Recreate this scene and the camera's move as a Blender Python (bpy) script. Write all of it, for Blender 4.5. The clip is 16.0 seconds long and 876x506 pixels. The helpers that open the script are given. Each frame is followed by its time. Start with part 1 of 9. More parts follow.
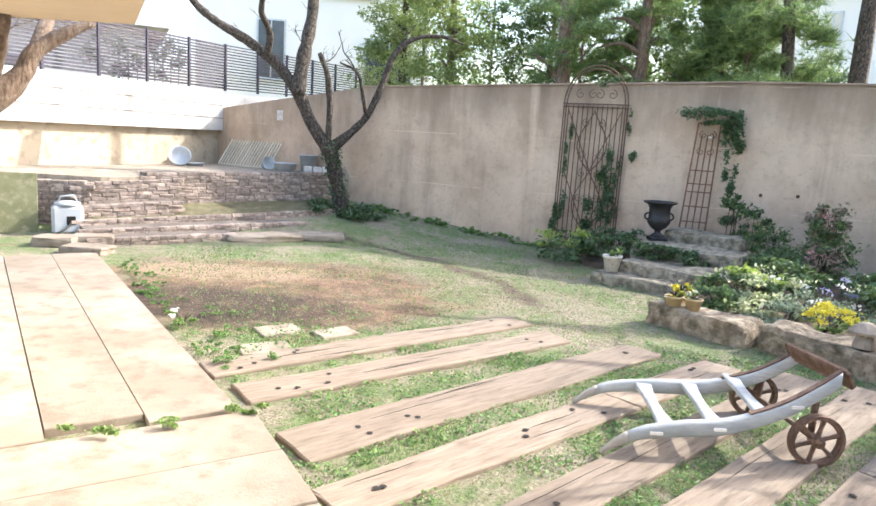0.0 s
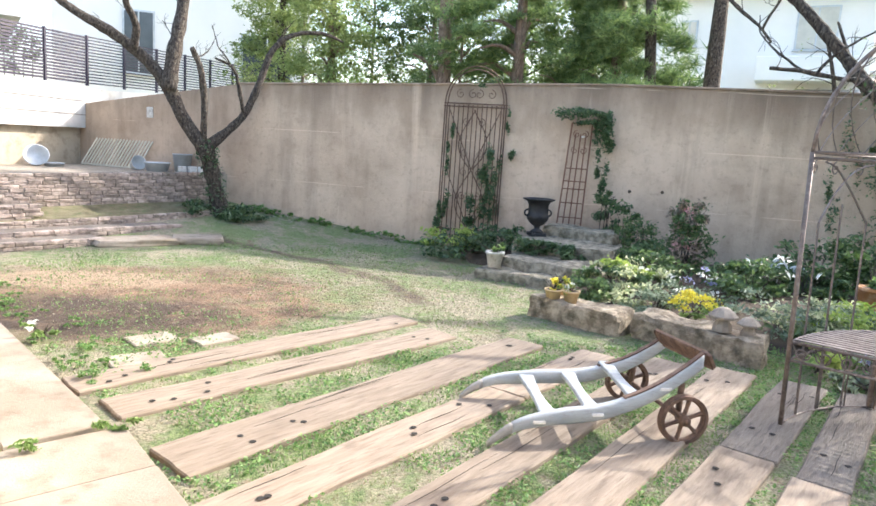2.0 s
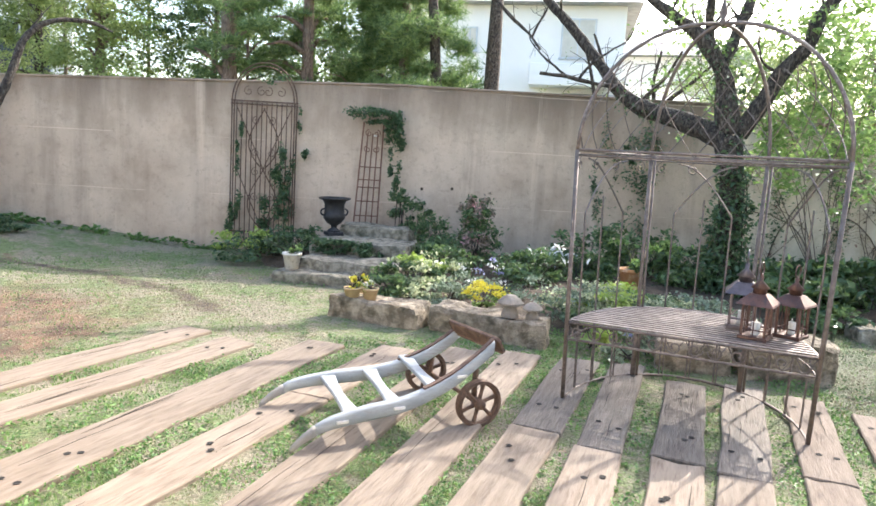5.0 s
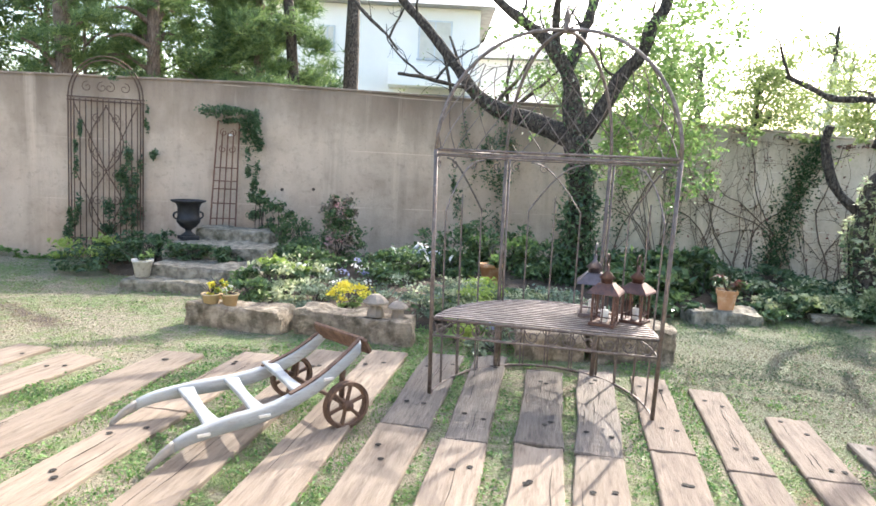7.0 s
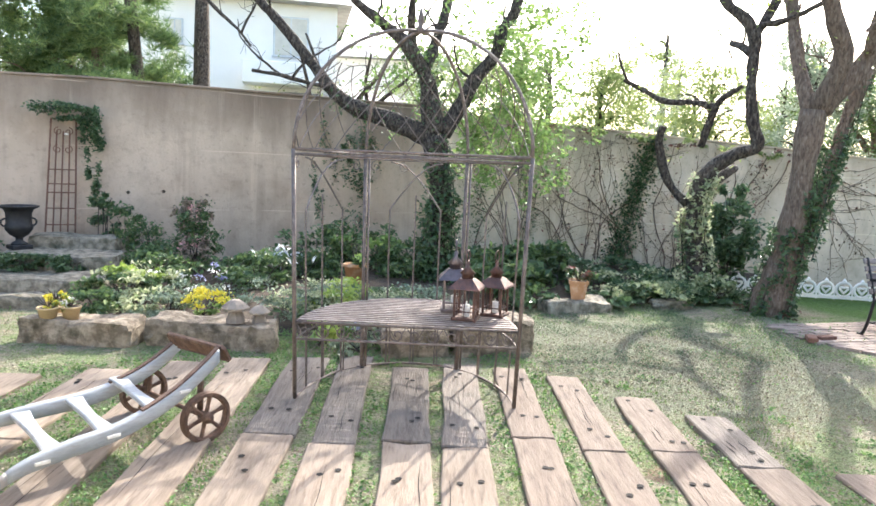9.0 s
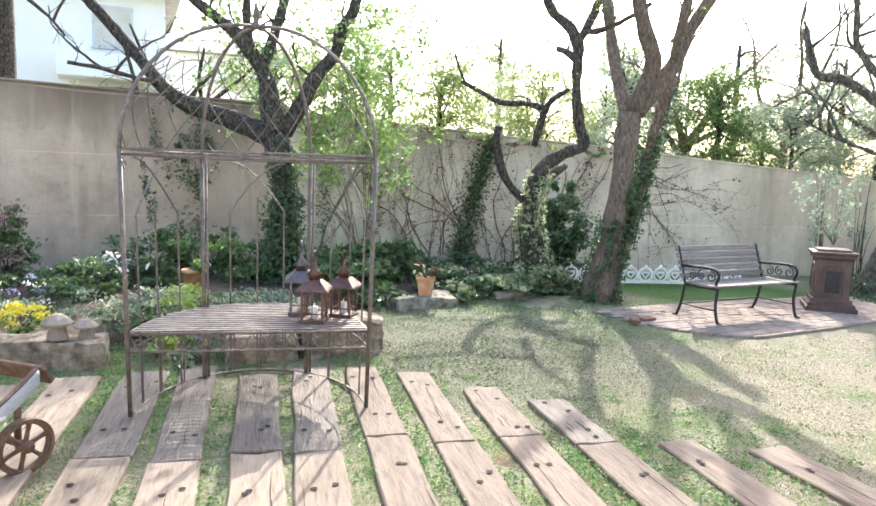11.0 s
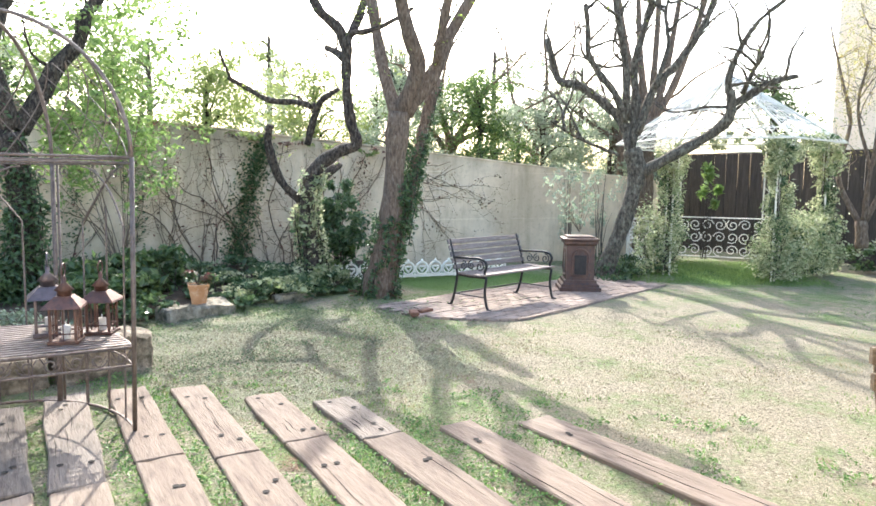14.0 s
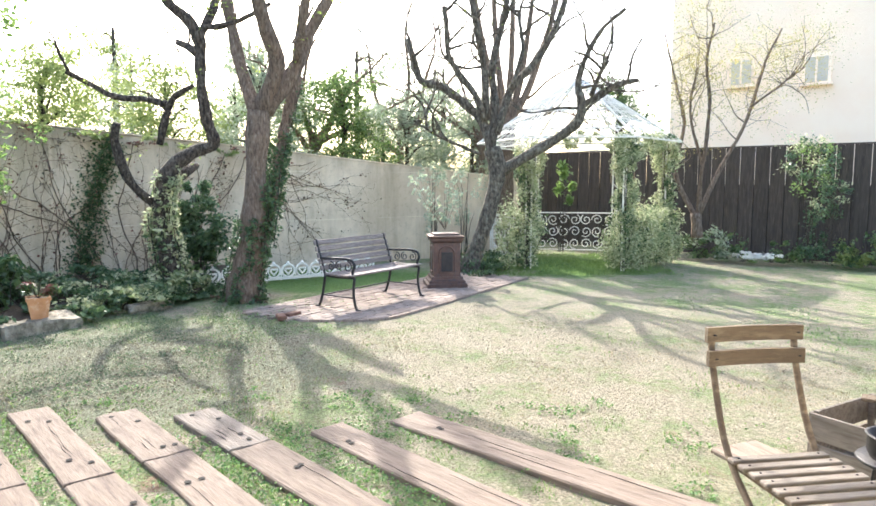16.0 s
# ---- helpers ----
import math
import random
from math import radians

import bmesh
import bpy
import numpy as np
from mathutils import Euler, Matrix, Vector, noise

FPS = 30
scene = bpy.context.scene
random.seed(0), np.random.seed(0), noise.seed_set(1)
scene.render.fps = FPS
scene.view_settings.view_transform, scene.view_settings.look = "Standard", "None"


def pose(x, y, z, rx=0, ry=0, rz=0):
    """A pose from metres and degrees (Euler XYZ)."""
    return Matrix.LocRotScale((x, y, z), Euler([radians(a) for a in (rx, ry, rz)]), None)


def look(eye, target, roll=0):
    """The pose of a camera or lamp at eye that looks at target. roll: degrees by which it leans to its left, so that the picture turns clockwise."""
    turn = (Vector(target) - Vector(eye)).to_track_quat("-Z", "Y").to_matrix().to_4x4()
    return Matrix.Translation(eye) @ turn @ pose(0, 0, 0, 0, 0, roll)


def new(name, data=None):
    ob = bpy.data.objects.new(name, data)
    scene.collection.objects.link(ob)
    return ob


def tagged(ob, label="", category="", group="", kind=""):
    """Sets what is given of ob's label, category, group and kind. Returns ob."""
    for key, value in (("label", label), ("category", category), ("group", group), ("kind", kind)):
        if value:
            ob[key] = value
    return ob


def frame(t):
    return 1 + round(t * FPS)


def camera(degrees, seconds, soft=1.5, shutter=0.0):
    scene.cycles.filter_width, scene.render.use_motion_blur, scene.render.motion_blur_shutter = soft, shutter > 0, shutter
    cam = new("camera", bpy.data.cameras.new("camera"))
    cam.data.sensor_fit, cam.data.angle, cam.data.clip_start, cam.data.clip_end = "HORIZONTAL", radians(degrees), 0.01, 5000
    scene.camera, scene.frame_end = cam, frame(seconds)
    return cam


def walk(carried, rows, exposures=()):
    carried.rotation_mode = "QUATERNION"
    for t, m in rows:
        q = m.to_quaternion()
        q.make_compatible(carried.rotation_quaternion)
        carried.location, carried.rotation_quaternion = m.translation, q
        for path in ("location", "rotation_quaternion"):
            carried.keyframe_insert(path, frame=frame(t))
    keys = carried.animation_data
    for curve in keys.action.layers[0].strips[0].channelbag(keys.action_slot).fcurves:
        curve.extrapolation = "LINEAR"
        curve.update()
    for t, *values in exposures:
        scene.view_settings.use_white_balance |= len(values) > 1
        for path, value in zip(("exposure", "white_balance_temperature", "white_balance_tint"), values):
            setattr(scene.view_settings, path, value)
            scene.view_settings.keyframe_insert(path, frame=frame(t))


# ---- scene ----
cam = camera(65.37, 16.0, soft=1.6)
# seconds, place, tilt, lean, heading
PATH = [
    (0.0, 0.000, 0.000, 1.600, 80.81, -3.44, 0.00),
    (0.5, 0.003, 0.002, 1.601, 80.90, -3.48, -1.83),
    (1.0, 0.008, 0.012, 1.597, 81.04, -3.48, -4.09),
    (1.5, 0.016, 0.023, 1.590, 81.21, -3.50, -6.94),
    (2.0, 0.021, 0.024, 1.592, 81.34, -3.49, -9.60),
    (2.5, 0.028, 0.025, 1.592, 81.50, -3.42, -12.42),
    (3.0, 0.031, 0.028, 1.592, 81.64, -3.42, -15.04),
    (3.5, 0.035, 0.029, 1.590, 81.83, -3.34, -17.99),
    (4.0, 0.042, 0.035, 1.589, 82.00, -3.25, -20.87),
    (4.5, 0.049, 0.040, 1.589, 82.13, -3.19, -23.69),
    (7.0, 0.062, 0.032, 1.590, 82.83, -2.81, -37.95),
    (7.5, 0.065, 0.026, 1.592, 82.94, -2.64, -40.86),
    (8.0, 0.071, 0.022, 1.592, 83.06, -2.50, -43.64),
    (8.5, 0.076, 0.024, 1.589, 83.18, -2.43, -46.40),
    (9.0, 0.080, 0.024, 1.592, 83.27, -2.31, -49.39),
    (11.5, 0.088, 0.016, 1.596, 83.70, -1.58, -65.44),
    (12.0, 0.093, 0.012, 1.596, 83.76, -1.39, -68.53),
    (12.5, 0.097, 0.008, 1.593, 83.84, -1.24, -71.62),
    (13.0, 0.100, 0.005, 1.591, 83.92, -1.07, -74.67),
    (13.5, 0.101, 0.001, 1.592, 83.95, -0.87, -77.71),
    (14.0, 0.106, -0.003, 1.591, 83.99, -0.70, -80.70),
    (14.5, 0.116, -0.011, 1.590, 83.98, -0.41, -83.97),
    (15.0, 0.123, -0.017, 1.588, 84.01, -0.19, -87.42),
    (15.5, 0.116, -0.014, 1.590, 84.00, -0.13, -90.30),
    (16.0, 0.116, -0.016, 1.590, 84.01, -0.02, -91.82),
]
walk(cam, [(t, pose(x, y, z, rx, ry, rz)) for t, x, y, z, rx, ry, rz in PATH], [(0.0, 2.23), (9.0, 2.30), (12.5, 2.36), (16.0, 2.36)])

# ---- light ----
SUN_HEADING, SUN_HEIGHT = 70.7, 34.0
world = bpy.data.worlds.new("sky")
scene.world = world
world.use_nodes = True
sky = world.node_tree.nodes.new("ShaderNodeTexSky")
sky.sky_type = "NISHITA"
sky.sun_disc = False
sky.sun_elevation, sky.sun_rotation = radians(SUN_HEIGHT), radians(SUN_HEADING)
sky.dust_density = 3.0
back = world.node_tree.nodes["Background"]
back.inputs[1].default_value = 0.15
world.node_tree.links.new(sky.outputs[0], back.inputs[0])
sun = new("sun", bpy.data.lights.new("sun", "SUN"))
sun.data.energy, sun.data.angle, sun.data.color = 2.0, radians(0.6), (1.0, 0.965, 0.91)
sun_way = Vector((math.sin(radians(SUN_HEADING)) * math.cos(radians(SUN_HEIGHT)), math.cos(radians(SUN_HEADING)) * math.cos(radians(SUN_HEIGHT)), math.sin(radians(SUN_HEIGHT))))
sun.matrix_world = look(sun_way * 50, (0, 0, 0))


# ---- materials ----


def material(name, c1, c2, scale=4.0, rough=0.8, metal=0.0, bump=0.3, bscale=40.0, c3=None, s3=25.0, spread=0.15, island=False, vary=0.12, stretch=(1, 1, 1), depth=0.02):
    """Two colours blotched at one scale, a third at a finer one, relief, and a shift of value from piece to piece."""
    m = bpy.data.materials.new(name)
    m.use_nodes = True
    nt = m.node_tree
    n, l = nt.nodes, nt.links
    bsdf = n["Principled BSDF"]
    bsdf.inputs["Roughness"].default_value = rough
    bsdf.inputs["Metallic"].default_value = metal
    tc = n.new("ShaderNodeTexCoord")
    mp = n.new("ShaderNodeMapping")
    mp.inputs["Scale"].default_value = stretch
    l.new(tc.outputs["Object"], mp.inputs[0])
    info = n.new("ShaderNodeObjectInfo")
    geo = n.new("ShaderNodeNewGeometry")
    rnd = geo.outputs["Random Per Island"] if island else info.outputs["Random"]
    off = n.new("ShaderNodeVectorMath")
    off.operation = "ADD"
    mul = n.new("ShaderNodeMath")
    mul.operation = "MULTIPLY"
    mul.inputs[1].default_value = 37.0
    l.new(info.outputs["Random"], mul.inputs[0])
    l.new(mp.outputs[0], off.inputs[0])
    l.new(mul.outputs[0], off.inputs[1])

    def tex(s, detail=6, rough_=0.6):
        t = n.new("ShaderNodeTexNoise")
        t.inputs["Scale"].default_value = s
        t.inputs["Detail"].default_value = detail
        t.inputs["Roughness"].default_value = rough_
        l.new(off.outputs[0], t.inputs["Vector"])
        return t

    def ramp(src, a, b):
        r = n.new("ShaderNodeMapRange")
        r.inputs[1].default_value, r.inputs[2].default_value = a, b
        l.new(src, r.inputs[0])
        return r.outputs[0]

    def mix(f, a, b):
        x = n.new("ShaderNodeMix")
        x.data_type = "RGBA"
        if f is not None:
            l.new(f, x.inputs[0])
        for k, v in ((6, a), (7, b)):
            if isinstance(v, tuple):
                x.inputs[k].default_value = (*v, 1)
            else:
                l.new(v, x.inputs[k])
        return x.outputs[2]

    if island:
        col = mix(rnd, c1, c2)
    else:
        col = mix(ramp(tex(scale).outputs[0], 0.5 - spread, 0.5 + spread), c1, c2)
    if c3:
        col = mix(ramp(tex(s3).outputs[0], 0.5, 0.72), col, c3)
    hsv = n.new("ShaderNodeHueSaturation")
    l.new(col, hsv.inputs["Color"])
    v = ramp(rnd, 0, 1)
    r = v.node
    r.inputs[3].default_value, r.inputs[4].default_value = 1 - vary, 1 + vary
    l.new(v, hsv.inputs["Value"])
    l.new(hsv.outputs[0], bsdf.inputs["Base Color"])
    if bump:
        b = n.new("ShaderNodeBump")
        b.inputs["Strength"].default_value = bump
        b.inputs["Distance"].default_value = depth
        l.new(tex(bscale, 8, 0.65).outputs[0], b.inputs["Height"])
        l.new(b.outputs[0], bsdf.inputs["Normal"])
    return m


def leafy(name, c1, c2, trans=0.35, rough=0.5):
    """A leaf that lets some light through; each leaf has its own tone."""
    m = bpy.data.materials.new(name)
    m.use_nodes = True
    n, l = m.node_tree.nodes, m.node_tree.links
    bsdf = n["Principled BSDF"]
    bsdf.inputs["Roughness"].default_value = rough
    geo = n.new("ShaderNodeNewGeometry")
    x = n.new("ShaderNodeMix")
    x.data_type = "RGBA"
    x.inputs[6].default_value, x.inputs[7].default_value = (*c1, 1), (*c2, 1)
    l.new(geo.outputs["Random Per Island"], x.inputs[0])
    l.new(x.outputs[2], bsdf.inputs["Base Color"])
    tr = n.new("ShaderNodeBsdfTranslucent")
    l.new(x.outputs[2], tr.inputs[0])
    ms = n.new("ShaderNodeMixShader")
    ms.inputs[0].default_value = trans
    l.new(bsdf.outputs[0], ms.inputs[1])
    l.new(tr.outputs[0], ms.inputs[2])
    l.new(ms.outputs[0], n["Material Output"].inputs[0])
    return m


def ground_material():
    """Thin lawn: bare earth, dry straw and green in patches, earthier in one corner, gravelly under the trees."""
    m = bpy.data.materials.new("lawn_soil")
    m.use_nodes = True
    n, l = m.node_tree.nodes, m.node_tree.links
    bsdf = n["Principled BSDF"]
    bsdf.inputs["Roughness"].default_value = 0.95
    pos = n.new("ShaderNodeNewGeometry").outputs["Position"]

    def tex(s, detail=6, r=0.6):
        t = n.new("ShaderNodeTexNoise")
        t.inputs["Scale"].default_value, t.inputs["Detail"].default_value, t.inputs["Roughness"].default_value = s, detail, r
        l.new(pos, t.inputs["Vector"])
        return t.outputs[0]

    def rng(src, a, b):
        r = n.new("ShaderNodeMapRange")
        r.inputs[1].default_value, r.inputs[2].default_value = a, b
        l.new(src, r.inputs[0])
        return r.outputs[0]

    def mix(f, a, b):
        x = n.new("ShaderNodeMix")
        x.data_type = "RGBA"
        l.new(f, x.inputs[0])
        for k, v in ((6, a), (7, b)):
            if isinstance(v, tuple):
                x.inputs[k].default_value = (*v, 1)
            else:
                l.new(v, x.inputs[k])
        return x.outputs[2]

    def math2(op, a, b):
        x = n.new("ShaderNodeMath")
        x.operation = op
        for k, v in ((0, a), (1, b)):
            if isinstance(v, (int, float)):
                x.inputs[k].default_value = v
            else:
                l.new(v, x.inputs[k])
        return x.outputs[0]

    def blob(x0, y0, sx, sy, warp):
        mp = n.new("ShaderNodeMapping")
        mp.vector_type = "POINT"
        mp.inputs["Location"].default_value = (-x0 / sx, -y0 / sy, 0)
        mp.inputs["Scale"].default_value = (1 / sx, 1 / sy, 0)
        l.new(pos, mp.inputs[0])
        ln = n.new("ShaderNodeVectorMath")
        ln.operation = "LENGTH"
        l.new(mp.outputs[0], ln.inputs[0])
        d = math2("ADD", ln.outputs["Value"], math2("MULTIPLY", math2("SUBTRACT", tex(1.3, 5), 0.5), warp))
        r = n.new("ShaderNodeMapRange")
        r.inputs[1].default_value, r.inputs[2].default_value = 1.15, 0.75
        l.new(d, r.inputs[0])
        return r.outputs[0]

    straw = mix(rng(tex(55, 5, 0.8), 0.38, 0.62), (0.145, 0.122, 0.076), (0.455, 0.398, 0.283))
    green = mix(rng(tex(48, 5, 0.8), 0.38, 0.62), (0.065, 0.105, 0.03), (0.265, 0.32, 0.135))
    patch = math2("ADD", math2("MULTIPLY", tex(1.1, 9, 0.72), 0.62), math2("MULTIPLY", tex(9, 6, 0.7), 0.38))
    col = mix(rng(patch, 0.455, 0.545), straw, green)
    earth = mix(rng(tex(3, 9, 0.75), 0.35, 0.65), (0.10, 0.060, 0.038), (0.32, 0.205, 0.125))
    col = mix(rng(tex(2.3, 8, 0.7), 0.60, 0.69), col, earth)
    bare = math2("MULTIPLY", blob(-1.65, 7.0, 1.95, 1.75, 1.3), rng(tex(2.0, 9, 0.75), 0.70, 0.53))
    col = mix(bare, col, earth)
    col = mix(math2("MULTIPLY", blob(-2.3, 7.75, 1.15, 0.5, 0.9), rng(tex(2.6, 8, 0.7), 0.66, 0.5)), col, mix(rng(tex(20, 5, 0.7), 0.35, 0.65), (0.27, 0.185, 0.115), (0.42, 0.31, 0.205)))
    # dark patch: moist soil, with a tree's shadow painted into the same colour
    damp = mix(rng(tex(14, 6, 0.7), 0.35, 0.65), (0.042, 0.028, 0.019), (0.105, 0.07, 0.047))
    col = mix(math2("MULTIPLY", blob(-2.0, 6.2, 1.35, 0.75, 1.0), rng(tex(3.1, 8, 0.7), 0.68, 0.52)), col, damp)
    for ax, ay, bx, by in ((-1.5, 10.9, -0.1, 9.5), (-0.1, 9.5, 0.8, 8.1), (0.8, 8.1, 1.15, 6.9)):
        run = math.hypot(bx - ax, by - ay)
        ux, uy = (bx - ax) / run, (by - ay) / run
        xyz = n.new("ShaderNodeSeparateXYZ")
        l.new(pos, xyz.inputs[0])
        px, py = math2("SUBTRACT", xyz.outputs[0], ax), math2("SUBTRACT", xyz.outputs[1], ay)
        go = math2("ADD", math2("MULTIPLY", px, ux), math2("MULTIPLY", py, uy))
        off = math2("ADD", math2("SUBTRACT", math2("MULTIPLY", py, ux), math2("MULTIPLY", px, uy)), math2("MULTIPLY", math2("SUBTRACT", tex(1.6, 5), 0.5), 0.5))
        near = math2("MULTIPLY", rng(math2("ABSOLUTE", off, 0.0), 0.17, 0.06), math2("MULTIPLY", rng(go, -0.15, 0.1), rng(math2("SUBTRACT", go, run), 0.15, -0.1)))
        col = mix(math2("MULTIPLY", near, rng(tex(5, 7, 0.75), 0.66, 0.5)), col, mix(rng(tex(30, 5), 0.35, 0.65), (0.075, 0.052, 0.036), (0.17, 0.125, 0.088)))
    grit = mix(rng(tex(75, 3, 0.8), 0.4, 0.6), (0.088, 0.100, 0.054), (0.27, 0.275, 0.175))
    col = mix(math2("MULTIPLY", blob(6.8, -1.6, 3.4, 2.6, 1.1), rng(tex(1.7, 9, 0.75), 0.62, 0.45)), col, straw)
    col = mix(math2("MULTIPLY", blob(6.0, 2.4, 1.9, 1.7, 1.2), 0.9), col, grit)
    rich = mix(rng(tex(30, 4), 0.35, 0.65), (0.045, 0.095, 0.012), (0.10, 0.20, 0.03))
    col = mix(blob(11.2, 1.2, 1.5, 1.9, 0.3), col, rich)
    col = mix(blob(12.9, -3.0, 1.6, 1.3, 1.5), col, rich)
    l.new(col, bsdf.inputs["Base Color"])
    b = n.new("ShaderNodeBump")
    b.inputs["Strength"].default_value, b.inputs["Distance"].default_value = 0.9, 0.03
    l.new(math2("ADD", tex(90, 6, 0.75), tex(12, 5)), b.inputs["Height"])
    l.new(b.outputs[0], bsdf.inputs["Normal"])
    return m


def wall_material(name, c1, c2, stain):
    """Board-cast concrete: blotches, vertical runs of damp from the top, faint pour lines."""
    m = bpy.data.materials.new(name)
    m.use_nodes = True
    n, l = m.node_tree.nodes, m.node_tree.links
    bsdf = n["Principled BSDF"]
    bsdf.inputs["Roughness"].default_value = 0.9
    pos = n.new("ShaderNodeNewGeometry").outputs["Position"]

    def tex(s, sc=(1, 1, 1), detail=7, r=0.62):
        mp = n.new("ShaderNodeMapping")
        mp.inputs["Scale"].default_value = sc
        l.new(pos, mp.inputs[0])
        t = n.new("ShaderNodeTexNoise")
        t.inputs["Scale"].default_value, t.inputs["Detail"].default_value, t.inputs["Roughness"].default_value = s, detail, r
        l.new(mp.outputs[0], t.inputs["Vector"])
        return t.outputs[0]

    def rng(src, a, b, lo=0.0, hi=1.0):
        r = n.new("ShaderNodeMapRange")
        for k, v in ((1, a), (2, b), (3, lo), (4, hi)):
            r.inputs[k].default_value = v
        l.new(src, r.inputs[0])
        return r.outputs[0]

    def mix(f, a, b):
        x = n.new("ShaderNodeMix")
        x.data_type = "RGBA"
        l.new(f, x.inputs[0])
        for k, v in ((6, a), (7, b)):
            if isinstance(v, tuple):
                x.inputs[k].default_value = (*v, 1)
            else:
                l.new(v, x.inputs[k])
        return x.outputs[2]

    col = mix(rng(tex(0.9), 0.38, 0.62), c1, c2)
    col = mix(rng(tex(2.2, (1, 1, 0.1)), 0.50, 0.74, 0, 0.6), col, stain)
    damp = n.new("ShaderNodeMath")
    damp.operation = "MULTIPLY_ADD"
    l.new(tex(1.6, (1, 1, 0.25)), damp.inputs[0])
    damp.inputs[1].default_value = 1.7
    sz = n.new("ShaderNodeSeparateXYZ")
    l.new(pos, sz.inputs[0])
    l.new(sz.outputs[2], damp.inputs[2])
    col = mix(rng(damp.outputs[0], 2.7, 3.6, 0, 0.85), col, tuple(v * 0.8 for v in stain))
    col = mix(rng(tex(3.3, detail=9, r=0.7), 0.5, 0.72, 0, 0.4), col, tuple(v * 1.3 for v in stain))
    col = mix(rng(tex(5.0, (1, 1, 0.05)), 0.6, 0.75, 0, 0.35), col, tuple(min(1, v * 1.35) for v in c2))
    col = mix(rng(tex(14), 0.55, 0.75, 0, 0.4), col, stain)
    sep = n.new("ShaderNodeSeparateXYZ")
    l.new(pos, sep.inputs[0])
    add = n.new("ShaderNodeMath")
    add.operation = "MULTIPLY_ADD"
    l.new(tex(0.7), add.inputs[0])
    add.inputs[1].default_value = 0.06
    l.new(sep.outputs[2], add.inputs[2])
    w = n.new("ShaderNodeMath")
    w.operation = "PINGPONG"
    w.inputs[1].default_value = 0.45
    l.new(add.outputs[0], w.inputs[0])
    part_way = n.new("ShaderNodeMath")
    part_way.operation = "MULTIPLY"
    l.new(rng(w.outputs[0], 0.0, 0.010, 0.45, 0.0), part_way.inputs[0])
    l.new(rng(tex(0.8, (1, 1, 0.4), 3), 0.50, 0.58), part_way.inputs[1])
    line = part_way.outputs[0]
    col = mix(line, col, tuple(min(1, v * 1.5) for v in c2))
    l.new(col, bsdf.inputs["Base Color"])
    b = n.new("ShaderNodeBump")
    b.inputs["Strength"].default_value, b.inputs["Distance"].default_value = 0.35, 0.02
    l.new(tex(30), b.inputs["Height"])
    l.new(b.outputs[0], bsdf.inputs["Normal"])
    return m


SOIL_LAWN = ground_material()
CONCRETE = wall_material("concrete", (0.455, 0.34, 0.246), (0.60, 0.462, 0.345), (0.215, 0.152, 0.104))
PALE_CONCRETE = wall_material("pale_concrete", (0.60, 0.49, 0.355), (0.74, 0.62, 0.465), (0.28, 0.22, 0.135))
PATIO = material("patio_stone", (0.245, 0.196, 0.146), (0.325, 0.272, 0.213), 1.3, 0.85, c3=(0.175, 0.135, 0.097), s3=6, bump=0.35, bscale=60, spread=0.1)
SLEEPER = material("sleeper_wood", (0.20, 0.15, 0.107), (0.295, 0.235, 0.176), 2.6, 0.9, c3=(0.14, 0.101, 0.072), s3=4.5, bump=0.35, bscale=8, vary=0.15, stretch=(1.1, 8, 8), spread=0.2)
SLEEPER_GREY = material("weathered_sleeper", (0.15, 0.123, 0.098), (0.235, 0.197, 0.158), 2.6, 0.9, c3=(0.10, 0.08, 0.064), s3=5, bump=0.7, bscale=8, vary=0.13, stretch=(1.1, 9, 8), spread=0.2)
SLEEPER_BROWN = material("brown_sleeper", (0.165, 0.122, 0.09), (0.25, 0.195, 0.148), 2.6, 0.9, c3=(0.11, 0.08, 0.058), s3=4.5, bump=0.5, bscale=8, vary=0.12, stretch=(1.1, 8, 8), spread=0.2)
DARK = material("bolt_hole_dark", (0.012, 0.01, 0.008), (0.02, 0.016, 0.012), 30, 0.95)
MOSSY = material("mossy_stone", (0.175, 0.150, 0.108), (0.40, 0.35, 0.265), 11, 0.9, c3=(0.065, 0.064, 0.032), s3=6, bump=1.0, bscale=30, spread=0.12, depth=0.03)
STONE = material("bed_stone", (0.20, 0.155, 0.105), (0.45, 0.365, 0.265), 9, 0.9, c3=(0.075, 0.06, 0.03), s3=7, bump=1.0, bscale=45, spread=0.1, depth=0.035)
BRICK = material("brick", (0.23, 0.18, 0.15), (0.45, 0.36, 0.305), 9, 0.92, c3=(0.12, 0.10, 0.075), s3=14, bump=0.6, bscale=40, vary=0.28)
PAVER = material("paver", (0.25, 0.185, 0.145), (0.345, 0.27, 0.22), 5, 0.9, c3=(0.2, 0.155, 0.12), s3=16, bump=0.4, vary=0.16)
MORTAR = material("mortar", (0.14, 0.115, 0.09), (0.21, 0.175, 0.14), 6, 0.95, bump=0.5)
BARK = material("bark", (0.020, 0.014, 0.011), (0.088, 0.066, 0.05), 30, 0.95, c3=(0.20, 0.175, 0.14), s3=34, bump=1.0, bscale=60, stretch=(1, 1, 0.5), depth=0.035, spread=0.1)
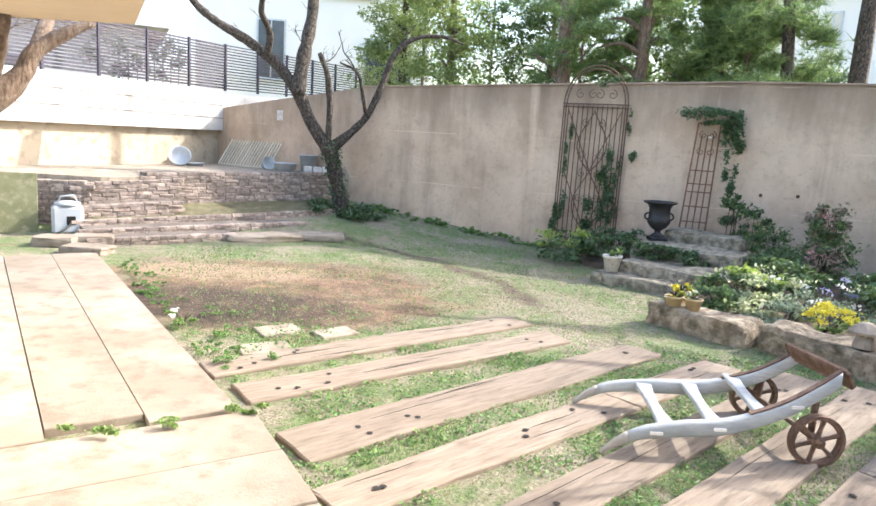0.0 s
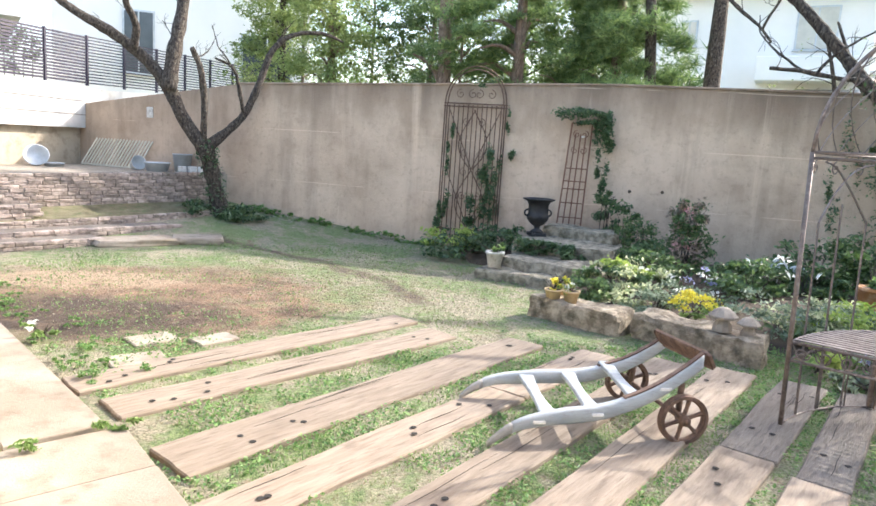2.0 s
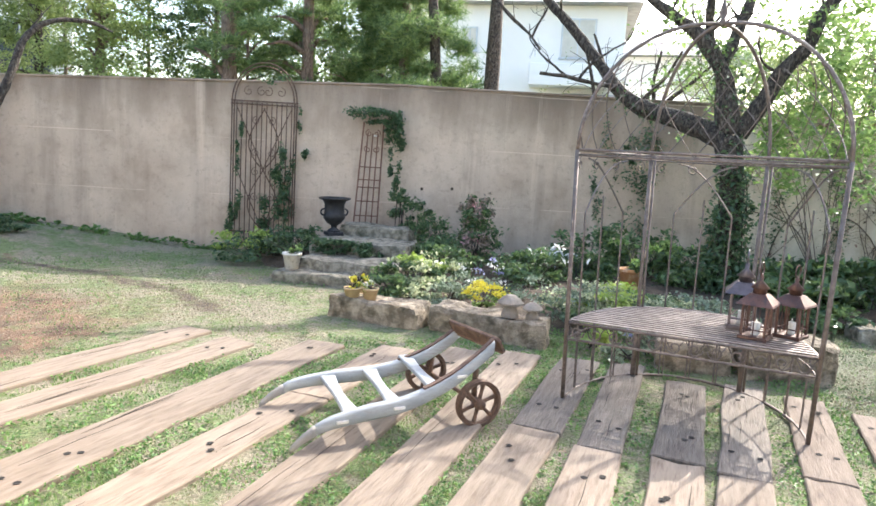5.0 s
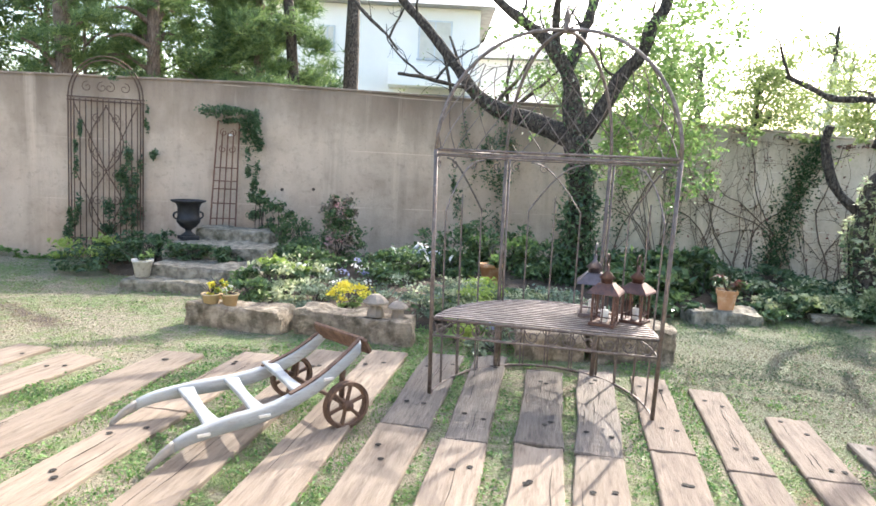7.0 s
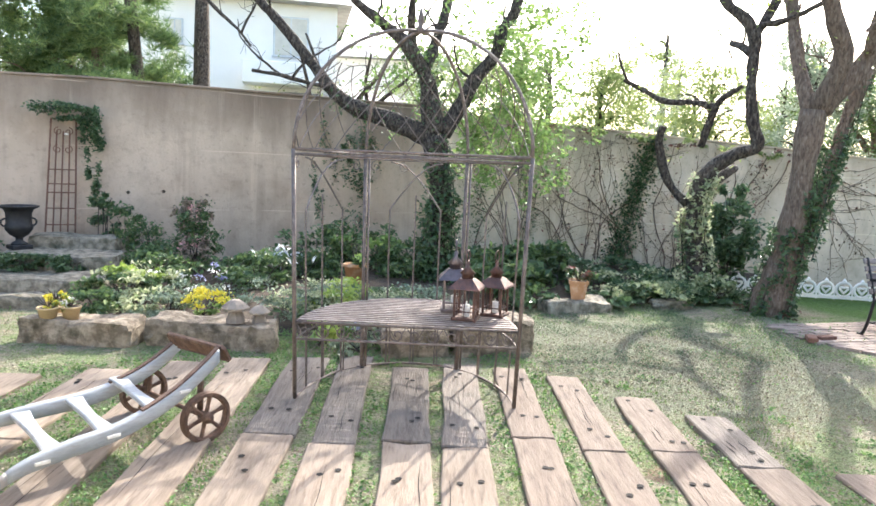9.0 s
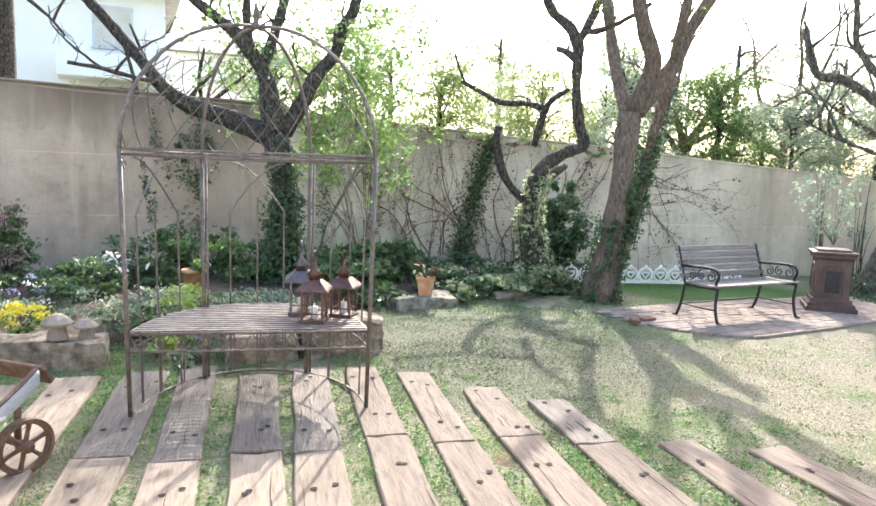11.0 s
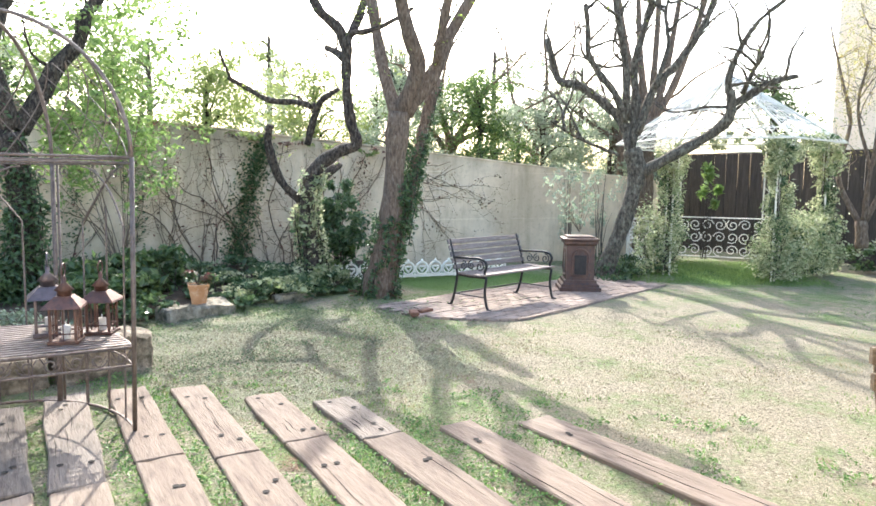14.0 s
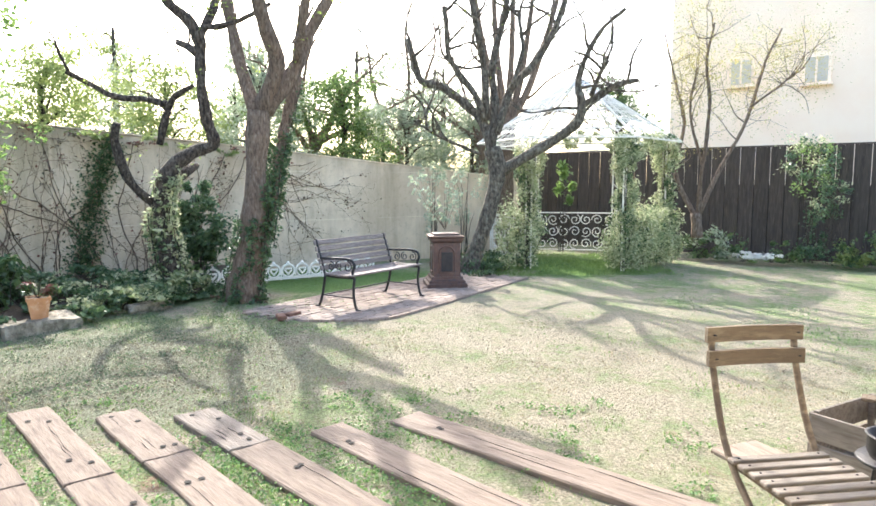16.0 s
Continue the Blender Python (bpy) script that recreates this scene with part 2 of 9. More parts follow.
BARK_LICHEN = material("lichened_bark", (0.05, 0.04, 0.03), (0.15, 0.125, 0.095), 28, 0.95, c3=(0.28, 0.265, 0.205), s3=22, bump=1.0, bscale=60, stretch=(1, 1, 0.5), depth=0.035, spread=0.1)
BARK_PALE = material("pale_bark", (0.105, 0.072, 0.05), (0.225, 0.16, 0.118), 34, 0.95, c3=(0.31, 0.25, 0.195), s3=40, bump=1.0, bscale=70, spread=0.12, stretch=(1, 1, 0.3), depth=0.035)
IRON = material("dark_iron", (0.018, 0.018, 0.02), (0.04, 0.037, 0.036), 9, 0.55, 0.4, bump=0.2)
RUST = material("rusty_iron", (0.11, 0.062, 0.04), (0.19, 0.12, 0.085), 14, 0.75, 0.35, c3=(0.07, 0.045, 0.035), s3=40, bump=0.3, bscale=90)
RUST_RED = material("red_rust", (0.15, 0.07, 0.045), (0.23, 0.12, 0.08), 12, 0.85, 0.1, bump=0.3)
BROWN_IRON = material("brown_iron", (0.075, 0.042, 0.034), (0.125, 0.075, 0.058), 7, 0.6, 0.3, c3=(0.06, 0.05, 0.05), s3=18, bump=0.3)
COPPER = material("aged_copper", (0.085, 0.04, 0.03), (0.155, 0.08, 0.058), 12, 0.5, 0.35, c3=(0.055, 0.042, 0.04), s3=25, bump=0.15)
PEWTER = material("dull_pewter", (0.11, 0.09, 0.09), (0.2, 0.16, 0.16), 12, 0.4, 0.6, bump=0.15)
GREY_PAINT = material("grey_painted_wood", (0.30, 0.32, 0.325), (0.42, 0.44, 0.44), 4, 0.6, c3=(0.30, 0.29, 0.27), s3=18, bump=0.2, stretch=(1, 4, 4))
GRIP_WOOD = material("bare_grip_wood", (0.25, 0.225, 0.195), (0.34, 0.31, 0.275), 5, 0.75, bump=0.3)
BENCH_WOOD = material("bench_wood", (0.15, 0.115, 0.10), (0.27, 0.22, 0.195), 4, 0.7, c3=(0.36, 0.31, 0.28), s3=14, bump=0.5, bscale=16, stretch=(1, 9, 9))
IRON_BROWN = material("brown_wire_iron", (0.11, 0.082, 0.068), (0.19, 0.15, 0.128), 14, 0.6, 0.3, c3=(0.25, 0.205, 0.18), s3=30, bump=0.2)
CHAIR_WOOD = material("chair_wood", (0.085, 0.056, 0.03), (0.14, 0.097, 0.055), 4, 0.7, c3=(0.22, 0.165, 0.10), s3=6, bump=0.3, stretch=(6, 1, 6))
SEAT_WOOD = material("grey_seat_wood", (0.16, 0.128, 0.095), (0.26, 0.22, 0.175), 4, 0.8, c3=(0.12, 0.09, 0.062), s3=7, bump=0.4, stretch=(8, 1, 8))
FENCE_WOOD = material("dark_fence_wood", (0.042, 0.031, 0.025), (0.078, 0.06, 0.048), 3, 0.8, c3=(0.11, 0.085, 0.066), s3=10, bump=0.4, stretch=(6, 6, 0.5))
WHITE_IRON = material("white_painted_iron", (0.84, 0.80, 0.71), (0.90, 0.86, 0.77), 8, 0.75, bump=0.1)
TERRACOTTA = material("terracotta", (0.42, 0.20, 0.085), (0.55, 0.29, 0.14), 7, 0.85, c3=(0.6, 0.42, 0.28), s3=16, bump=0.2)
OCHRE_POT = material("ochre_pot", (0.50, 0.35, 0.18), (0.62, 0.47, 0.27), 7, 0.85, bump=0.2)
WHITE_POT = material("white_pot", (0.66, 0.63, 0.57), (0.78, 0.75, 0.7), 9, 0.8, c3=(0.45, 0.4, 0.33), s3=20, bump=0.4)
ZINC = material("zinc", (0.44, 0.46, 0.47), (0.58, 0.60, 0.61), 6, 0.55, 0.2, bump=0.15)
CREAM_PAINT = material("cream_paint", (0.62, 0.58, 0.46), (0.72, 0.68, 0.56), 6, 0.7, bump=0.1)
WHITE_WALL = material("white_render", (0.62, 0.61, 0.58), (0.74, 0.73, 0.70), 1.5, 0.9, c3=(0.5, 0.48, 0.44), s3=4, bump=0.2)
HOUSE_WHITE = material("house_white", (0.84, 0.81, 0.765), (0.88, 0.85, 0.805), 0.8, 0.9, bump=0.1)
HOUSE_CREAM = material("house_cream", (0.93, 0.745, 0.58), (0.95, 0.79, 0.63), 1.2, 0.9, bump=0.35, bscale=70)
SAND_WALL = material("sand_render", (0.40, 0.335, 0.245), (0.50, 0.43, 0.325), 1.2, 0.95, c3=(0.27, 0.215, 0.15), s3=5, bump=0.4)
TERRACE_SOIL = material("terrace_soil", (0.30, 0.25, 0.19), (0.42, 0.36, 0.28), 3, 0.95, c3=(0.2, 0.17, 0.12), s3=15, bump=0.7)
LEDGE_SOIL = material("mossy_ledge_soil", (0.12, 0.10, 0.05), (0.22, 0.19, 0.11), 5, 0.95, c3=(0.09, 0.12, 0.035), s3=9, bump=0.8)
BED_SOIL = material("bed_soil", (0.05, 0.035, 0.022), (0.10, 0.07, 0.045), 6, 0.95, bump=1.0, bscale=30)
METAL_FENCE = material("blue_grey_metal", (0.042, 0.035, 0.052), (0.068, 0.058, 0.082), 4, 0.5, 0.3, bump=0)
GLASS_PALE = material("curtained_glass", (0.48, 0.45, 0.38), (0.58, 0.54, 0.46), 2, 0.25, bump=0)
GLASS_DARK = material("window_glass", (0.05, 0.06, 0.07), (0.09, 0.1, 0.11), 1, 0.08, bump=0)
ROOF_TILE = material("roof_tile", (0.24, 0.23, 0.22), (0.34, 0.33, 0.31), 3, 0.7, bump=0.3)
PLASTIC_GREY = material("grey_plastic", (0.42, 0.44, 0.46), (0.48, 0.5, 0.52), 3, 0.45, bump=0)
BOARD_GREEN = material("mossy_board", (0.14, 0.145, 0.07), (0.22, 0.22, 0.12), 3, 0.85, c3=(0.32, 0.30, 0.2), s3=9, bump=0.2)
EAVE = material("beige_soffit", (0.50, 0.40, 0.27), (0.56, 0.46, 0.32), 2, 0.8, bump=0.1)
IVY = leafy("ivy_leaf", (0.035, 0.075, 0.03), (0.13, 0.20, 0.085), 0.28, 0.35)
IVY_LIGHT = leafy("variegated_ivy", (0.13, 0.19, 0.07), (0.46, 0.49, 0.28), 0.35)
SHRUB = leafy("shrub_leaf", (0.04, 0.085, 0.032), (0.16, 0.235, 0.085), 0.32, 0.4)
FRESH = leafy("fresh_leaf", (0.12, 0.21, 0.05), (0.30, 0.42, 0.14), 0.45)
PIERIS = leafy("pink_flushed_leaf", (0.08, 0.10, 0.05), (0.36, 0.25, 0.2), 0.3)
LIME = leafy("lime_leaf", (0.25, 0.36, 0.06), (0.45, 0.52, 0.16), 0.4)
PINE = leafy("pine_needle", (0.06, 0.12, 0.04), (0.27, 0.37, 0.13), 0.42)
BROAD = leafy("broad_leaf", (0.05, 0.10, 0.03), (0.24, 0.34, 0.10), 0.42, 0.4)
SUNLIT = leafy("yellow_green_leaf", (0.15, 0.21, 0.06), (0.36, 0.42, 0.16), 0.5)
SILVER = leafy("silver_leaf", (0.11, 0.16, 0.09), (0.30, 0.36, 0.25), 0.3)
# paled to put distance haze into far foliage; near silvery plants share it
HAZY = leafy("hazed_silver_leaf", (0.22, 0.29, 0.18), (0.45, 0.5, 0.38), 0.45)
VARIEGATED = leafy("cream_edged_leaf", (0.20, 0.27, 0.12), (0.72, 0.72, 0.48), 0.5)
CAMELLIA = leafy("glossy_leaf", (0.04, 0.085, 0.04), (0.15, 0.23, 0.115), 0.25, 0.3)
RED_TINGE = leafy("red_tinged_leaf", (0.06, 0.075, 0.035), (0.26, 0.09, 0.075), 0.25)
MAPLE = leafy("young_maple_leaf", (0.34, 0.30, 0.08), (0.56, 0.47, 0.2), 0.45)
GRASS = leafy("grass_blade", (0.085, 0.18, 0.04), (0.26, 0.38, 0.12), 0.4)
CLOVER = leafy("low_weed_leaf", (0.065, 0.16, 0.038), (0.24, 0.38, 0.115), 0.35)
STRAW = leafy("dry_grass_blade", (0.25, 0.20, 0.10), (0.42, 0.36, 0.2), 0.3)
YELLOW_BLOOM = leafy("yellow_bloom", (0.74, 0.60, 0.03), (0.88, 0.80, 0.12), 0.3)
WHITE_BLOOM = leafy("white_bloom", (0.78, 0.78, 0.72), (0.85, 0.84, 0.78), 0.3)
PINK_BLOOM = leafy("pink_bloom", (0.5, 0.22, 0.22), (0.7, 0.42, 0.4), 0.3)
BLUE_BLOOM = leafy("blue_bloom", (0.22, 0.22, 0.42), (0.45, 0.46, 0.66), 0.3)


# ---- building blocks ----
def part(name, bm, mat, parent=None, label="", smooth=False):
    """Links a bmesh as one mesh object."""
    me = bpy.data.meshes.new(name)
    bm.to_mesh(me)
    bm.free()
    if smooth:
        me.polygons.foreach_set("use_smooth", [True] * len(me.polygons))
    me.materials.append(mat)
    ob = new(name, me)
    if parent is not None:
        ob.parent = parent
    return tagged(ob, label)


def thing(name, label, category, m=None, group="", kind=""):
    ob = tagged(new(name), label, category, group, kind)
    ob.empty_display_size = 0.1
    if m is not None:
        ob.matrix_world = m
    return ob


def arrays(name, verts, faces, mat, parent=None, label=""):
    me = bpy.data.meshes.new(name)
    me.from_pydata(np.asarray(verts).tolist(), [], np.asarray(faces).tolist() if not isinstance(faces, list) else faces)
    me.materials.append(mat)
    ob = new(name, me)
    if parent is not None:
        ob.parent = parent
        tagged(ob, kind="stuff")
    return tagged(ob, label)


def tube(bm, pts, radii, seg=8, cap=True):
    """A round bar along points, with one radius or one for each point."""
    pts = [Vector(p) for p in pts]
    if isinstance(radii, (int, float)):
        radii = [radii] * len(pts)
    radii = [float(r) for r in radii]
    side, rings = None, []
    for i, p in enumerate(pts):
        d = (pts[min(i + 1, len(pts) - 1)] - pts[max(i - 1, 0)]).normalized()
        if side is None:
            side = d.cross(Vector((0, 0, 1)) if abs(d.z) < 0.9 else Vector((1, 0, 0))).normalized()
        else:
            side = (side - d * side.dot(d)).normalized()
        up = d.cross(side)
        rings.append([bm.verts.new(p + radii[i] * (math.cos(a) * side + math.sin(a) * up)) for a in (2 * math.pi * k / seg for k in range(seg))])
    for a, b in zip(rings, rings[1:]):
        for k in range(seg):
            bm.faces.new((a[k], a[(k + 1) % seg], b[(k + 1) % seg], b[k]))
    if cap:
        bm.faces.new(rings[0][::-1])
        bm.faces.new(rings[-1])
    return bm


def smoothed(pts, steps=5):
    """A Catmull-Rom line through points of any width (place and radius together)."""
    p = [np.array(q, float) for q in pts]
    p = [2 * p[0] - p[1]] + p + [2 * p[-1] - p[-2]]
    res = []
    for i in range(1, len(p) - 2):
        for k in range(steps):
            t = k / steps
            res.append(0.5 * (2 * p[i] + (p[i + 1] - p[i - 1]) * t + (2 * p[i - 1] - 5 * p[i] + 4 * p[i + 1] - p[i + 2]) * t * t + (3 * p[i] - p[i - 1] - 3 * p[i + 1] + p[i + 2]) * t ** 3))
    return res + [p[-2]]


def block(sx, sy, sz, bevel=0.01, at=(0, 0, 0), bm=None, rot=None):
    """A box with its base centre at a place, edges bevelled."""
    bm2 = bmesh.new()
    bmesh.ops.create_cube(bm2, size=1)
    bmesh.ops.scale(bm2, vec=(sx, sy, sz), verts=bm2.verts)
    if bevel:
        bmesh.ops.bevel(bm2, geom=bm2.edges[:], offset=bevel, segments=1, affect="EDGES")
    m = Matrix.Translation(at) @ (rot if rot is not None else Matrix()) @ Matrix.Translation((0, 0, sz / 2))
    bmesh.ops.transform(bm2, matrix=m, verts=bm2.verts)
    if bm is None:
        return bm2
    me = bpy.data.meshes.new("joined")
    bm2.to_mesh(me)
    bm2.free()
    bm.from_mesh(me)
    bpy.data.meshes.remove(me)
    return bm


def lathe(profile, seg=20, at=(0, 0, 0), bm=None, square=False):
    """A turned form from (radius, height) pairs; square: four-sided."""
    bm = bm or bmesh.new()
    if square:
        seg = 4
    off = math.pi / 4 if square else 0
    k = math.sqrt(2) if square else 1
    rings = [[bm.verts.new((at[0] + k * r * math.cos(off + 2 * math.pi * i / seg), at[1] + k * r * math.sin(off + 2 * math.pi * i / seg), at[2] + z)) for i in range(seg)] for r, z in profile]
    for a, b in zip(rings, rings[1:]):
        for i in range(seg):
            bm.faces.new((a[i], a[(i + 1) % seg], b[(i + 1) % seg], b[i]))
    bm.faces.new(rings[0][::-1])
    bm.faces.new(rings[-1])
    return bm


def rock(sx, sy, sz, seed, rough=0.12, cuts=5):
    """A rough-hewn stone on its base."""
    bm = bmesh.new()
    bmesh.ops.create_cube(bm, size=1)
    bmesh.ops.subdivide_edges(bm, edges=bm.edges[:], cuts=cuts, use_grid_fill=True)
    for v in bm.verts:
        p = v.co.copy()
        q = Vector([math.copysign(abs(c * 2) ** 1.0, c) for c in p])
        r = max(q.length, 0.001)
        p *= 1 - 0.15 * max(0, r - 1.2)
        n3 = noise.noise_vector(p * 2.2 + Vector((seed, seed * 2, 0))) * rough + noise.noise_vector(p * 6 + Vector((0, seed, seed))) * rough * 0.4
        v.co = Vector(((p.x + n3.x * 0.5) * sx, (p.y + n3.y * 0.5) * sy, (p.z + 0.5 + n3.z * 0.5) * sz))
    return bm


def scatter_leaves(pts, size, rng, up=0.4, fold=0.25, aspect=0.55):
    """Folded four-cornered leaves at the points, turned at random with their faces rather upward."""
    pts = np.asarray(pts)
    n = len(pts)
    nrm = rng.normal(size=(n, 3))
    nrm[:, 2] = np.abs(nrm[:, 2]) + up
    nrm /= np.linalg.norm(nrm, axis=1)[:, None]
    d = np.cross(nrm, rng.normal(size=(n, 3)))
    d /= np.linalg.norm(d, axis=1)[:, None]
    s = np.cross(nrm, d)
    L = (size * rng.uniform(0.6, 1.35, n))[:, None]
    v = np.empty((n, 4, 3))
    v[:, 0] = pts - d * L * 0.5
    v[:, 1] = pts + s * L * aspect * 0.5 + nrm * L * fold * 0.4
    v[:, 2] = pts + d * L * 0.5 - nrm * L * fold * 0.3
    v[:, 3] = pts - s * L * aspect * 0.5 + nrm * L * fold * 0.4
    f = np.arange(n * 4).reshape(n, 4)
    return v.reshape(-1, 3), f


def blob_points(blobs, rng, clump=0.35, shell=0.6):
    """Points in ellipsoids (x, y, z, rx, ry, rz, count), gathered in clumps so that the outline is uneven."""
    res = []
    for x, y, z, rx, ry, rz, n in blobs:
        k = max(3, n // 45)
        d = rng.normal(size=(k, 3))
        d /= np.linalg.norm(d, axis=1)[:, None]
        c = d * (rng.uniform(shell ** 3, 1, k) ** (1 / 3))[:, None]
        i = rng.integers(0, k, n)
        p = c[i] + rng.normal(size=(n, 3)) * clump * rng.uniform(0.4, 1, k)[i][:, None] * 0.6
        res.append(p * (rx, ry, rz) + (x, y, z))
    return np.concatenate(res)


def foliage(name, blobs, size, mat, parent=None, seed=1, label="", clump=0.35, up=0.4, aspect=0.55, floor=None, shell=0.6):
    rng = np.random.default_rng(seed)
    p = blob_points(blobs, rng, clump, shell)
    if floor is not None:
        p[:, 2] = np.maximum(p[:, 2], floor + 0.01)
    v, f = scatter_leaves(p, size, rng, up, aspect=aspect)
    return arrays(name, v, f, mat, parent, label)


def along(line, n, rad, rng):
    """Points strewn round a line of (x, y, z) places."""
    line = np.asarray(line, float)[:, :3]
    t = rng.uniform(0, len(line) - 1, n)
    i = np.minimum(t.astype(int), len(line) - 2)
    p = line[i] + (line[i + 1] - line[i]) * (t - i)[:, None]
    d = rng.normal(size=(n, 3))
    return p + d / np.linalg.norm(d, axis=1)[:, None] * rad * rng.uniform(0.5, 1.15, n)[:, None]


def wind(pts, rad, name, mat, parent, seg=8, wobble=0.0, seed=0):
    bm = bmesh.new()
    tube(bm, pts, rad, seg)
    return part(name, bm, mat, parent, smooth=True)


def limb(bm, pts, seg=10, knobs=0.12, seed=0):
    """A gnarled, tapered limb through (x, y, z, radius) points."""
    line = smoothed(pts, 5)
    rad = [max(0.006, p[3] * (1 + knobs * noise.noise(Vector((p[0] * 5, p[1] * 5 + seed, p[2] * 5))))) for p in line]
    k = len(bm.verts)
    tube(bm, [p[:3] for p in line], rad, seg)
    bm.verts.ensure_lookup_table()
    for v in bm.verts[k:]:
        v.co += noise.noise_vector(v.co * 9) * 0.012
    return line


def twigs(bm, line, n, length, rng, start=0.35, rad=0.008):
    """Thin forked shoots off a limb."""
    ends = []
    for _ in range(n):
        i = int(rng.uniform(start, 1) * (len(line) - 1))
        p = Vector(line[i][:3])
        d = Vector((float(rng.normal()), float(rng.normal()), float(rng.uniform(0.1, 1.4)))).normalized()
        q = [p]
        for s in range(4):
            d = (d + Vector(rng.normal(size=3)) * 0.3).normalized()
            q.append(q[-1] + d * (length * float(rng.uniform(0.6, 1.2)) / 4))
        tube(bm, q, [rad, rad * 0.8, rad * 0.6, rad * 0.45, rad * 0.3], 5, cap=False)
        ends += [q[2], q[3], q[4]]
        e = q[2] + (d + Vector(rng.normal(size=3)) * 0.6).normalized() * length * 0.4
        tube(bm, [q[2], e], [rad * 0.5, rad * 0.25], 4, cap=False)
        ends.append(e)
    return ends


# ---- large structure ----
def rise(x, y):
    """The height of the lawn: level, rising into the far corner."""
    return min(0.16 * max(y - 0.3 * x - 10.9, 0), 0.6)


def build_ground():
    xs = np.concatenate([[-400, -120, -40, -15], np.arange(-8, 17, 0.25), [20, 40, 120, 400]])
    ys = np.concatenate([[-400, -120, -40, -14], np.arange(-10, 15, 0.25), [20, 40, 120, 400]])
    v = []
    for y in ys:
        for x in xs:
            z = rise(x, y) + 0.018 * noise.noise(Vector((x * 1.3, y * 1.3, 0))) + 0.008 * noise.noise(Vector((x * 5, y * 5, 3)))
            v.append((x, y, min(z, 0.6) - 0.012))
    w = len(xs)
    f = [(j * w + i, j * w + i + 1, (j + 1) * w + i + 1, (j + 1) * w + i) for j in range(len(ys) - 1) for i in range(w - 1)]
    ob = arrays("ground", v, f, SOIL_LAWN)
    ob.data.polygons.foreach_set("use_smooth", [True] * len(f))
    tagged(ob, "thin patchy lawn with bare brown earth and dry straw", "lawn", kind="structure")


build_ground()


def wall_run(name, stops, thick, mat, label, cap=None):
    """A wall through (x, y, base, top) stops, with a thickness behind its seen face."""
    v, f = [], []
    for i, (x, y, b, t) in enumerate(stops):
        a, c = stops[max(i - 1, 0)], stops[min(i + 1, len(stops) - 1)]
        d = Vector((c[0] - a[0], c[1] - a[1])).normalized()
        nx, ny = -d.y * thick, d.x * thick
        v += [(x, y, b), (x, y, t), (x + nx, y + ny, t), (x + nx, y + ny, b)]
    for i in range(len(stops) - 1):
        for k in range(4):
            a, b2 = i * 4 + k, i * 4 + (k + 1) % 4
            f.append((a, b2, b2 + 4, a + 4))
    f += [(3, 2, 1, 0), tuple(len(v) - 4 + k for k in range(4))]
    ob = arrays(name, v, f, mat)
    return tagged(ob, label, "wall", kind="structure")


CORNER, KNEE, FAR_END = (-1.5, 12.95), (9.4, 7.9), (17.2, -4.9)
wall_run("wall_garden", [(-1.5, 12.95, 0.1, 2.51), (0.2, 12.16, 0, 2.58), (2.3, 11.19, -0.1, 2.66), (4.4, 10.22, -0.1, 2.71), (6.6, 9.2, -0.1, 2.72), (9.4, 7.9, -0.1, 2.7)], 0.2, CONCRETE, "tall grey-brown concrete garden wall with damp streaks")
wall_run("wall_far", [(9.4, 7.9, -0.1, 2.62), (10.66, 5.83, -0.1, 2.43), (12.35, 3.07, -0.1, 2.18), (13.07, 1.88, -0.1, 2.08), (15.65, -2.34, -0.1, 1.62)], 0.2, PALE_CONCRETE, "pale plastered garden wall overgrown with bare vines")
wall_run("wall_side", [(-4.8, 15.1, 0.3, 2.05), (-1.5, 12.95, 0.1, 2.51)], 0.2, CONCRETE, "grey concrete wall beside the raised terrace")
for nm, a, b, mt in (("coping", (-1.5, 12.95, 2.51), (4.4, 10.22, 2.71), CONCRETE), ("coping", (4.4, 10.22, 2.71), (9.4, 7.9, 2.7), CONCRETE), ("coping", (9.4, 7.9, 2.62), (12.35, 3.07, 2.18), PALE_CONCRETE), ("coping", (12.35, 3.07, 2.18), (15.65, -2.34, 1.62), PALE_CONCRETE)):
    d = Vector(b) - Vector(a)
    ang = math.atan2(d.y, d.x)
    bm = block(d.length, 0.25, 0.035, 0.008, at=((a[0] + b[0]) / 2 - math.sin(ang) * 0.1, (a[1] + b[1]) / 2 + math.cos(ang) * 0.1, (a[2] + b[2]) / 2 + 0.002), rot=Matrix.Rotation(ang, 4, "Z") @ Matrix.Rotation(-math.asin(d.z / d.length), 4, "Y"))
    tagged(part("trim", bm, mt), "thin weathered coping along the wall top", "coping", kind="structure")

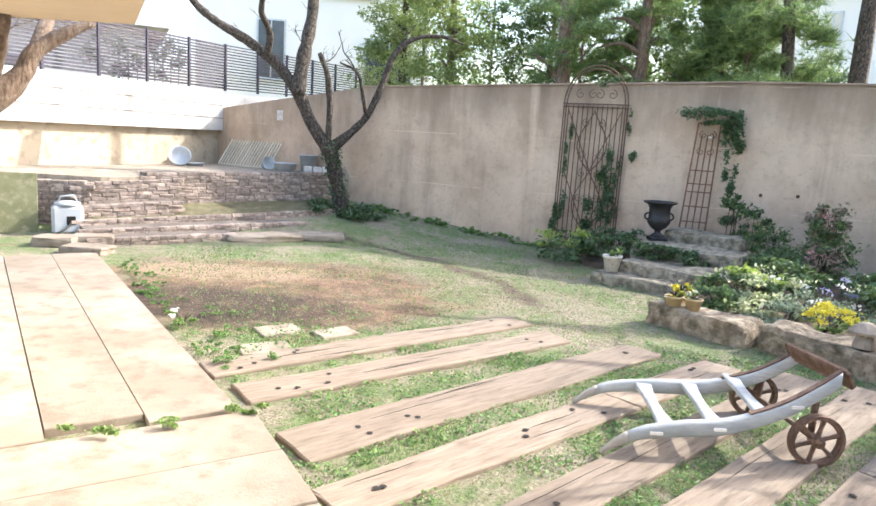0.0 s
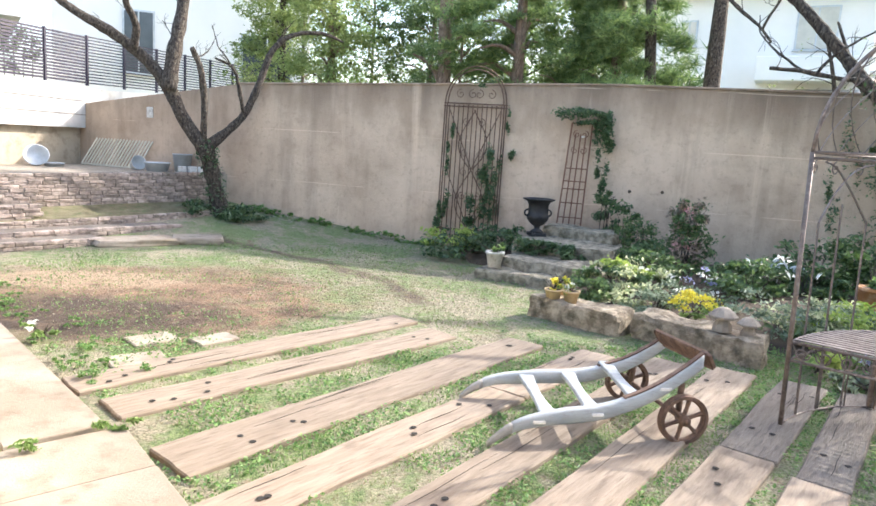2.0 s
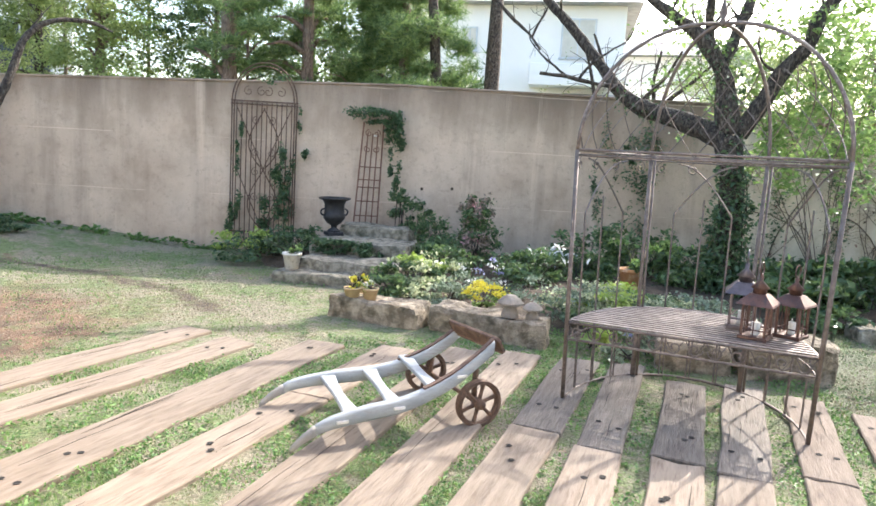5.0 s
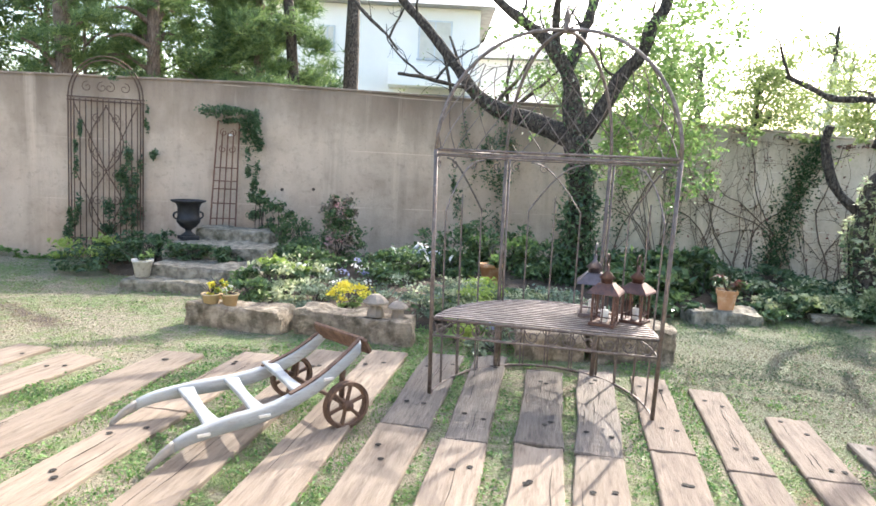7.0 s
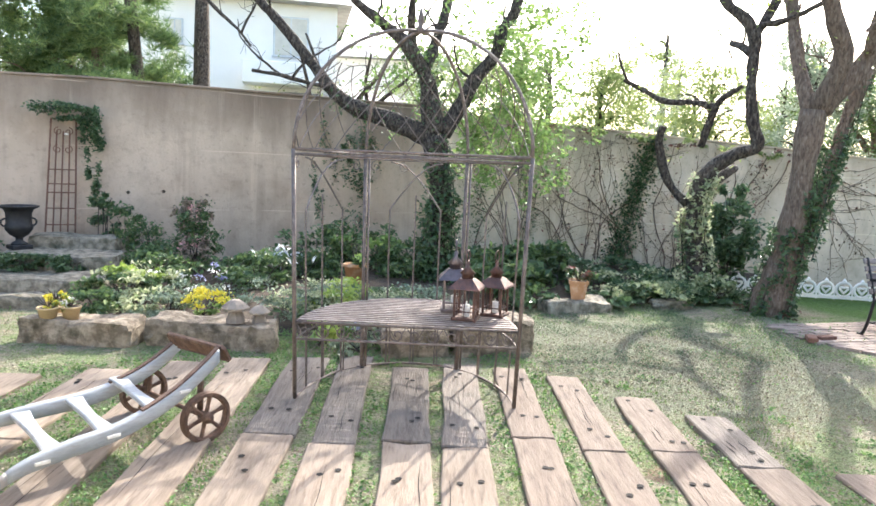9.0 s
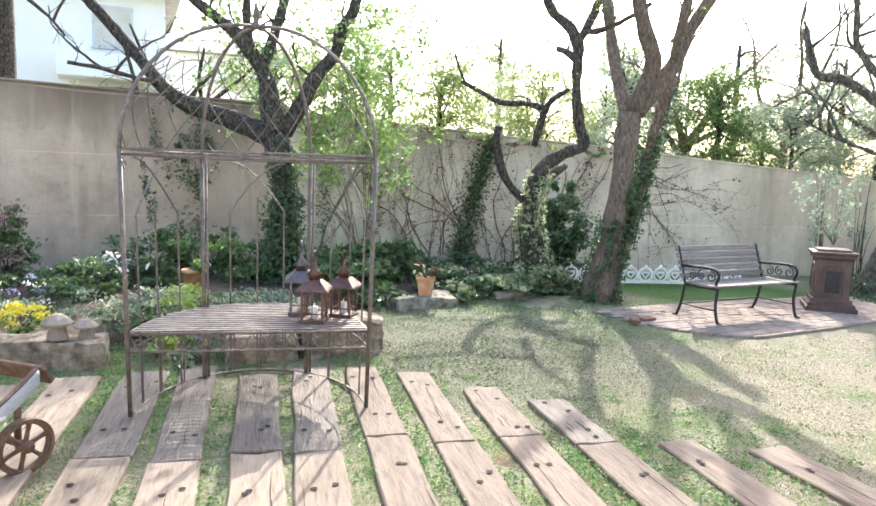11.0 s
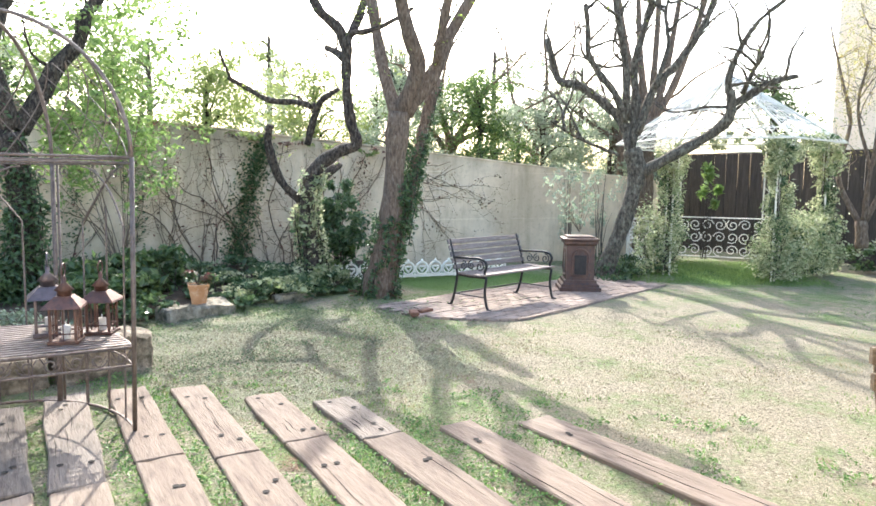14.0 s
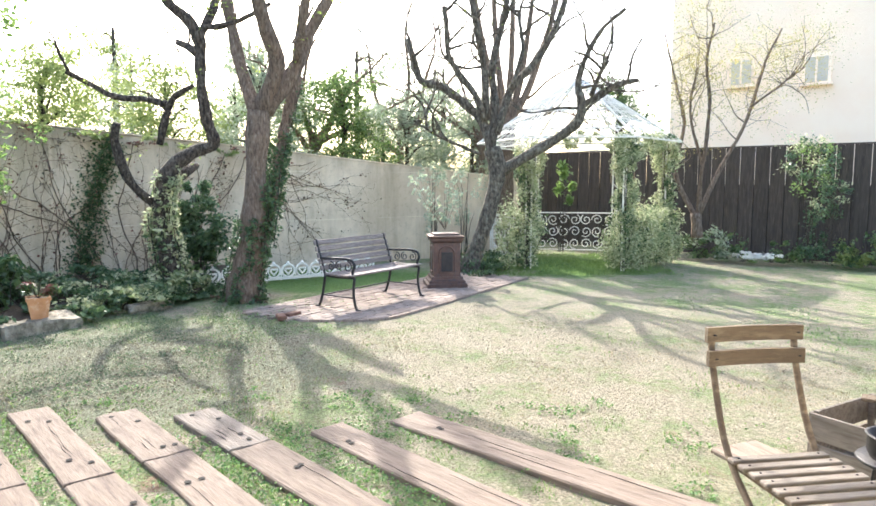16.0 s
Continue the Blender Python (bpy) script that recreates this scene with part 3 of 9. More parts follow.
# tie holes cast in the wall
for s in (0.576, 0.6165):
    for z in (1.17,):
        x, y = -1.5 + 10.9 * s, 12.95 - 5.05 * s
        bm = lathe([(0.0, 0.0), (0.026, 0.0), (0.021, 0.006), (0.001, 0.003)], 10)
        ob = part("trim", bm, BED_SOIL)
        ob.matrix_world = Matrix.Translation((x - 0.002, y - 0.004, z + 0.06 * math.sin(s * 40))) @ Matrix.Rotation(radians(-24.8), 4, "Z") @ Matrix.Rotation(radians(90), 4, "X")
        tagged(ob, "round tie hole in the concrete", "tie hole", kind="structure")

# raised terrace, retaining walls behind it
TERRACE = [(-4.5, 10.72, 0.80), (-1.75, 13.02, 0.90), (-1.5, 13.1, 0.9), (-4.75, 15.15, 0.86), (-6.9, 10.5, 0.84), (-7.25, 9.75, 0.82), (-5.0, 10.25, 0.79)]
arrays("terrace_ground", TERRACE + [(x, y, z - 0.6) for x, y, z in TERRACE], [(0, 1, 2, 3, 4, 5, 6)] + [(k, k + 7, (k + 1) % 7 + 7, (k + 1) % 7) for k in range(7)], TERRACE_SOIL)
tagged(bpy.data.objects["terrace_ground"], "dusty bare earth of the raised terrace", "terrace", kind="structure")
wall_run("wall_sand", [(-8.6, 6.33, 0.2, 1.52), (-4.8, 15.1, 0.2, 1.62)], 0.4, SAND_WALL, "sand-coloured rough retaining wall behind the terrace")
wall_run("wall_white", [(-8.45, 6.27, 1.5, 2.3), (-4.65, 15.04, 1.58, 2.42)], 0.4, WHITE_WALL, "white block wall on top of the retaining wall")
for k in range(1, 3):
    bm = block(9.5, 0.012, 0.012, 0, at=(-6.55, 10.65, 1.56 + k * 0.27), rot=Matrix.Rotation(math.atan2(8.77, 3.8), 4, "Z"))
    tagged(part("trim", bm, MORTAR), "thin joint in the white block wall", "joint", kind="structure")
wall_run("wall_upper", [(-4.65, 15.04, 1.6, 2.35), (-2.0, 21.0, 1.6, 2.6)], 0.3, WHITE_WALL, "white wall running on behind the concrete wall")
# the house that the camera stands beside, with its deep eave
arrays("eave", [(-2.2, 5.05, 2.3), (-6.5, 5.3, 2.3), (-6.0, -6, 2.3), (3.3, -6.0, 2.3), (-2.2, 5.05, 2.42), (-6.5, 5.3, 2.42), (-6.0, -6, 2.42), (3.3, -6.0, 2.42)], [(0, 1, 2, 3), (7, 6, 5, 4), (0, 4, 5, 1), (1, 5, 6, 2), (2, 6, 7, 3), (3, 7, 4, 0)], EAVE)
tagged(bpy.data.objects["eave"], "beige underside of the house's deep eave", "eave", kind="structure")
wall_run("wall_house", [(1.6, -6.0, 0, 2.3), (-4.2, 5.0, 0, 2.3)], -0.2, HOUSE_WHITE, "plain pale house wall under the eave")

# ---- patio ----
E0, ED = Vector((-0.99, 3.77)), Vector((-3.03, 4.5)).normalized()
EN = Vector((-ED.y, ED.x))


def slab(corners, name, mat, parent, z0, z1, bevel=0.006):
    """A flat stone with four given corners and a softened rim."""
    c = [Vector(p) for p in corners]
    mid = sum(c, Vector((0, 0))) / len(c)
    bm = bmesh.new()
    low = [bm.verts.new((p.x, p.y, z0)) for p in c]
    hi = [bm.verts.new((p.x, p.y, z1 - bevel)) for p in c]
    top = [bm.verts.new((*(p + (mid - p).normalized() * bevel), z1)) for p in c]
    for a, b in ((low, hi), (hi, top)):
        for i in range(len(c)):
            j = (i + 1) % len(c)
            bm.faces.new((a[i], a[j], b[j], b[i]))
    bm.faces.new(top)
    bmesh.ops.recalc_face_normals(bm, faces=bm.faces)
    return part(name, bm, mat, parent)


patio = thing("patio", "sunlit patio of long pale stone slabs with open joints", "patio", kind="structure")
for k in range(5):
    a0, a1 = (0.08, 0.56, 1.04, 1.55, 2.08)[k] + 0.004, (0.56, 1.04, 1.55, 2.08, 2.6)[k] - 0.004
    cuts = [0.12, 5.35] if k % 2 else [0.0, 5.4]
    for s0, s1 in zip(cuts, cuts[1:]):
        q = [E0 + ED * s0 + EN * a0, E0 + ED * s1 + EN * a0, E0 + ED * s1 + EN * a1, E0 + ED * s0 + EN * a1]
        slab(q, "slab", PATIO, patio, -0.03, 0.035 + 0.004 * (k % 2))
row = Vector((-1.05, -0.64)).normalized()
fall = Vector((0.49, -0.87))
for k in range(7):
    o = Vector((-0.96, 3.71)) + fall * (0.55 * k)
    for s0, s1 in ((0.0, 1.55), (1.57, 3.2)):
        q = [o + row * s0, o + row * s1, o + row * s1 + fall * 0.536, o + row * s0 + fall * 0.536]
        slab(q, "slab", PATIO, patio, -0.03, 0.03 + 0.005 * ((k * 3) % 2))

# ---- sleepers in the lawn ----
def sleeper(x0, y0, x1, y1, w, mat, seed, holes):
    L = math.hypot(x1 - x0, y1 - y0)
    rng = np.random.default_rng(seed)
    bm = bmesh.new()
    bmesh.ops.create_cube(bm, size=1)
    bmesh.ops.subdivide_edges(bm, edges=[e for e in bm.edges if abs((e.verts[0].co - e.verts[1].co).x) > 0.5], cuts=14)
    bmesh.ops.subdivide_edges(bm, edges=[e for e in bm.edges if abs((e.verts[0].co - e.verts[1].co).y) > 0.5], cuts=3)
    for v in bm.verts:
        c = v.co
        wob = noise.noise(Vector((c.x * L * 1.7, c.y * 2, seed * 3.1)))
        c.x, c.y, c.z = c.x * L, c.y * w, (c.z + 0.5) * 0.075
        if abs(c.y) > w * 0.49:
            c.y += wob * 0.016
        if abs(c.x) > L * 0.499:
            c.x += wob * 0.02
        c.z += 0.006 * wob if c.z > 0.03 else 0
    bmesh.ops.bevel(bm, geom=[e for e in bm.edges if e.calc_face_angle(0) > 0.9], offset=0.008, segments=1, affect="EDGES")
    ob = part("sleeper", bm, mat)
    ob.matrix_world = pose((x0 + x1) / 2, (y0 + y1) / 2, -0.057, 0, 0, math.degrees(math.atan2(y1 - y0, x1 - x0)))
    tagged(ob, "weathered railway sleeper with bolt holes laid in grass" if mat is not SLEEPER_GREY else "grey weathered sleeper with cracked grain laid in grass", "sleeper", "sleepers in the lawn")
    for h in holes:
        for q in range(2):
            bm = lathe([(0.017, 0.0), (0.019, 0.002), (0.011, 0.0022)], 8, at=(-L / 2 + h * L + rng.uniform(-0.1, 0.1), rng.uniform(-0.32, 0.32) * w, 0.079))
            part("bolt_hole", bm, DARK, ob)
    for q in range(3):
        a = rng.uniform(-0.45, 0.2)
        pts = [((a + k * 0.035) * L, (rng.uniform(-0.3, 0.3) if k == 0 else 0), 0) for k in range(7)]
        yy = rng.uniform(-0.38, 0.38) * w
        line = [(p[0], yy + 0.004 * math.sin(k * 1.3 + seed), 0.0785 + 0.001 * (k % 2)) for k, p in enumerate(pts)]
        bm = tube(bmesh.new(), line, [0.0006, 0.0012, 0.0018, 0.002, 0.0016, 0.0012, 0.0006], 4)
        part("crack", bm, DARK, ob)


def edge_start(x0, y0, x1, y1):
    """Where the line of a sleeper, run back, meets the patio's rim."""
    d = Vector((x0 - x1, y0 - y1)).normalized()
    p, r = Vector((-0.40, 2.80)), Vector((0.49, -0.87))
    den = d.x * r.y - d.y * r.x
    s = ((p.x - x1) * r.y - (p.y - y1) * r.x) / den
    return x1 + d.x * s, y1 + d.y * s


ROWS = [(-1.46, 4.38, 0.86, 6.17, 0.31, None, 0), (-1.12, 3.98, 1.12, 5.70, 0.33, None, 0), (-0.66, 3.30, 1.80, 5.47, 0.37, None, 0), (-0.05, 3.07, 2.33, 5.15, 0.31, 0.62, 0), (0.66, 2.92, 2.86, 4.94, 0.28, None, 0), (1.33, 2.89, 3.28, 4.70, 0.32, None, 0),
        (1.72, 2.64, 3.66, 4.40, 0.30, (2.42, 3.28), 1), (2.07, 2.42, 3.98, 4.18, 0.27, (2.59, 2.91), 1), (2.44, 2.18, 4.06, 3.65, 0.28, (2.91, 2.63), 1), (2.72, 2.00, 4.44, 3.44, 0.28, (3.09, 2.34), 1), (3.10, 1.77, 4.66, 3.10, 0.26, (3.50, 2.17), 0), (3.10, 1.25, 4.78, 2.66, 0.26, (3.66, 1.71), 0), (3.26, 0.84, 4.72, 2.05, 0.27, (3.95, 1.43), 0), (3.44, 0.40, 4.72, 1.51, 0.28, (4.1, 0.98), 1), (3.38, -0.33, 4.40, 0.57, 0.26, None, 0), (3.37, -1.18, 4.59, 0.07, 0.28, None, 0)]
for i, (x0, y0, x1, y1, w, joint, grey) in enumerate(ROWS):
    if i > 2:
        x0, y0 = edge_start(x0, y0, x1, y1)
    plain = SLEEPER if i < 10 else SLEEPER_BROWN
    tone = SLEEPER_GREY if grey else plain
    if joint:
        if isinstance(joint, float):
            joint = (x0 + (x1 - x0) * joint, y0 + (y1 - y0) * joint)
        d = Vector((x1 - x0, y1 - y0)).normalized() * 0.006
        t = (Vector(joint) - Vector((x0, y0))).dot(d) / d.length_squared
        jx, jy = x0 + d.x * t, y0 + d.y * t
        sleeper(x0, y0, jx - d.x, jy - d.y, w, plain, i * 2, (0.12, 0.55, 0.85))
        sleeper(jx + d.x, jy + d.y, x1, y1, w * (0.97 if i % 2 else 1.03), tone, i * 2 + 1, (0.2, 0.8))
    else:
        sleeper(x0, y0, x1, y1, w, tone, i * 2, (0.1, 0.22, 0.9))
for i, (x, y, sx, sy, a) in enumerate(((-1.2, 4.93, 0.38, 0.28, 25), (-1.22, 5.45, 0.36, 0.26, 35), (-0.76, 5.47, 0.34, 0.22, 38), (3.85, -2.0, 0.42, 0.36, 20), (3.0, -1.9, 0.5, 0.14, 30), (2.9, -1.75, 0.5, 0.14, 30), (2.8, -1.6, 0.5, 0.14, 30))):
    ob = part("paving_stone" if i < 4 else "board", block(sx, sy, 0.06, 0.01), PATIO if i < 3 else SLEEPER)
    ob.matrix_world = pose(x, y, -0.048, 0, 0, a)
    tagged(ob, "flat pale paving stone set in bare earth" if i < 4 else "short wooden deck board on the ground", "paving stone" if i < 4 else "board", "paving pieces")

# ---- stones and steps of the flower bed ----
def stone(name, x, y, z, sx, sy, sz, ang, seed, label, cat, group="", mat=None):
    ob = part(name, rock(sx, sy, sz, seed, 0.19, 8), mat or STONE, smooth=False)
    ob.matrix_world = pose(x, y, z, 0, 0, ang)
    return tagged(ob, label, cat, group)


def hewn(name, corners, z0, z1, seed, label, cat, group, mat, rough=0.022):
    """A squared stone on four corners, front edge first, with worn rims and uneven faces."""
    a, b, c, d = [Vector((*p, 0)) for p in corners]
    nu, nv, nz = 16, 9, 5
    bm = bmesh.new()
    grid = {}

    def at(i, j, k):
        if (i, j, k) not in grid:
            u, v, w = i / nu, j / nv, k / nz
            p = a * (1 - u) * (1 - v) + b * u * (1 - v) + c * u * v + d * (1 - u) * v + Vector((0, 0, z0 + (z1 - z0) * w))
            mid = (a + b + c + d) / 4 + Vector((0, 0, (z0 + z1) / 2))
            rims = (i in (0, nu)) + (j in (0, nv)) + (k == nz)
            p += (mid - p).normalized() * (0.016 * max(0, rims - 1))
            p += noise.noise_vector(p * 3.1 + Vector((seed, 0, seed))) * rough * 1.5 + noise.noise_vector(p * 11 + Vector((0, seed, 0))) * rough * 0.6
            grid[(i, j, k)] = bm.verts.new(p)
        return grid[(i, j, k)]
    for i in range(nu):
        for j in range(nv):
            bm.faces.new((at(i, j, nz), at(i + 1, j, nz), at(i + 1, j + 1, nz), at(i, j + 1, nz)))
        for k in range(nz):
            bm.faces.new((at(i, 0, k), at(i + 1, 0, k), at(i + 1, 0, k + 1), at(i, 0, k + 1)))
            bm.faces.new((at(i + 1, nv, k), at(i, nv, k), at(i, nv, k + 1), at(i + 1, nv, k + 1)))
    for j in range(nv):
        for k in range(nz):
            bm.faces.new((at(0, j + 1, k), at(0, j, k), at(0, j, k + 1), at(0, j + 1, k + 1)))
            bm.faces.new((at(nu, j, k), at(nu, j + 1, k), at(nu, j + 1, k + 1), at(nu, j, k + 1)))
    return tagged(part(name, bm, mat), label, cat, group)


EDGING = "stones edging the bed"
hewn("edging_stone", ((2.10, 6.44), (2.74, 5.74), (3.05, 5.95), (2.50, 6.72)), -0.05, 0.185, 1.3, "long rough brown stone block edging the flower bed", "stone", EDGING, STONE, 0.036)
hewn("edging_stone", ((2.86, 5.72), (3.54, 4.80), (3.86, 5.10), (3.18, 5.97)), -0.05, 0.20, 4.1, "thick rough stone block edging the flower bed", "stone", EDGING, STONE, 0.036)
hewn("edging_stone", ((4.16, 4.08), (4.60, 3.70), (4.92, 4.02), (4.45, 4.42)), -0.05, 0.24, 7.7, "rough brown stone block behind the arbour", "stone", EDGING, STONE)
hewn("edging_stone", ((4.64, 3.66), (5.26, 3.24), (5.56, 3.62), (4.96, 3.98)), -0.05, 0.30, 9.2, "rough brown stone block behind the arbour", "stone", EDGING, STONE, 0.04)
hewn("edging_stone", ((6.92, 4.10), (7.66, 3.66), (7.86, 3.95), (7.12, 4.40)), -0.04, 0.135, 2.2, "low mossy grey stone under a flower pot", "stone", EDGING, MOSSY, 0.03)
stone("edging_stone", 8.6, 3.3, -0.02, 0.55, 0.2, 0.12, -35, 5.2, "low dark stone among ivy", "stone", EDGING, MOSSY)
for k, (ax, ay, bx, by, z0, z1, dp) in enumerate(((2.00, 8.48, 3.00, 7.56, -0.05, 0.115, 0.55), (2.34, 8.62, 3.36, 7.64, 0.05, 0.25, 0.85), (2.70, 9.22, 3.78, 8.30, 0.15, 0.415, 1.0), (3.32, 9.78, 4.10, 8.96, 0.30, 0.565, 0.55))):
    w = Vector((-(by - ay), bx - ax)).normalized() * dp
    hewn("stone_step", ((ax, ay), (bx, by), (bx + w.x, by + w.y), (ax + w.x, ay + w.y)), z0, z1, 11 + k * 3, "worn mossy stone step rising to the garden wall", "step", "stone steps", MOSSY, 0.02)


def build_bed():
    """A low mound of soil between the edging stones and the wall."""
    a = [(2.2, 9.6), (2.95, 8.3), (2.7, 6.7), (3.3, 5.7), (4.35, 4.5), (5.4, 3.95), (6.6, 4.35), (7.6, 4.25), (8.6, 3.6), (9.6, 3.2), (10.6, 2.9)]
    b = [(2.0, 11.2), (3.2, 10.7), (4.2, 10.2), (5.0, 9.9), (5.9, 9.4), (6.9, 9.0), (7.8, 8.6), (8.6, 8.2), (9.4, 7.8), (10.3, 6.3), (12.2, 3.1)]
    v, n = [], 9
    for p, q in zip(a, b):
        for k in range(n):
            t = k / (n - 1)
            x, y = p[0] + (q[0] - p[0]) * t, p[1] + (q[1] - p[1]) * t
            v.append((x, y, -0.03 + 0.16 * math.sin(min(1, t * 2.2) * math.pi / 2) + 0.03 * noise.noise(Vector((x * 3, y * 3, 5)))))
    f = [(i * n + k, i * n + k + 1, (i + 1) * n + k + 1, (i + 1) * n + k) for i in range(len(a) - 1) for k in range(n - 1)]
    arrays("flower_bed", v, f, BED_SOIL)


build_bed()
tagged(bpy.data.objects["flower_bed"], "dark soil of the planted bed along the wall", "flower bed", kind="structure")


# ---- barrow ----
def build_barrow():
    cart = thing("hand_barrow", "old grey-painted wooden hand barrow with rusty iron wheels", "hand barrow")
    near = [(0.97, 3.45, 0.015), (1.06, 3.45, 0.085), (1.18, 3.455, 0.135), (1.38, 3.465, 0.165), (1.65, 3.48, 0.19), (1.92, 3.50, 0.275), (2.12, 3.52, 0.385), (2.24, 3.53, 0.47)]
    far = [(0.96, 4.16, 0.015), (1.05, 4.155, 0.085), (1.2, 4.15, 0.14), (1.45, 4.13, 0.165), (1.75, 4.10, 0.185), (2.0, 4.07, 0.26), (2.18, 4.05, 0.36), (2.28, 4.04, 0.44)]
    for r in (near, far):
        line = smoothed(r, 5)
        for nm, a, b, mt, lab in (("grip", 0, 8, GRIP_WOOD, "bare worn wooden grip"), ("rail", 7, len(line), GREY_PAINT, "")):
            bm = bmesh.new()
            rings = []
            seg = line[a:b]
            for i, p in enumerate(seg):
                h = 0.015 + min(0.027, 0.0017 * (i + a))
                w = 0.015 + min(0.012, 0.001 * (i + a))
                rings.append([bm.verts.new((p[0], p[1] + dy * w, p[2] + dz * h)) for dy, dz in ((-1, -0.7), (-0.7, -1), (0.7, -1), (1, -0.7), (1, 0.7), (0.7, 1), (-0.7, 1), (-1, 0.7))])
            for q, s in zip(rings, rings[1:]):
                for k in range(8):
                    bm.faces.new((q[k], q[(k + 1) % 8], s[(k + 1) % 8], s[k]))
            bm.faces.new(rings[0][::-1])
            bm.faces.new(rings[-1])
            part(nm, bm, mt, cart, lab, smooth=True)
        strap = [(p[0], p[1], p[2] + 0.046) for p in line[22:]]
        bm = bmesh.new()
        rings = [[bm.verts.new((q[0], q[1] + s * 0.016, q[2] + t)) for s, t in ((-1, -0.004), (1, -0.004), (1, 0.006), (-1, 0.006))] for q in strap]
        for q, s in zip(rings, rings[1:]):
            for k in range(4):
                bm.faces.new((q[k], q[(k + 1) % 4], s[(k + 1) % 4], s[k]))
        bm.faces.new(rings[0][::-1])
        bm.faces.new(rings[-1])
        part("iron_strap", bm, RUST, cart, "rusty brown iron strap")
        for k in (12, 19, 27):
            p = line[k]
            if r is near:
                part("tenon", block(0.07, 0.012, 0.018, 0.003, at=(p[0], p[1] - 0.03, p[2] - 0.012)), WHITE_POT, cart, "pale tenon end")
    for xa, za, xb, zb in ((1.32, 0.175, 1.38, 0.175), (1.58, 0.2, 1.66, 0.2), (1.84, 0.265, 1.92, 0.265)):
        y0, y1 = 3.48, 4.12
        bm = bmesh.new()
        rings = []
        for k in range(9):
            t = k / 8
            w = 0.032 + 0.02 * abs(2 * t - 1) ** 2
            x, y, z = xa + (xb - xa) * t, y0 + (y1 - y0) * t, za + (zb - za) * t - 0.012 * (1 - (2 * t - 1) ** 2)
            rings.append([bm.verts.new((x + dx * w, y, z + dz * 0.012)) for dx, dz in ((-1, -1), (1, -1), (1, 0.6), (0.8, 1), (-0.8, 1), (-1, 0.6))])
        for q, s in zip(rings, rings[1:]):
            for k in range(6):
                bm.faces.new((q[k], q[(k + 1) % 6], s[(k + 1) % 6], s[k]))
        bm.faces.new(rings[0][::-1])
        bm.faces.new(rings[-1])
        part("crosspiece", bm, GREY_PAINT, cart)
    bm = block(0.55, 0.022, 0.12, 0.02, at=(0, 0, 0))
    ob = part("end_board", bm, RUST, cart, "brown rusty end board")
    ob.matrix_world = Matrix.Translation((2.29, 3.78, 0.42)) @ Matrix.Rotation(radians(97), 4, "Z") @ Matrix.Rotation(radians(-30), 4, "X")
    part("axle", tube(bmesh.new(), [(2.12, 3.40, 0.147), (2.09, 4.18, 0.147)], 0.014, 8), RUST, cart, smooth=True)
    for y, x in ((3.455, 2.12), (4.13, 2.09)):
        part("bracket", tube(bmesh.new(), [(x, y + (0.06 if y < 3.6 else -0.06), 0.15), (x + 0.01, y + (0.07 if y < 3.6 else -0.07), 0.34)], 0.018, 6), RUST, cart)
        wheel = part("wheel", tube(bmesh.new(), [(x + 0.131 * math.cos(a), y, 0.145 + 0.131 * math.sin(a)) for a in np.linspace(0, 2 * math.pi, 33)], 0.016, 8, cap=False), RUST, cart, "rusty six-spoked iron wheel", smooth=True)
        rim = bmesh.new()
        prof = [(0.126, -0.026), (0.145, -0.026), (0.145, 0.026), (0.126, 0.026)]
        rings = [[rim.verts.new((x + r * math.cos(a), y + d, 0.145 + r * math.sin(a))) for r, d in prof] for a in np.linspace(0, 2 * math.pi, 40, endpoint=False)]
        for i in range(40):
            q, s = rings[i], rings[(i + 1) % 40]
            for k in range(4):
                rim.faces.new((q[k], q[(k + 1) % 4], s[(k + 1) % 4], s[k]))
        part("rim", rim, RUST, wheel)
        hub = lathe([(0.02, -0.045), (0.03, -0.04), (0.034, 0), (0.03, 0.04), (0.02, 0.045)], 12)
        bmesh.ops.transform(hub, matrix=Matrix.Translation((x, y, 0.145)) @ Matrix.Rotation(radians(90), 4, "X"), verts=hub.verts)
        part("hub", hub, RUST, wheel, smooth=True)
        for k in range(6):
            a = k * math.pi / 3 + 0.3
            part("spoke", tube(bmesh.new(), [(x + r * math.cos(a), y, 0.145 + r * math.sin(a)) for r in (0.022, 0.075, 0.13)], [0.014, 0.011, 0.015], 6), RUST, wheel)


build_barrow()


def scroll(c, r, turns, start, plane_x, n=14, sign=1):
    """A spiral in the upright plane along a direction."""
    pts = []
    for i in range(n):
        t = i / (n - 1)
        a = start + sign * turns * 2 * math.pi * t
        q = r * (1 - 0.8 * t)
        pts.append(Vector(c) + plane_x * (q * math.cos(a)) + Vector((0, 0, q * math.sin(a))))
    return pts


# ---- wire arbour with a seat ----
# lighter than the frame iron: the slats' highlights are put into the base colour
SLAT_IRON = material("highlit_slat_iron", (0.16, 0.13, 0.118), (0.29, 0.245, 0.225), 14, 0.45, 0.5, bump=0.2)


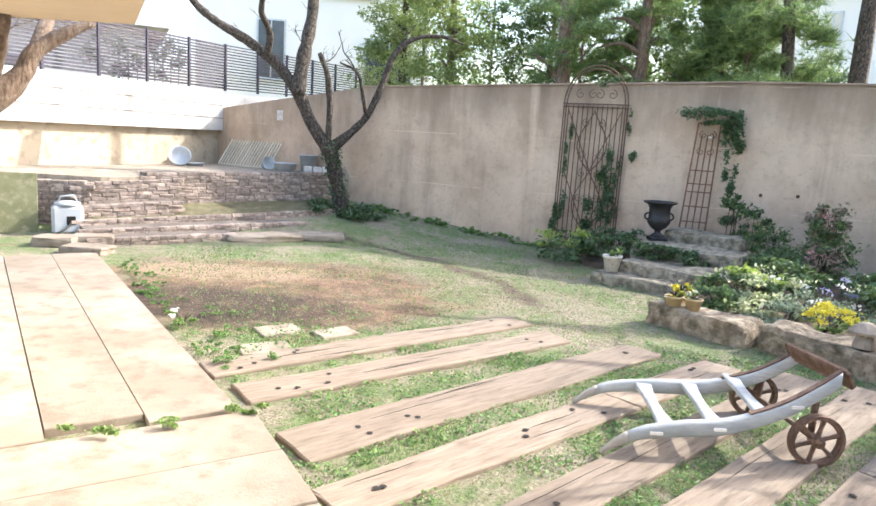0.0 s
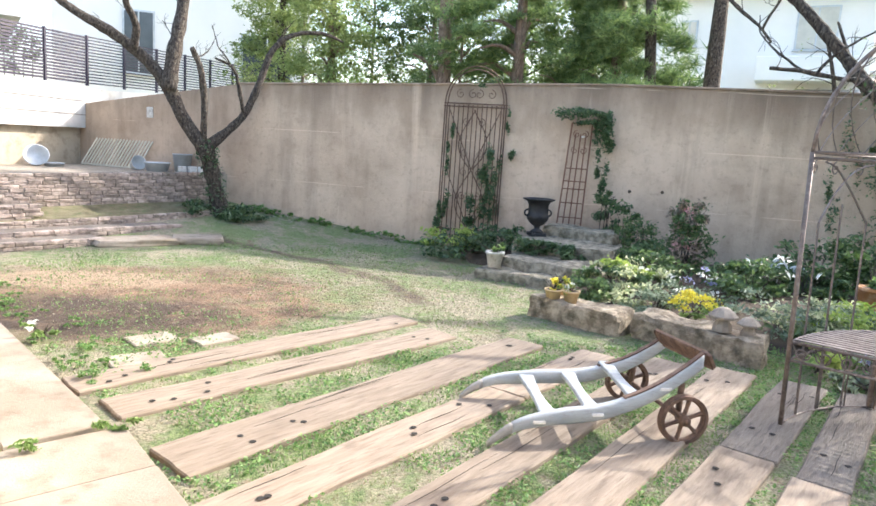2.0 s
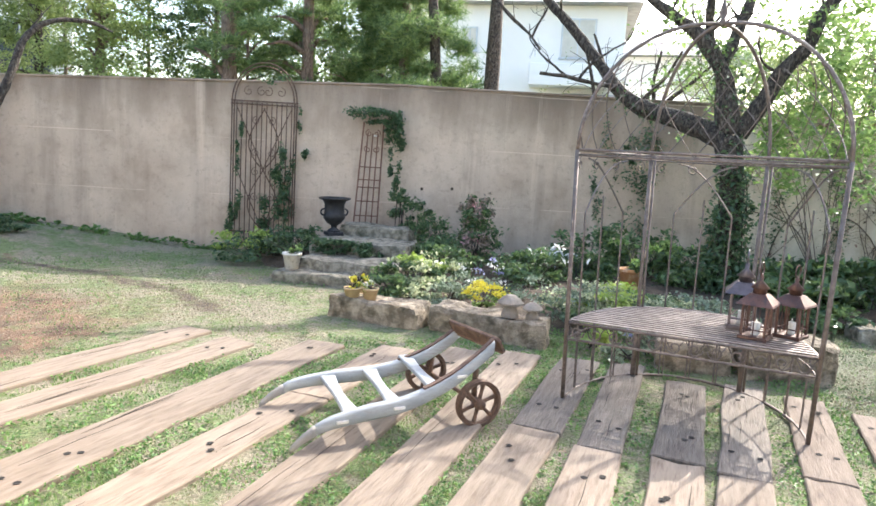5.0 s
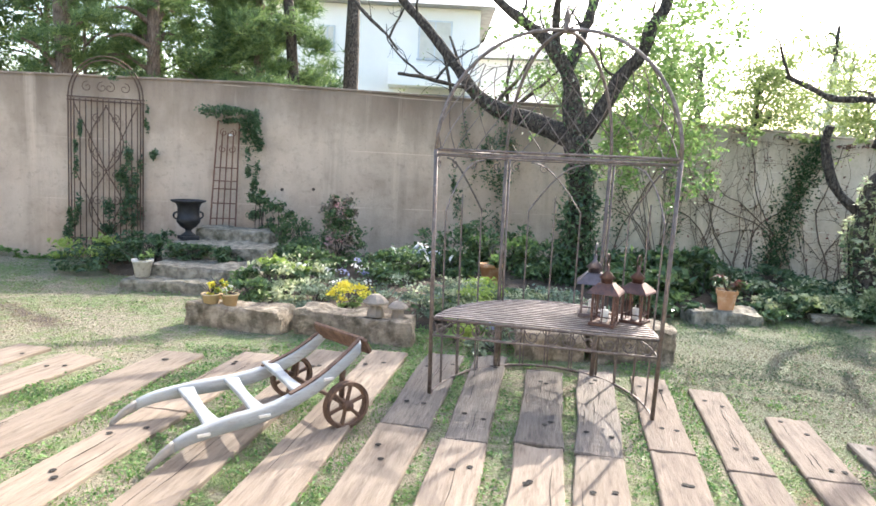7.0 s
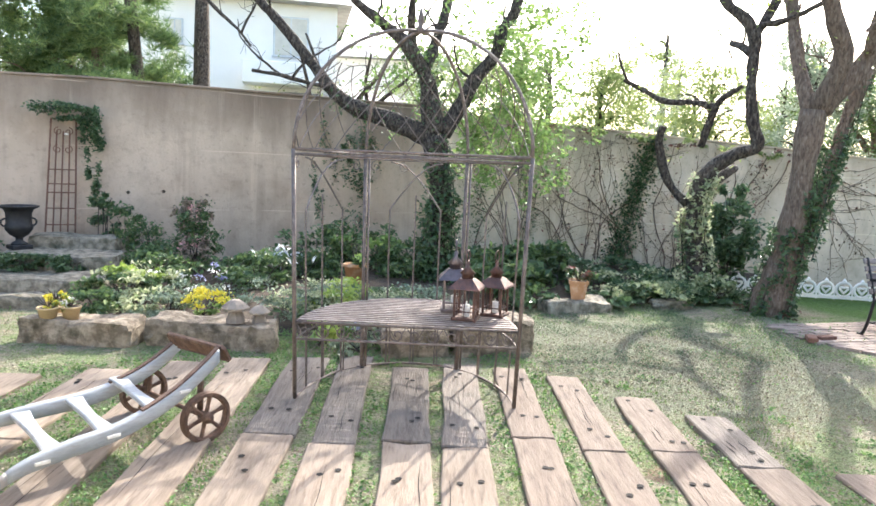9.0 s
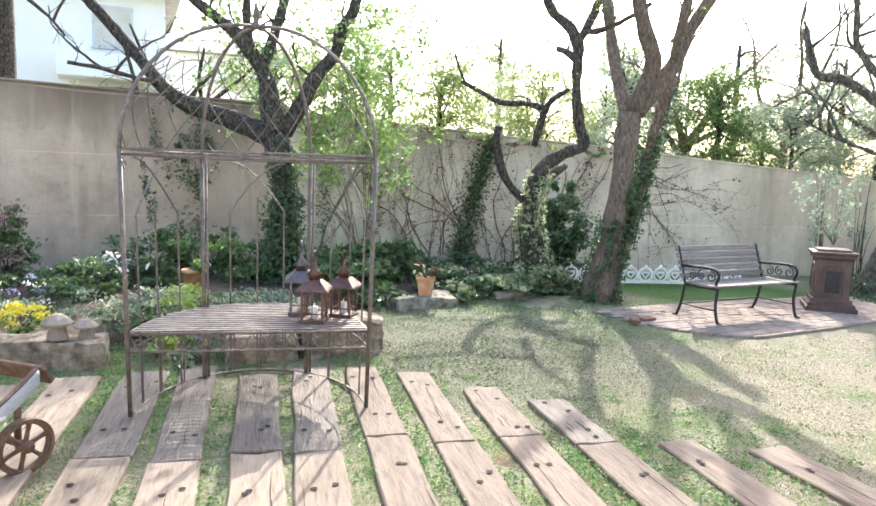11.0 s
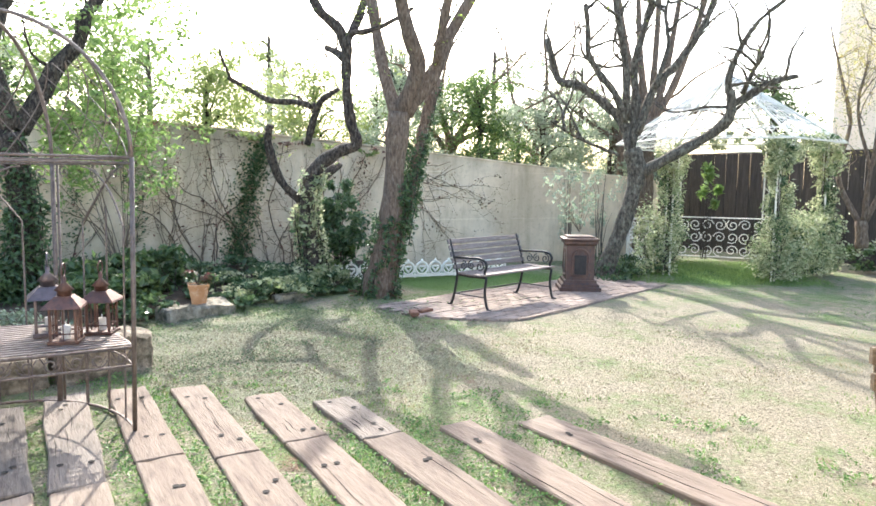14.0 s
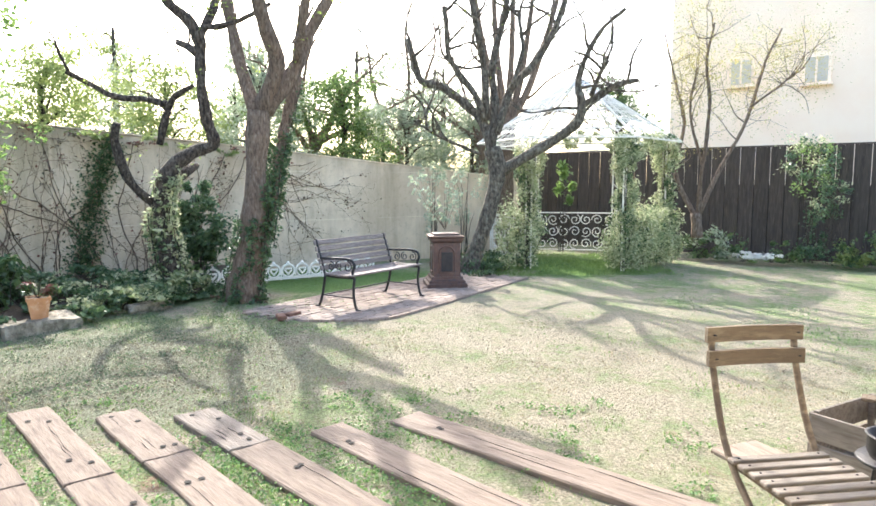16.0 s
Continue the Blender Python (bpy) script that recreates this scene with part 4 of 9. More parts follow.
def build_arbour():
    arb = thing("garden_arbour", "brown wrought-iron garden arbour with a domed top and slatted seat", "arbour")
    A, D = Vector((2.92, 3.67, 0)), Vector((3.87, 2.51, 0))
    mid = (A + D) / 2
    u = (D - A).normalized()
    v = Vector((-u.y, u.x, 0))
    half = (D - A).length / 2
    deep = 1.0

    def ring(t, z, k=1.0):
        """A place on the half-round back: t from 0 at one front post to 1 at the other."""
        a = math.pi * (1 - t)
        k *= 1 + 0.027 * z
        return mid + u * (half * k * math.cos(a)) + v * (deep * k * math.sin(a)) + Vector((0, 0, z))

    RING = 1.71
    posts = (0.0, 0.32, 0.66, 1.0)
    for t in posts:
        p = ring(t, 0)
        part("post", tube(bmesh.new(), [p, ring(t, RING)], 0.0145, 8), IRON_BROWN, arb, smooth=True)
        if 0 < t < 1:
            q = ring(t, 0) + u * 0.03
            part("post", tube(bmesh.new(), [q, ring(t, RING) + u * 0.03], 0.0085, 8), IRON_BROWN, arb, smooth=True)
        line = []
        for i in range(13):
            b = i / 12 * math.pi / 2
            c = mid + v * 0.42 + Vector((0, 0, RING))
            e = ring(t, RING)
            line.append(c + (e - c) * math.cos(b) + Vector((0, 0, 0.86 * math.sin(b))))
        part("dome_rib", tube(bmesh.new(), line, 0.0125, 8), IRON_BROWN, arb, smooth=True)
    apex = mid + v * 0.42 + Vector((0, 0, RING + 0.84))
    part("finial", lathe([(0.012, 0), (0.03, 0.02), (0.014, 0.05), (0.026, 0.085), (0.018, 0.13), (0.001, 0.19)], 12, at=apex), IRON_BROWN, arb, smooth=True)
    back = [ring(t, 0) for t in np.linspace(0, 1, 25)]
    for z, r in ((0.015, 0.011), (RING, 0.009), (RING - 0.035, 0.007)):
        part("hoop", tube(bmesh.new(), [ring(t, z) for t in np.linspace(0, 1, 25)], r, 6), IRON_BROWN, arb, smooth=True)
    for z in (RING, RING - 0.035):
        part("front_bar", tube(bmesh.new(), [ring(0, z), ring(1, z)], 0.010, 6), IRON_BROWN, arb, smooth=True)
    # lattice in the dome
    for t0, t1 in zip(posts, posts[1:]):
        for k in range(-3, 5):
            for s in (1, -1):
                pts = []
                for i in range(9):
                    h = i / 8
                    w = (k + 0.5) / 4 + s * h * 0.6
                    if 0 <= w <= 1:
                        b = h * 0.5 * math.pi / 2
                        e = ring(t0 + (t1 - t0) * w, RING)
                        c = mid + v * 0.42 + Vector((0, 0, RING))
                        pts.append(c + (e - c) * math.cos(b) + Vector((0, 0, 0.86 * math.sin(b))))
                if len(pts) > 1:
                    part("lattice_wire", tube(bmesh.new(), pts, 0.0045, 4, cap=False), IRON_BROWN, arb)
    # thin uprights with pointed arches and curls under the hoop
    for t0, t1 in zip(posts, posts[1:]):
        for k in range(1, 4):
            t = t0 + (t1 - t0) * k / 4
            part("upright", tube(bmesh.new(), [ring(t, 0.02), ring(t, 1.28 + 0.12 * (k == 2))], 0.007, 5), IRON_BROWN, arb)
        for s in (0, 1):
            pts = []
            for i in range(9):
                h = i / 8
                w = (0.25 + 0.5 * h) if s == 0 else (0.75 - 0.5 * h)
                z = 1.28 + 0.38 * math.sin(h * math.pi / 2) - 0.0 * h
                pts.append(ring(t0 + (t1 - t0) * w, z))
            part("arch_wire", tube(bmesh.new(), pts, 0.007, 5), IRON_BROWN, arb)
        for w, s in ((0.1, 1), (0.9, -1), (0.38, 1), (0.62, -1)):
            c = ring(t0 + (t1 - t0) * w, RING - 0.09)
            dx = (ring(t0 + (t1 - t0) * (w + 0.02), 0) - ring(t0 + (t1 - t0) * (w - 0.02), 0)).normalized()
            part("curl", tube(bmesh.new(), scroll(c, 0.045, 1.3, 1.6, dx, sign=s), 0.0045, 5), IRON_BROWN, arb)
    # seat
    Z = 0.55
    front_rail = [A + Vector((0, 0, Z)), D + Vector((0, 0, Z))]
    part("seat_edge", tube(bmesh.new(), front_rail, 0.011, 6), IRON_BROWN, arb, smooth=True)
    part("seat_edge", tube(bmesh.new(), [p + Vector((0, 0, Z)) for p in back], 0.011, 6), IRON_BROWN, arb, smooth=True)
    for k in range(1, 16):
        d = deep * k / 16.2
        w = half * math.sqrt(1 - (d / deep) ** 2)
        c = mid + v * d + Vector((0, 0, Z + 0.004))
        ob = part("seat_slat", block(2 * w, 0.030, 0.008, 0.002), SLAT_IRON, arb)
        ob.matrix_world = Matrix.Translation(c) @ Matrix.Rotation(math.atan2(u.y, u.x), 4, "Z")
    part("lower_rail", tube(bmesh.new(), [A + Vector((0, 0, 0.435)), D + Vector((0, 0, 0.435))], 0.009, 6), IRON_BROWN, arb, smooth=True)
    part("lower_rail", tube(bmesh.new(), [p + Vector((0, 0, 0.435)) for p in back], 0.007, 6), IRON_BROWN, arb, smooth=True)
    for k in range(12):
        c = A + (D - A) * ((k + 0.5) / 12) + Vector((0, 0, 0.49))
        part("curl", tube(bmesh.new(), scroll(c, 0.05, 1.2, math.pi * (k % 2), u, sign=1 if k % 2 else -1), 0.0055, 5), IRON_BROWN, arb)
        part("zigzag_wire", tube(bmesh.new(), [c - u * 0.06 + Vector((0, 0, 0.055)), c + Vector((0, 0, -0.05)), c + u * 0.06 + Vector((0, 0, 0.055))], 0.004, 5), IRON_BROWN, arb)
    for k in range(1, 12):
        if k in (4, 8):
            continue
        t = k / 12
        part("upright", tube(bmesh.new(), [ring(t, 0.02), ring(t, 0.435)], 0.0055, 5), IRON_BROWN, arb)
    for t in (0.32, 0.66):
        part("leg", tube(bmesh.new(), [ring(t, 0), ring(t, 0.55)], 0.019, 8), IRON_BROWN, arb, smooth=True)


build_arbour()


def build_lantern(x, y, z, s, metal, label, ang):
    lan = thing("lantern", label, "lantern", pose(x, y, z, 0, 0, ang), "lanterns on the arbour seat")
    part("base", block(0.15 * s, 0.15 * s, 0.02 * s, 0.004), metal, lan)
    for a, b in ((-1, -1), (1, -1), (1, 1), (-1, 1)):
        part("corner_bar", block(0.014 * s, 0.014 * s, 0.17 * s, 0.002, at=(a * 0.06 * s, b * 0.06 * s, 0.02 * s)), metal, lan)
    part("candle", lathe([(0.022 * s, 0), (0.022 * s, 0.07 * s), (0.004 * s, 0.075 * s), (0.003 * s, 0.09 * s)], 10, at=(0, 0, 0.02 * s)), WHITE_POT, lan, "pale candle stub inside")
    for k in range(4):
        part("rail", tube(bmesh.new(), [(-0.06 * s, -0.06 * s, 0.055 * s), (0.06 * s, -0.06 * s, 0.055 * s)], 0.004 * s, 5), metal, lan).matrix_local = Matrix.Rotation(k * math.pi / 2, 4, "Z")
        part("mid_bar", tube(bmesh.new(), [(0, -0.06 * s, 0.02 * s), (0, -0.06 * s, 0.19 * s)], 0.0035 * s, 5), metal, lan).matrix_local = Matrix.Rotation(k * math.pi / 2, 4, "Z")
    part("roof", lathe([(0.095 * s, 0.19 * s), (0.09 * s, 0.20 * s), (0.045 * s, 0.245 * s), (0.04 * s, 0.25 * s)], square=True), metal, lan)
    part("cap", lathe([(0.035 * s, 0.25 * s), (0.035 * s, 0.275 * s), (0.05 * s, 0.28 * s), (0.01 * s, 0.32 * s), (0.012 * s, 0.345 * s), (0.002 * s, 0.36 * s)], 10), metal, lan, smooth=True)
    part("ring", tube(bmesh.new(), [(0.035 * s * math.cos(a), 0, 0.385 * s + 0.035 * s * math.sin(a)) for a in np.linspace(0, 2 * math.pi, 17)], 0.004 * s, 6, cap=False), metal, lan, smooth=True)


build_lantern(3.86, 2.95, 0.563, 1.18, COPPER, "small reddish copper lantern on the iron seat", 25)
build_lantern(4.03, 3.20, 0.563, 1.28, PEWTER, "dull pewter lantern on the iron seat", 40)
build_lantern(4.14, 2.90, 0.563, 1.14, COPPER, "copper lantern with a pyramid roof on the seat", 15)


# ---- trellises, urn, pots ----
def build_arch_trellis():
    tr = thing("arched_trellis", "tall rusty arched iron trellis leaning on the wall", "trellis")
    a, b = Vector((1.97, 11.2, 0.05)), Vector((2.89, 10.78, 0.05))
    u = (b - a).normalized()
    w = (b - a).length
    lean = Vector((0.03, 0.07, 0))

    def P(s, z):
        return a + u * (w * s) + lean * (z / 2.3) + Vector((0, 0, z))
    for s in (0.0, 0.035, 0.965, 1.0):
        part("post", tube(bmesh.new(), [P(s, 0), P(s, 2.3)], 0.011, 6), RUST, tr)
    for z in (0.25, 2.25, 2.3):
        part("crossbar", tube(bmesh.new(), [P(-0.02, z), P(1.02, z)], 0.011, 6), RUST, tr)
    for r in (0.5, 0.455):
        part("arch", tube(bmesh.new(), [P(0.5 - r * math.cos(t), 2.3 + r * 1.18 * w * math.sin(t)) for t in np.linspace(0, math.pi, 21)], 0.010, 6), RUST, tr)
    for k in range(1, 13):
        part("rod", tube(bmesh.new(), [P(k / 13, 0.1), P(k / 13, 2.28)], 0.0085, 5), RUST, tr)
    for z0, z1 in ((0.3, 1.25), (1.25, 2.2)):
        for s in (0, 1):
            pts = [P(0.5 + (1 if s else -1) * 0.30 * math.sin(math.pi * (t + 0.02)) * (1 - 0.5 * t), z0 + (z1 - z0) * t) for t in np.linspace(0, 1, 12)]
            part("scrollwork", tube(bmesh.new(), pts, 0.009, 5), RUST, tr)
            part("brace", tube(bmesh.new(), [P(0.5, z0), P(0.92 if s else 0.08, z1)], 0.008, 5), RUST, tr)
    for z in (0.8, 1.2, 1.5, 2.0):
        for s, k in ((0.38, 1), (0.62, -1)):
            part("curl", tube(bmesh.new(), scroll(P(s, z), 0.07, 1.3, 1.5, u, sign=k), 0.006, 5), RUST, tr)
    for s, k in ((0.25, 1), (0.45, 1), (0.55, -1), (0.75, -1)):
        part("curl", tube(bmesh.new(), scroll(P(s, 2.45), 0.08, 1.2, 1.5, u, sign=k), 0.006, 5), RUST, tr)
    return P


ARCH_AT = build_arch_trellis()


def build_red_trellis():
    tr = thing("narrow_trellis", "narrow rust-red iron trellis standing on the steps", "trellis")
    a, b = Vector((3.74, 10.33, 0.5)), Vector((4.08, 10.18, 0.5))
    u = (b - a)

    def P(s, z):
        return a + u * s + Vector((0.10 * z / 1.6, 0.05 * z / 1.6, z)) + u * (0.10 * z * (0.5 - s))
    for s in (0, 1):
        part("post", tube(bmesh.new(), [P(s, 0), P(s, 1.62)], 0.012, 6), RUST_RED, tr)
    for s in (0.25, 0.5, 0.75):
        part("rod", tube(bmesh.new(), [P(s, 0.02), P(s, 1.45)], 0.011, 5), RUST_RED, tr)
    for z in (0.15, 0.38, 0.6, 0.72, 0.92, 1.62):
        part("crossbar", tube(bmesh.new(), [P(0, z), P(1, z)], 0.009, 5), RUST_RED, tr)
    for s, k in ((0.3, 1), (0.7, -1)):
        for z in (1.2, 1.45):
            part("curl", tube(bmesh.new(), scroll(P(s, z), 0.06, 1.3, 1.5, u.normalized(), sign=k), 0.007, 5), RUST_RED, tr)
    part("boss", lathe([(0.001, 0), (0.03, 0.01), (0.03, 0.02), (0.001, 0.035)], 10, at=P(0.62, 1.40)), WHITE_IRON, tr, "small white boss")


build_red_trellis()


def build_urn():
    urn = thing("garden_urn", "black cast-iron garden urn on a plinth beside the steps", "urn", pose(3.20, 9.66, 0.413) @ Matrix.Scale(1.08, 4))
    part("plinth", block(0.22, 0.22, 0.05, 0.008), IRON, urn)
    part("bowl", lathe([(0.09, 0.05), (0.085, 0.07), (0.04, 0.10), (0.04, 0.13), (0.10, 0.17), (0.145, 0.23), (0.15, 0.28), (0.135, 0.30), (0.135, 0.42), (0.16, 0.47), (0.215, 0.495), (0.22, 0.51), (0.19, 0.515), (0.12, 0.44), (0.11, 0.32)], 24), IRON, urn, smooth=True)
    for s in (-1, 1):
        part("handle", tube(bmesh.new(), [(s * (0.14 + 0.05 * math.sin(t)), 0, 0.27 + 0.045 * (1 - math.cos(t))) for t in np.linspace(0, math.pi, 9)], 0.012, 6), IRON, urn, smooth=True)


build_urn()


def pot_thing(x, y, z, r, h, mat, label, plant, seed, square=False, size=0.05, spread=1.3, group="potted plants", turn=None):
    pot = thing("flower_pot", label, "flower pot", pose(x, y, z, 0, 0, seed * 23 if turn is None else turn), group)
    part("pot", lathe([(r * 0.68, 0), (r * 0.95, h * 0.86), (r * 1.04, h * 0.86), (r * 1.04, h), (r * 0.9, h), (r * 0.86, h * 0.9), (r * 0.1, h * 0.88)], 18, square=square), mat, pot, smooth=not square)
    part("soil", lathe([(r * 0.88, h * 0.88), (r * 0.86, h * 0.92), (r * 0.01, h * 0.95)], 14, square=square), BED_SOIL, pot)
    rng = np.random.default_rng(seed)
    bm = bmesh.new()
    for k in range(7):
        d = Vector((rng.normal(), rng.normal(), 0)) * r * 0.6
        tube(bm, [(0, 0, h * 0.9), (d.x * 0.6, d.y * 0.6, h * 1.3), (d.x * 1.4, d.y * 1.4, h * 1.0 + r * spread * 1.2)], [0.005, 0.004, 0.002], 5)
    part("stems", bm, BARK, pot)
    for mt, n, k in plant:
        foliage("leaves" if mt not in (YELLOW_BLOOM, WHITE_BLOOM, PINK_BLOOM) else "bloom_mass", [(0, 0, h + r * 0.55 * k, r * spread, r * spread, r * 0.75, n)], size, mt, pot, seed)
    return pot


pot_thing(2.29, 8.52, 0.12, 0.12, 0.21, WHITE_POT, "white weathered pot with green leaves on the lawn", ((SHRUB, 160, 1), (FRESH, 60, 1.2)), 3)
pot_thing(2.33, 6.34, 0.18, 0.088, 0.12, OCHRE_POT, "small ochre pot of yellow flowers on a stone", ((FRESH, 130, 0.3), (YELLOW_BLOOM, 150, 0.55)), 4, size=0.04, spread=0.9)
pot_thing(2.45, 6.50, 0.18, 0.08, 0.15, OCHRE_POT, "ochre pot of yellow flowers on a stone", ((FRESH, 130, 0.3), (YELLOW_BLOOM, 150, 0.55)), 5, size=0.04, spread=0.9)
pot_thing(2.49, 6.27, 0.18, 0.084, 0.12, OCHRE_POT, "small ochre pot with pale green leaves on a stone", ((LIME, 150, 0.5), (WHITE_BLOOM, 20, 0.8)), 6, size=0.04, spread=0.9)
pot_thing(5.80, 6.22, 0.16, 0.14, 0.27, TERRACOTTA, "terracotta pot with a leafy plant in the bed", ((SHRUB, 160, 1), (FRESH, 60, 1.5)), 7, size=0.07, spread=1.5)
pot_thing(7.50, 4.05, 0.12, 0.115, 0.235, TERRACOTTA, "square tapered terracotta pot with straggly plant on a stone", ((SHRUB, 180, 1.2), (RED_TINGE, 120, 1.6)), 8, True, 0.07, 1.6, turn=30)

for i, (x, y, s) in enumerate(((3.46, 5.22, 0.88), (3.60, 5.06, 0.68))):
    mu = thing("stone_mushroom", "small carved stone mushroom ornament on the bed edge", "ornament", pose(x, y, 0.2, 0, 0, 40 * i), "stone mushrooms")
    part("stem", lathe([(0.095 * s, 0), (0.09 * s, 0.05 * s), (0.06 * s, 0.12 * s), (0.05 * s, 0.13 * s)], 9), PATIO, mu)
    part("cap", lathe([(0.05 * s, 0), (0.135 * s, 0.012 * s), (0.14 * s, 0.035 * s), (0.10 * s, 0.075 * s), (0.05 * s, 0.11 * s), (0.01 * s, 0.118 * s)], 9), PATIO, mu).location = (0, 0, 0.12 * s)


# ---- bench, pedestal, paving ----
def build_bench():
    be = thing("garden_bench", "weathered slatted garden bench with black cast-iron ends", "bench", pose(9.07, 0.57, 0.012, 0, 0, -35.3))
    L = 0.73
    for k in range(5):
        part("back_slat", block(2 * L, 0.022, 0.062, 0.006, at=(0, 0.22 + 0.028 * k, 0.47 + 0.078 * k), rot=Matrix.Rotation(radians(-17), 4, "X")), BENCH_WOOD, be)
    for k in range(6):
        part("seat_slat", block(2 * L, 0.06, 0.022, 0.005, at=(0, -0.26 + 0.077 * k, 0.425 - 0.012 * math.sin(k * 0.6))), BENCH_WOOD, be)
    for s in (-1, 1):
        x = s * (L - 0.05)
        end = part("end_frame", tube(bmesh.new(), [(x, -0.27, 0.41), (x, 0.0, 0.40), (x, 0.19, 0.41)], 0.018, 6), IRON, be, "black cast-iron bench end", smooth=True)
        for pts, r in (([(x, -0.33, 0.0), (x, -0.29, 0.06), (x, -0.26, 0.22), (x, -0.28, 0.41)], 0.017), ([(x, 0.33, 0.0), (x, 0.29, 0.05), (x, 0.24, 0.2), (x, 0.20, 0.41)], 0.017)):
            part("leg", tube(bmesh.new(), [p[:3] for p in smoothed(pts, 4)], r, 6), IRON, end, smooth=True)
            part("foot", block(0.035, 0.07, 0.022, 0.006, at=pts[0]), IRON, end)
        part("back_post", tube(bmesh.new(), [(x, 0.20, 0.41), (x, 0.27, 0.63), (x, 0.345, 0.85)], 0.015, 6), IRON, end, smooth=True)
        part("arm", tube(bmesh.new(), [p[:3] for p in smoothed([(x, 0.26, 0.62), (x, 0.1, 0.625), (x, -0.12, 0.635), (x, -0.24, 0.615), (x, -0.28, 0.55), (x, -0.25, 0.47), (x, -0.27, 0.42)], 4)], 0.017, 6), IRON, end, smooth=True)
        for c, q, sg in (((x, -0.17, 0.54), 0.07, 1), ((x, -0.03, 0.54), 0.06, -1), ((x, 0.1, 0.53), 0.06, 1)):
            part("scroll", tube(bmesh.new(), scroll(c, q, 1.4, 1.5, Vector((0, 1, 0)), sign=sg), 0.008, 5), IRON, end, smooth=True)
    part("stretcher", tube(bmesh.new(), [(-L + 0.05, 0.24, 0.16), (L - 0.05, 0.24, 0.16)], 0.009, 6), IRON, be)
    for s in (-1, 1):
        part("side_stretcher", tube(bmesh.new(), [(s * (L - 0.05), -0.27, 0.16), (s * (L - 0.05), 0.25, 0.16)], 0.008, 6), IRON, be)


build_bench()
pe = thing("cast_iron_pedestal", "brown cast-iron pedestal with arched panels and stepped base", "pedestal", pose(10.42, -0.45, 0.012, 0, 0, 6) @ Matrix.Diagonal((0.9, 0.9, 0.95, 1)))
part("base", lathe([(0.33, 0), (0.33, 0.06), (0.30, 0.075), (0.30, 0.105), (0.265, 0.13), (0.26, 0.17)], square=True), BROWN_IRON, pe)
part("shaft", lathe([(0.225, 0.165), (0.225, 0.71)], square=True), BROWN_IRON, pe)
part("cornice", lathe([(0.225, 0.70), (0.26, 0.73), (0.265, 0.77), (0.285, 0.79), (0.285, 0.81), (0.24, 0.82)], square=True), BROWN_IRON, pe)
part("lid", lathe([(0.22, 0.818), (0.215, 0.845), (0.14, 0.85), (0.001, 0.852)], square=True), BROWN_IRON, pe)
for k in range(4):
    m = Matrix.Rotation(k * math.pi / 2, 4, "Z") @ Matrix.Translation((-0.226, 0, 0))
    arch = [(0, 0.13 * math.cos(t), 0.52 + 0.13 * math.sin(t)) for t in np.linspace(0, math.pi, 11)]
    ob = part("panel_frame", tube(bmesh.new(), [(0, 0.13, 0.24)] + arch + [(0, -0.13, 0.24), (0, 0.13, 0.24)], 0.014, 6), BROWN_IRON, pe)
    ob.matrix_local = m
    ob = part("panel", block(0.014, 0.19, 0.30, 0.003, at=(0, 0, 0.255)), IRON, pe, "dark recessed panel")
    ob.matrix_local = m
rng = np.random.default_rng(77)
bm = bmesh.new()
ends = []
for k in range(12):
    d = Vector((rng.normal() * 0.34, rng.normal() * 0.42, 0.62))
    tube(bm, [Vector((0, 0, 0.85)), Vector((0, 0, 0.85)) + d * 0.6, Vector((0, 0, 0.85)) + d * (1.1 + 0.4 * rng.random())], [0.004, 0.003, 0.001], 4)
    ends += [Vector((0, 0, 0.85)) + d * t for t in (0.3, 0.6, 0.9, 1.2)]
sp = thing("pedestal_plant", "airy silver-leaved plant on the pedestal", "plant", pose(10.42, -0.45, 0.012))
tagged(part("stem_spray", bm, BARK_PALE, sp), kind="stuff")
foliage("leaves", [(e.x, e.y, e.z, 0.09, 0.09, 0.10, 16) for e in ends], 0.045, HAZY, sp, 9)

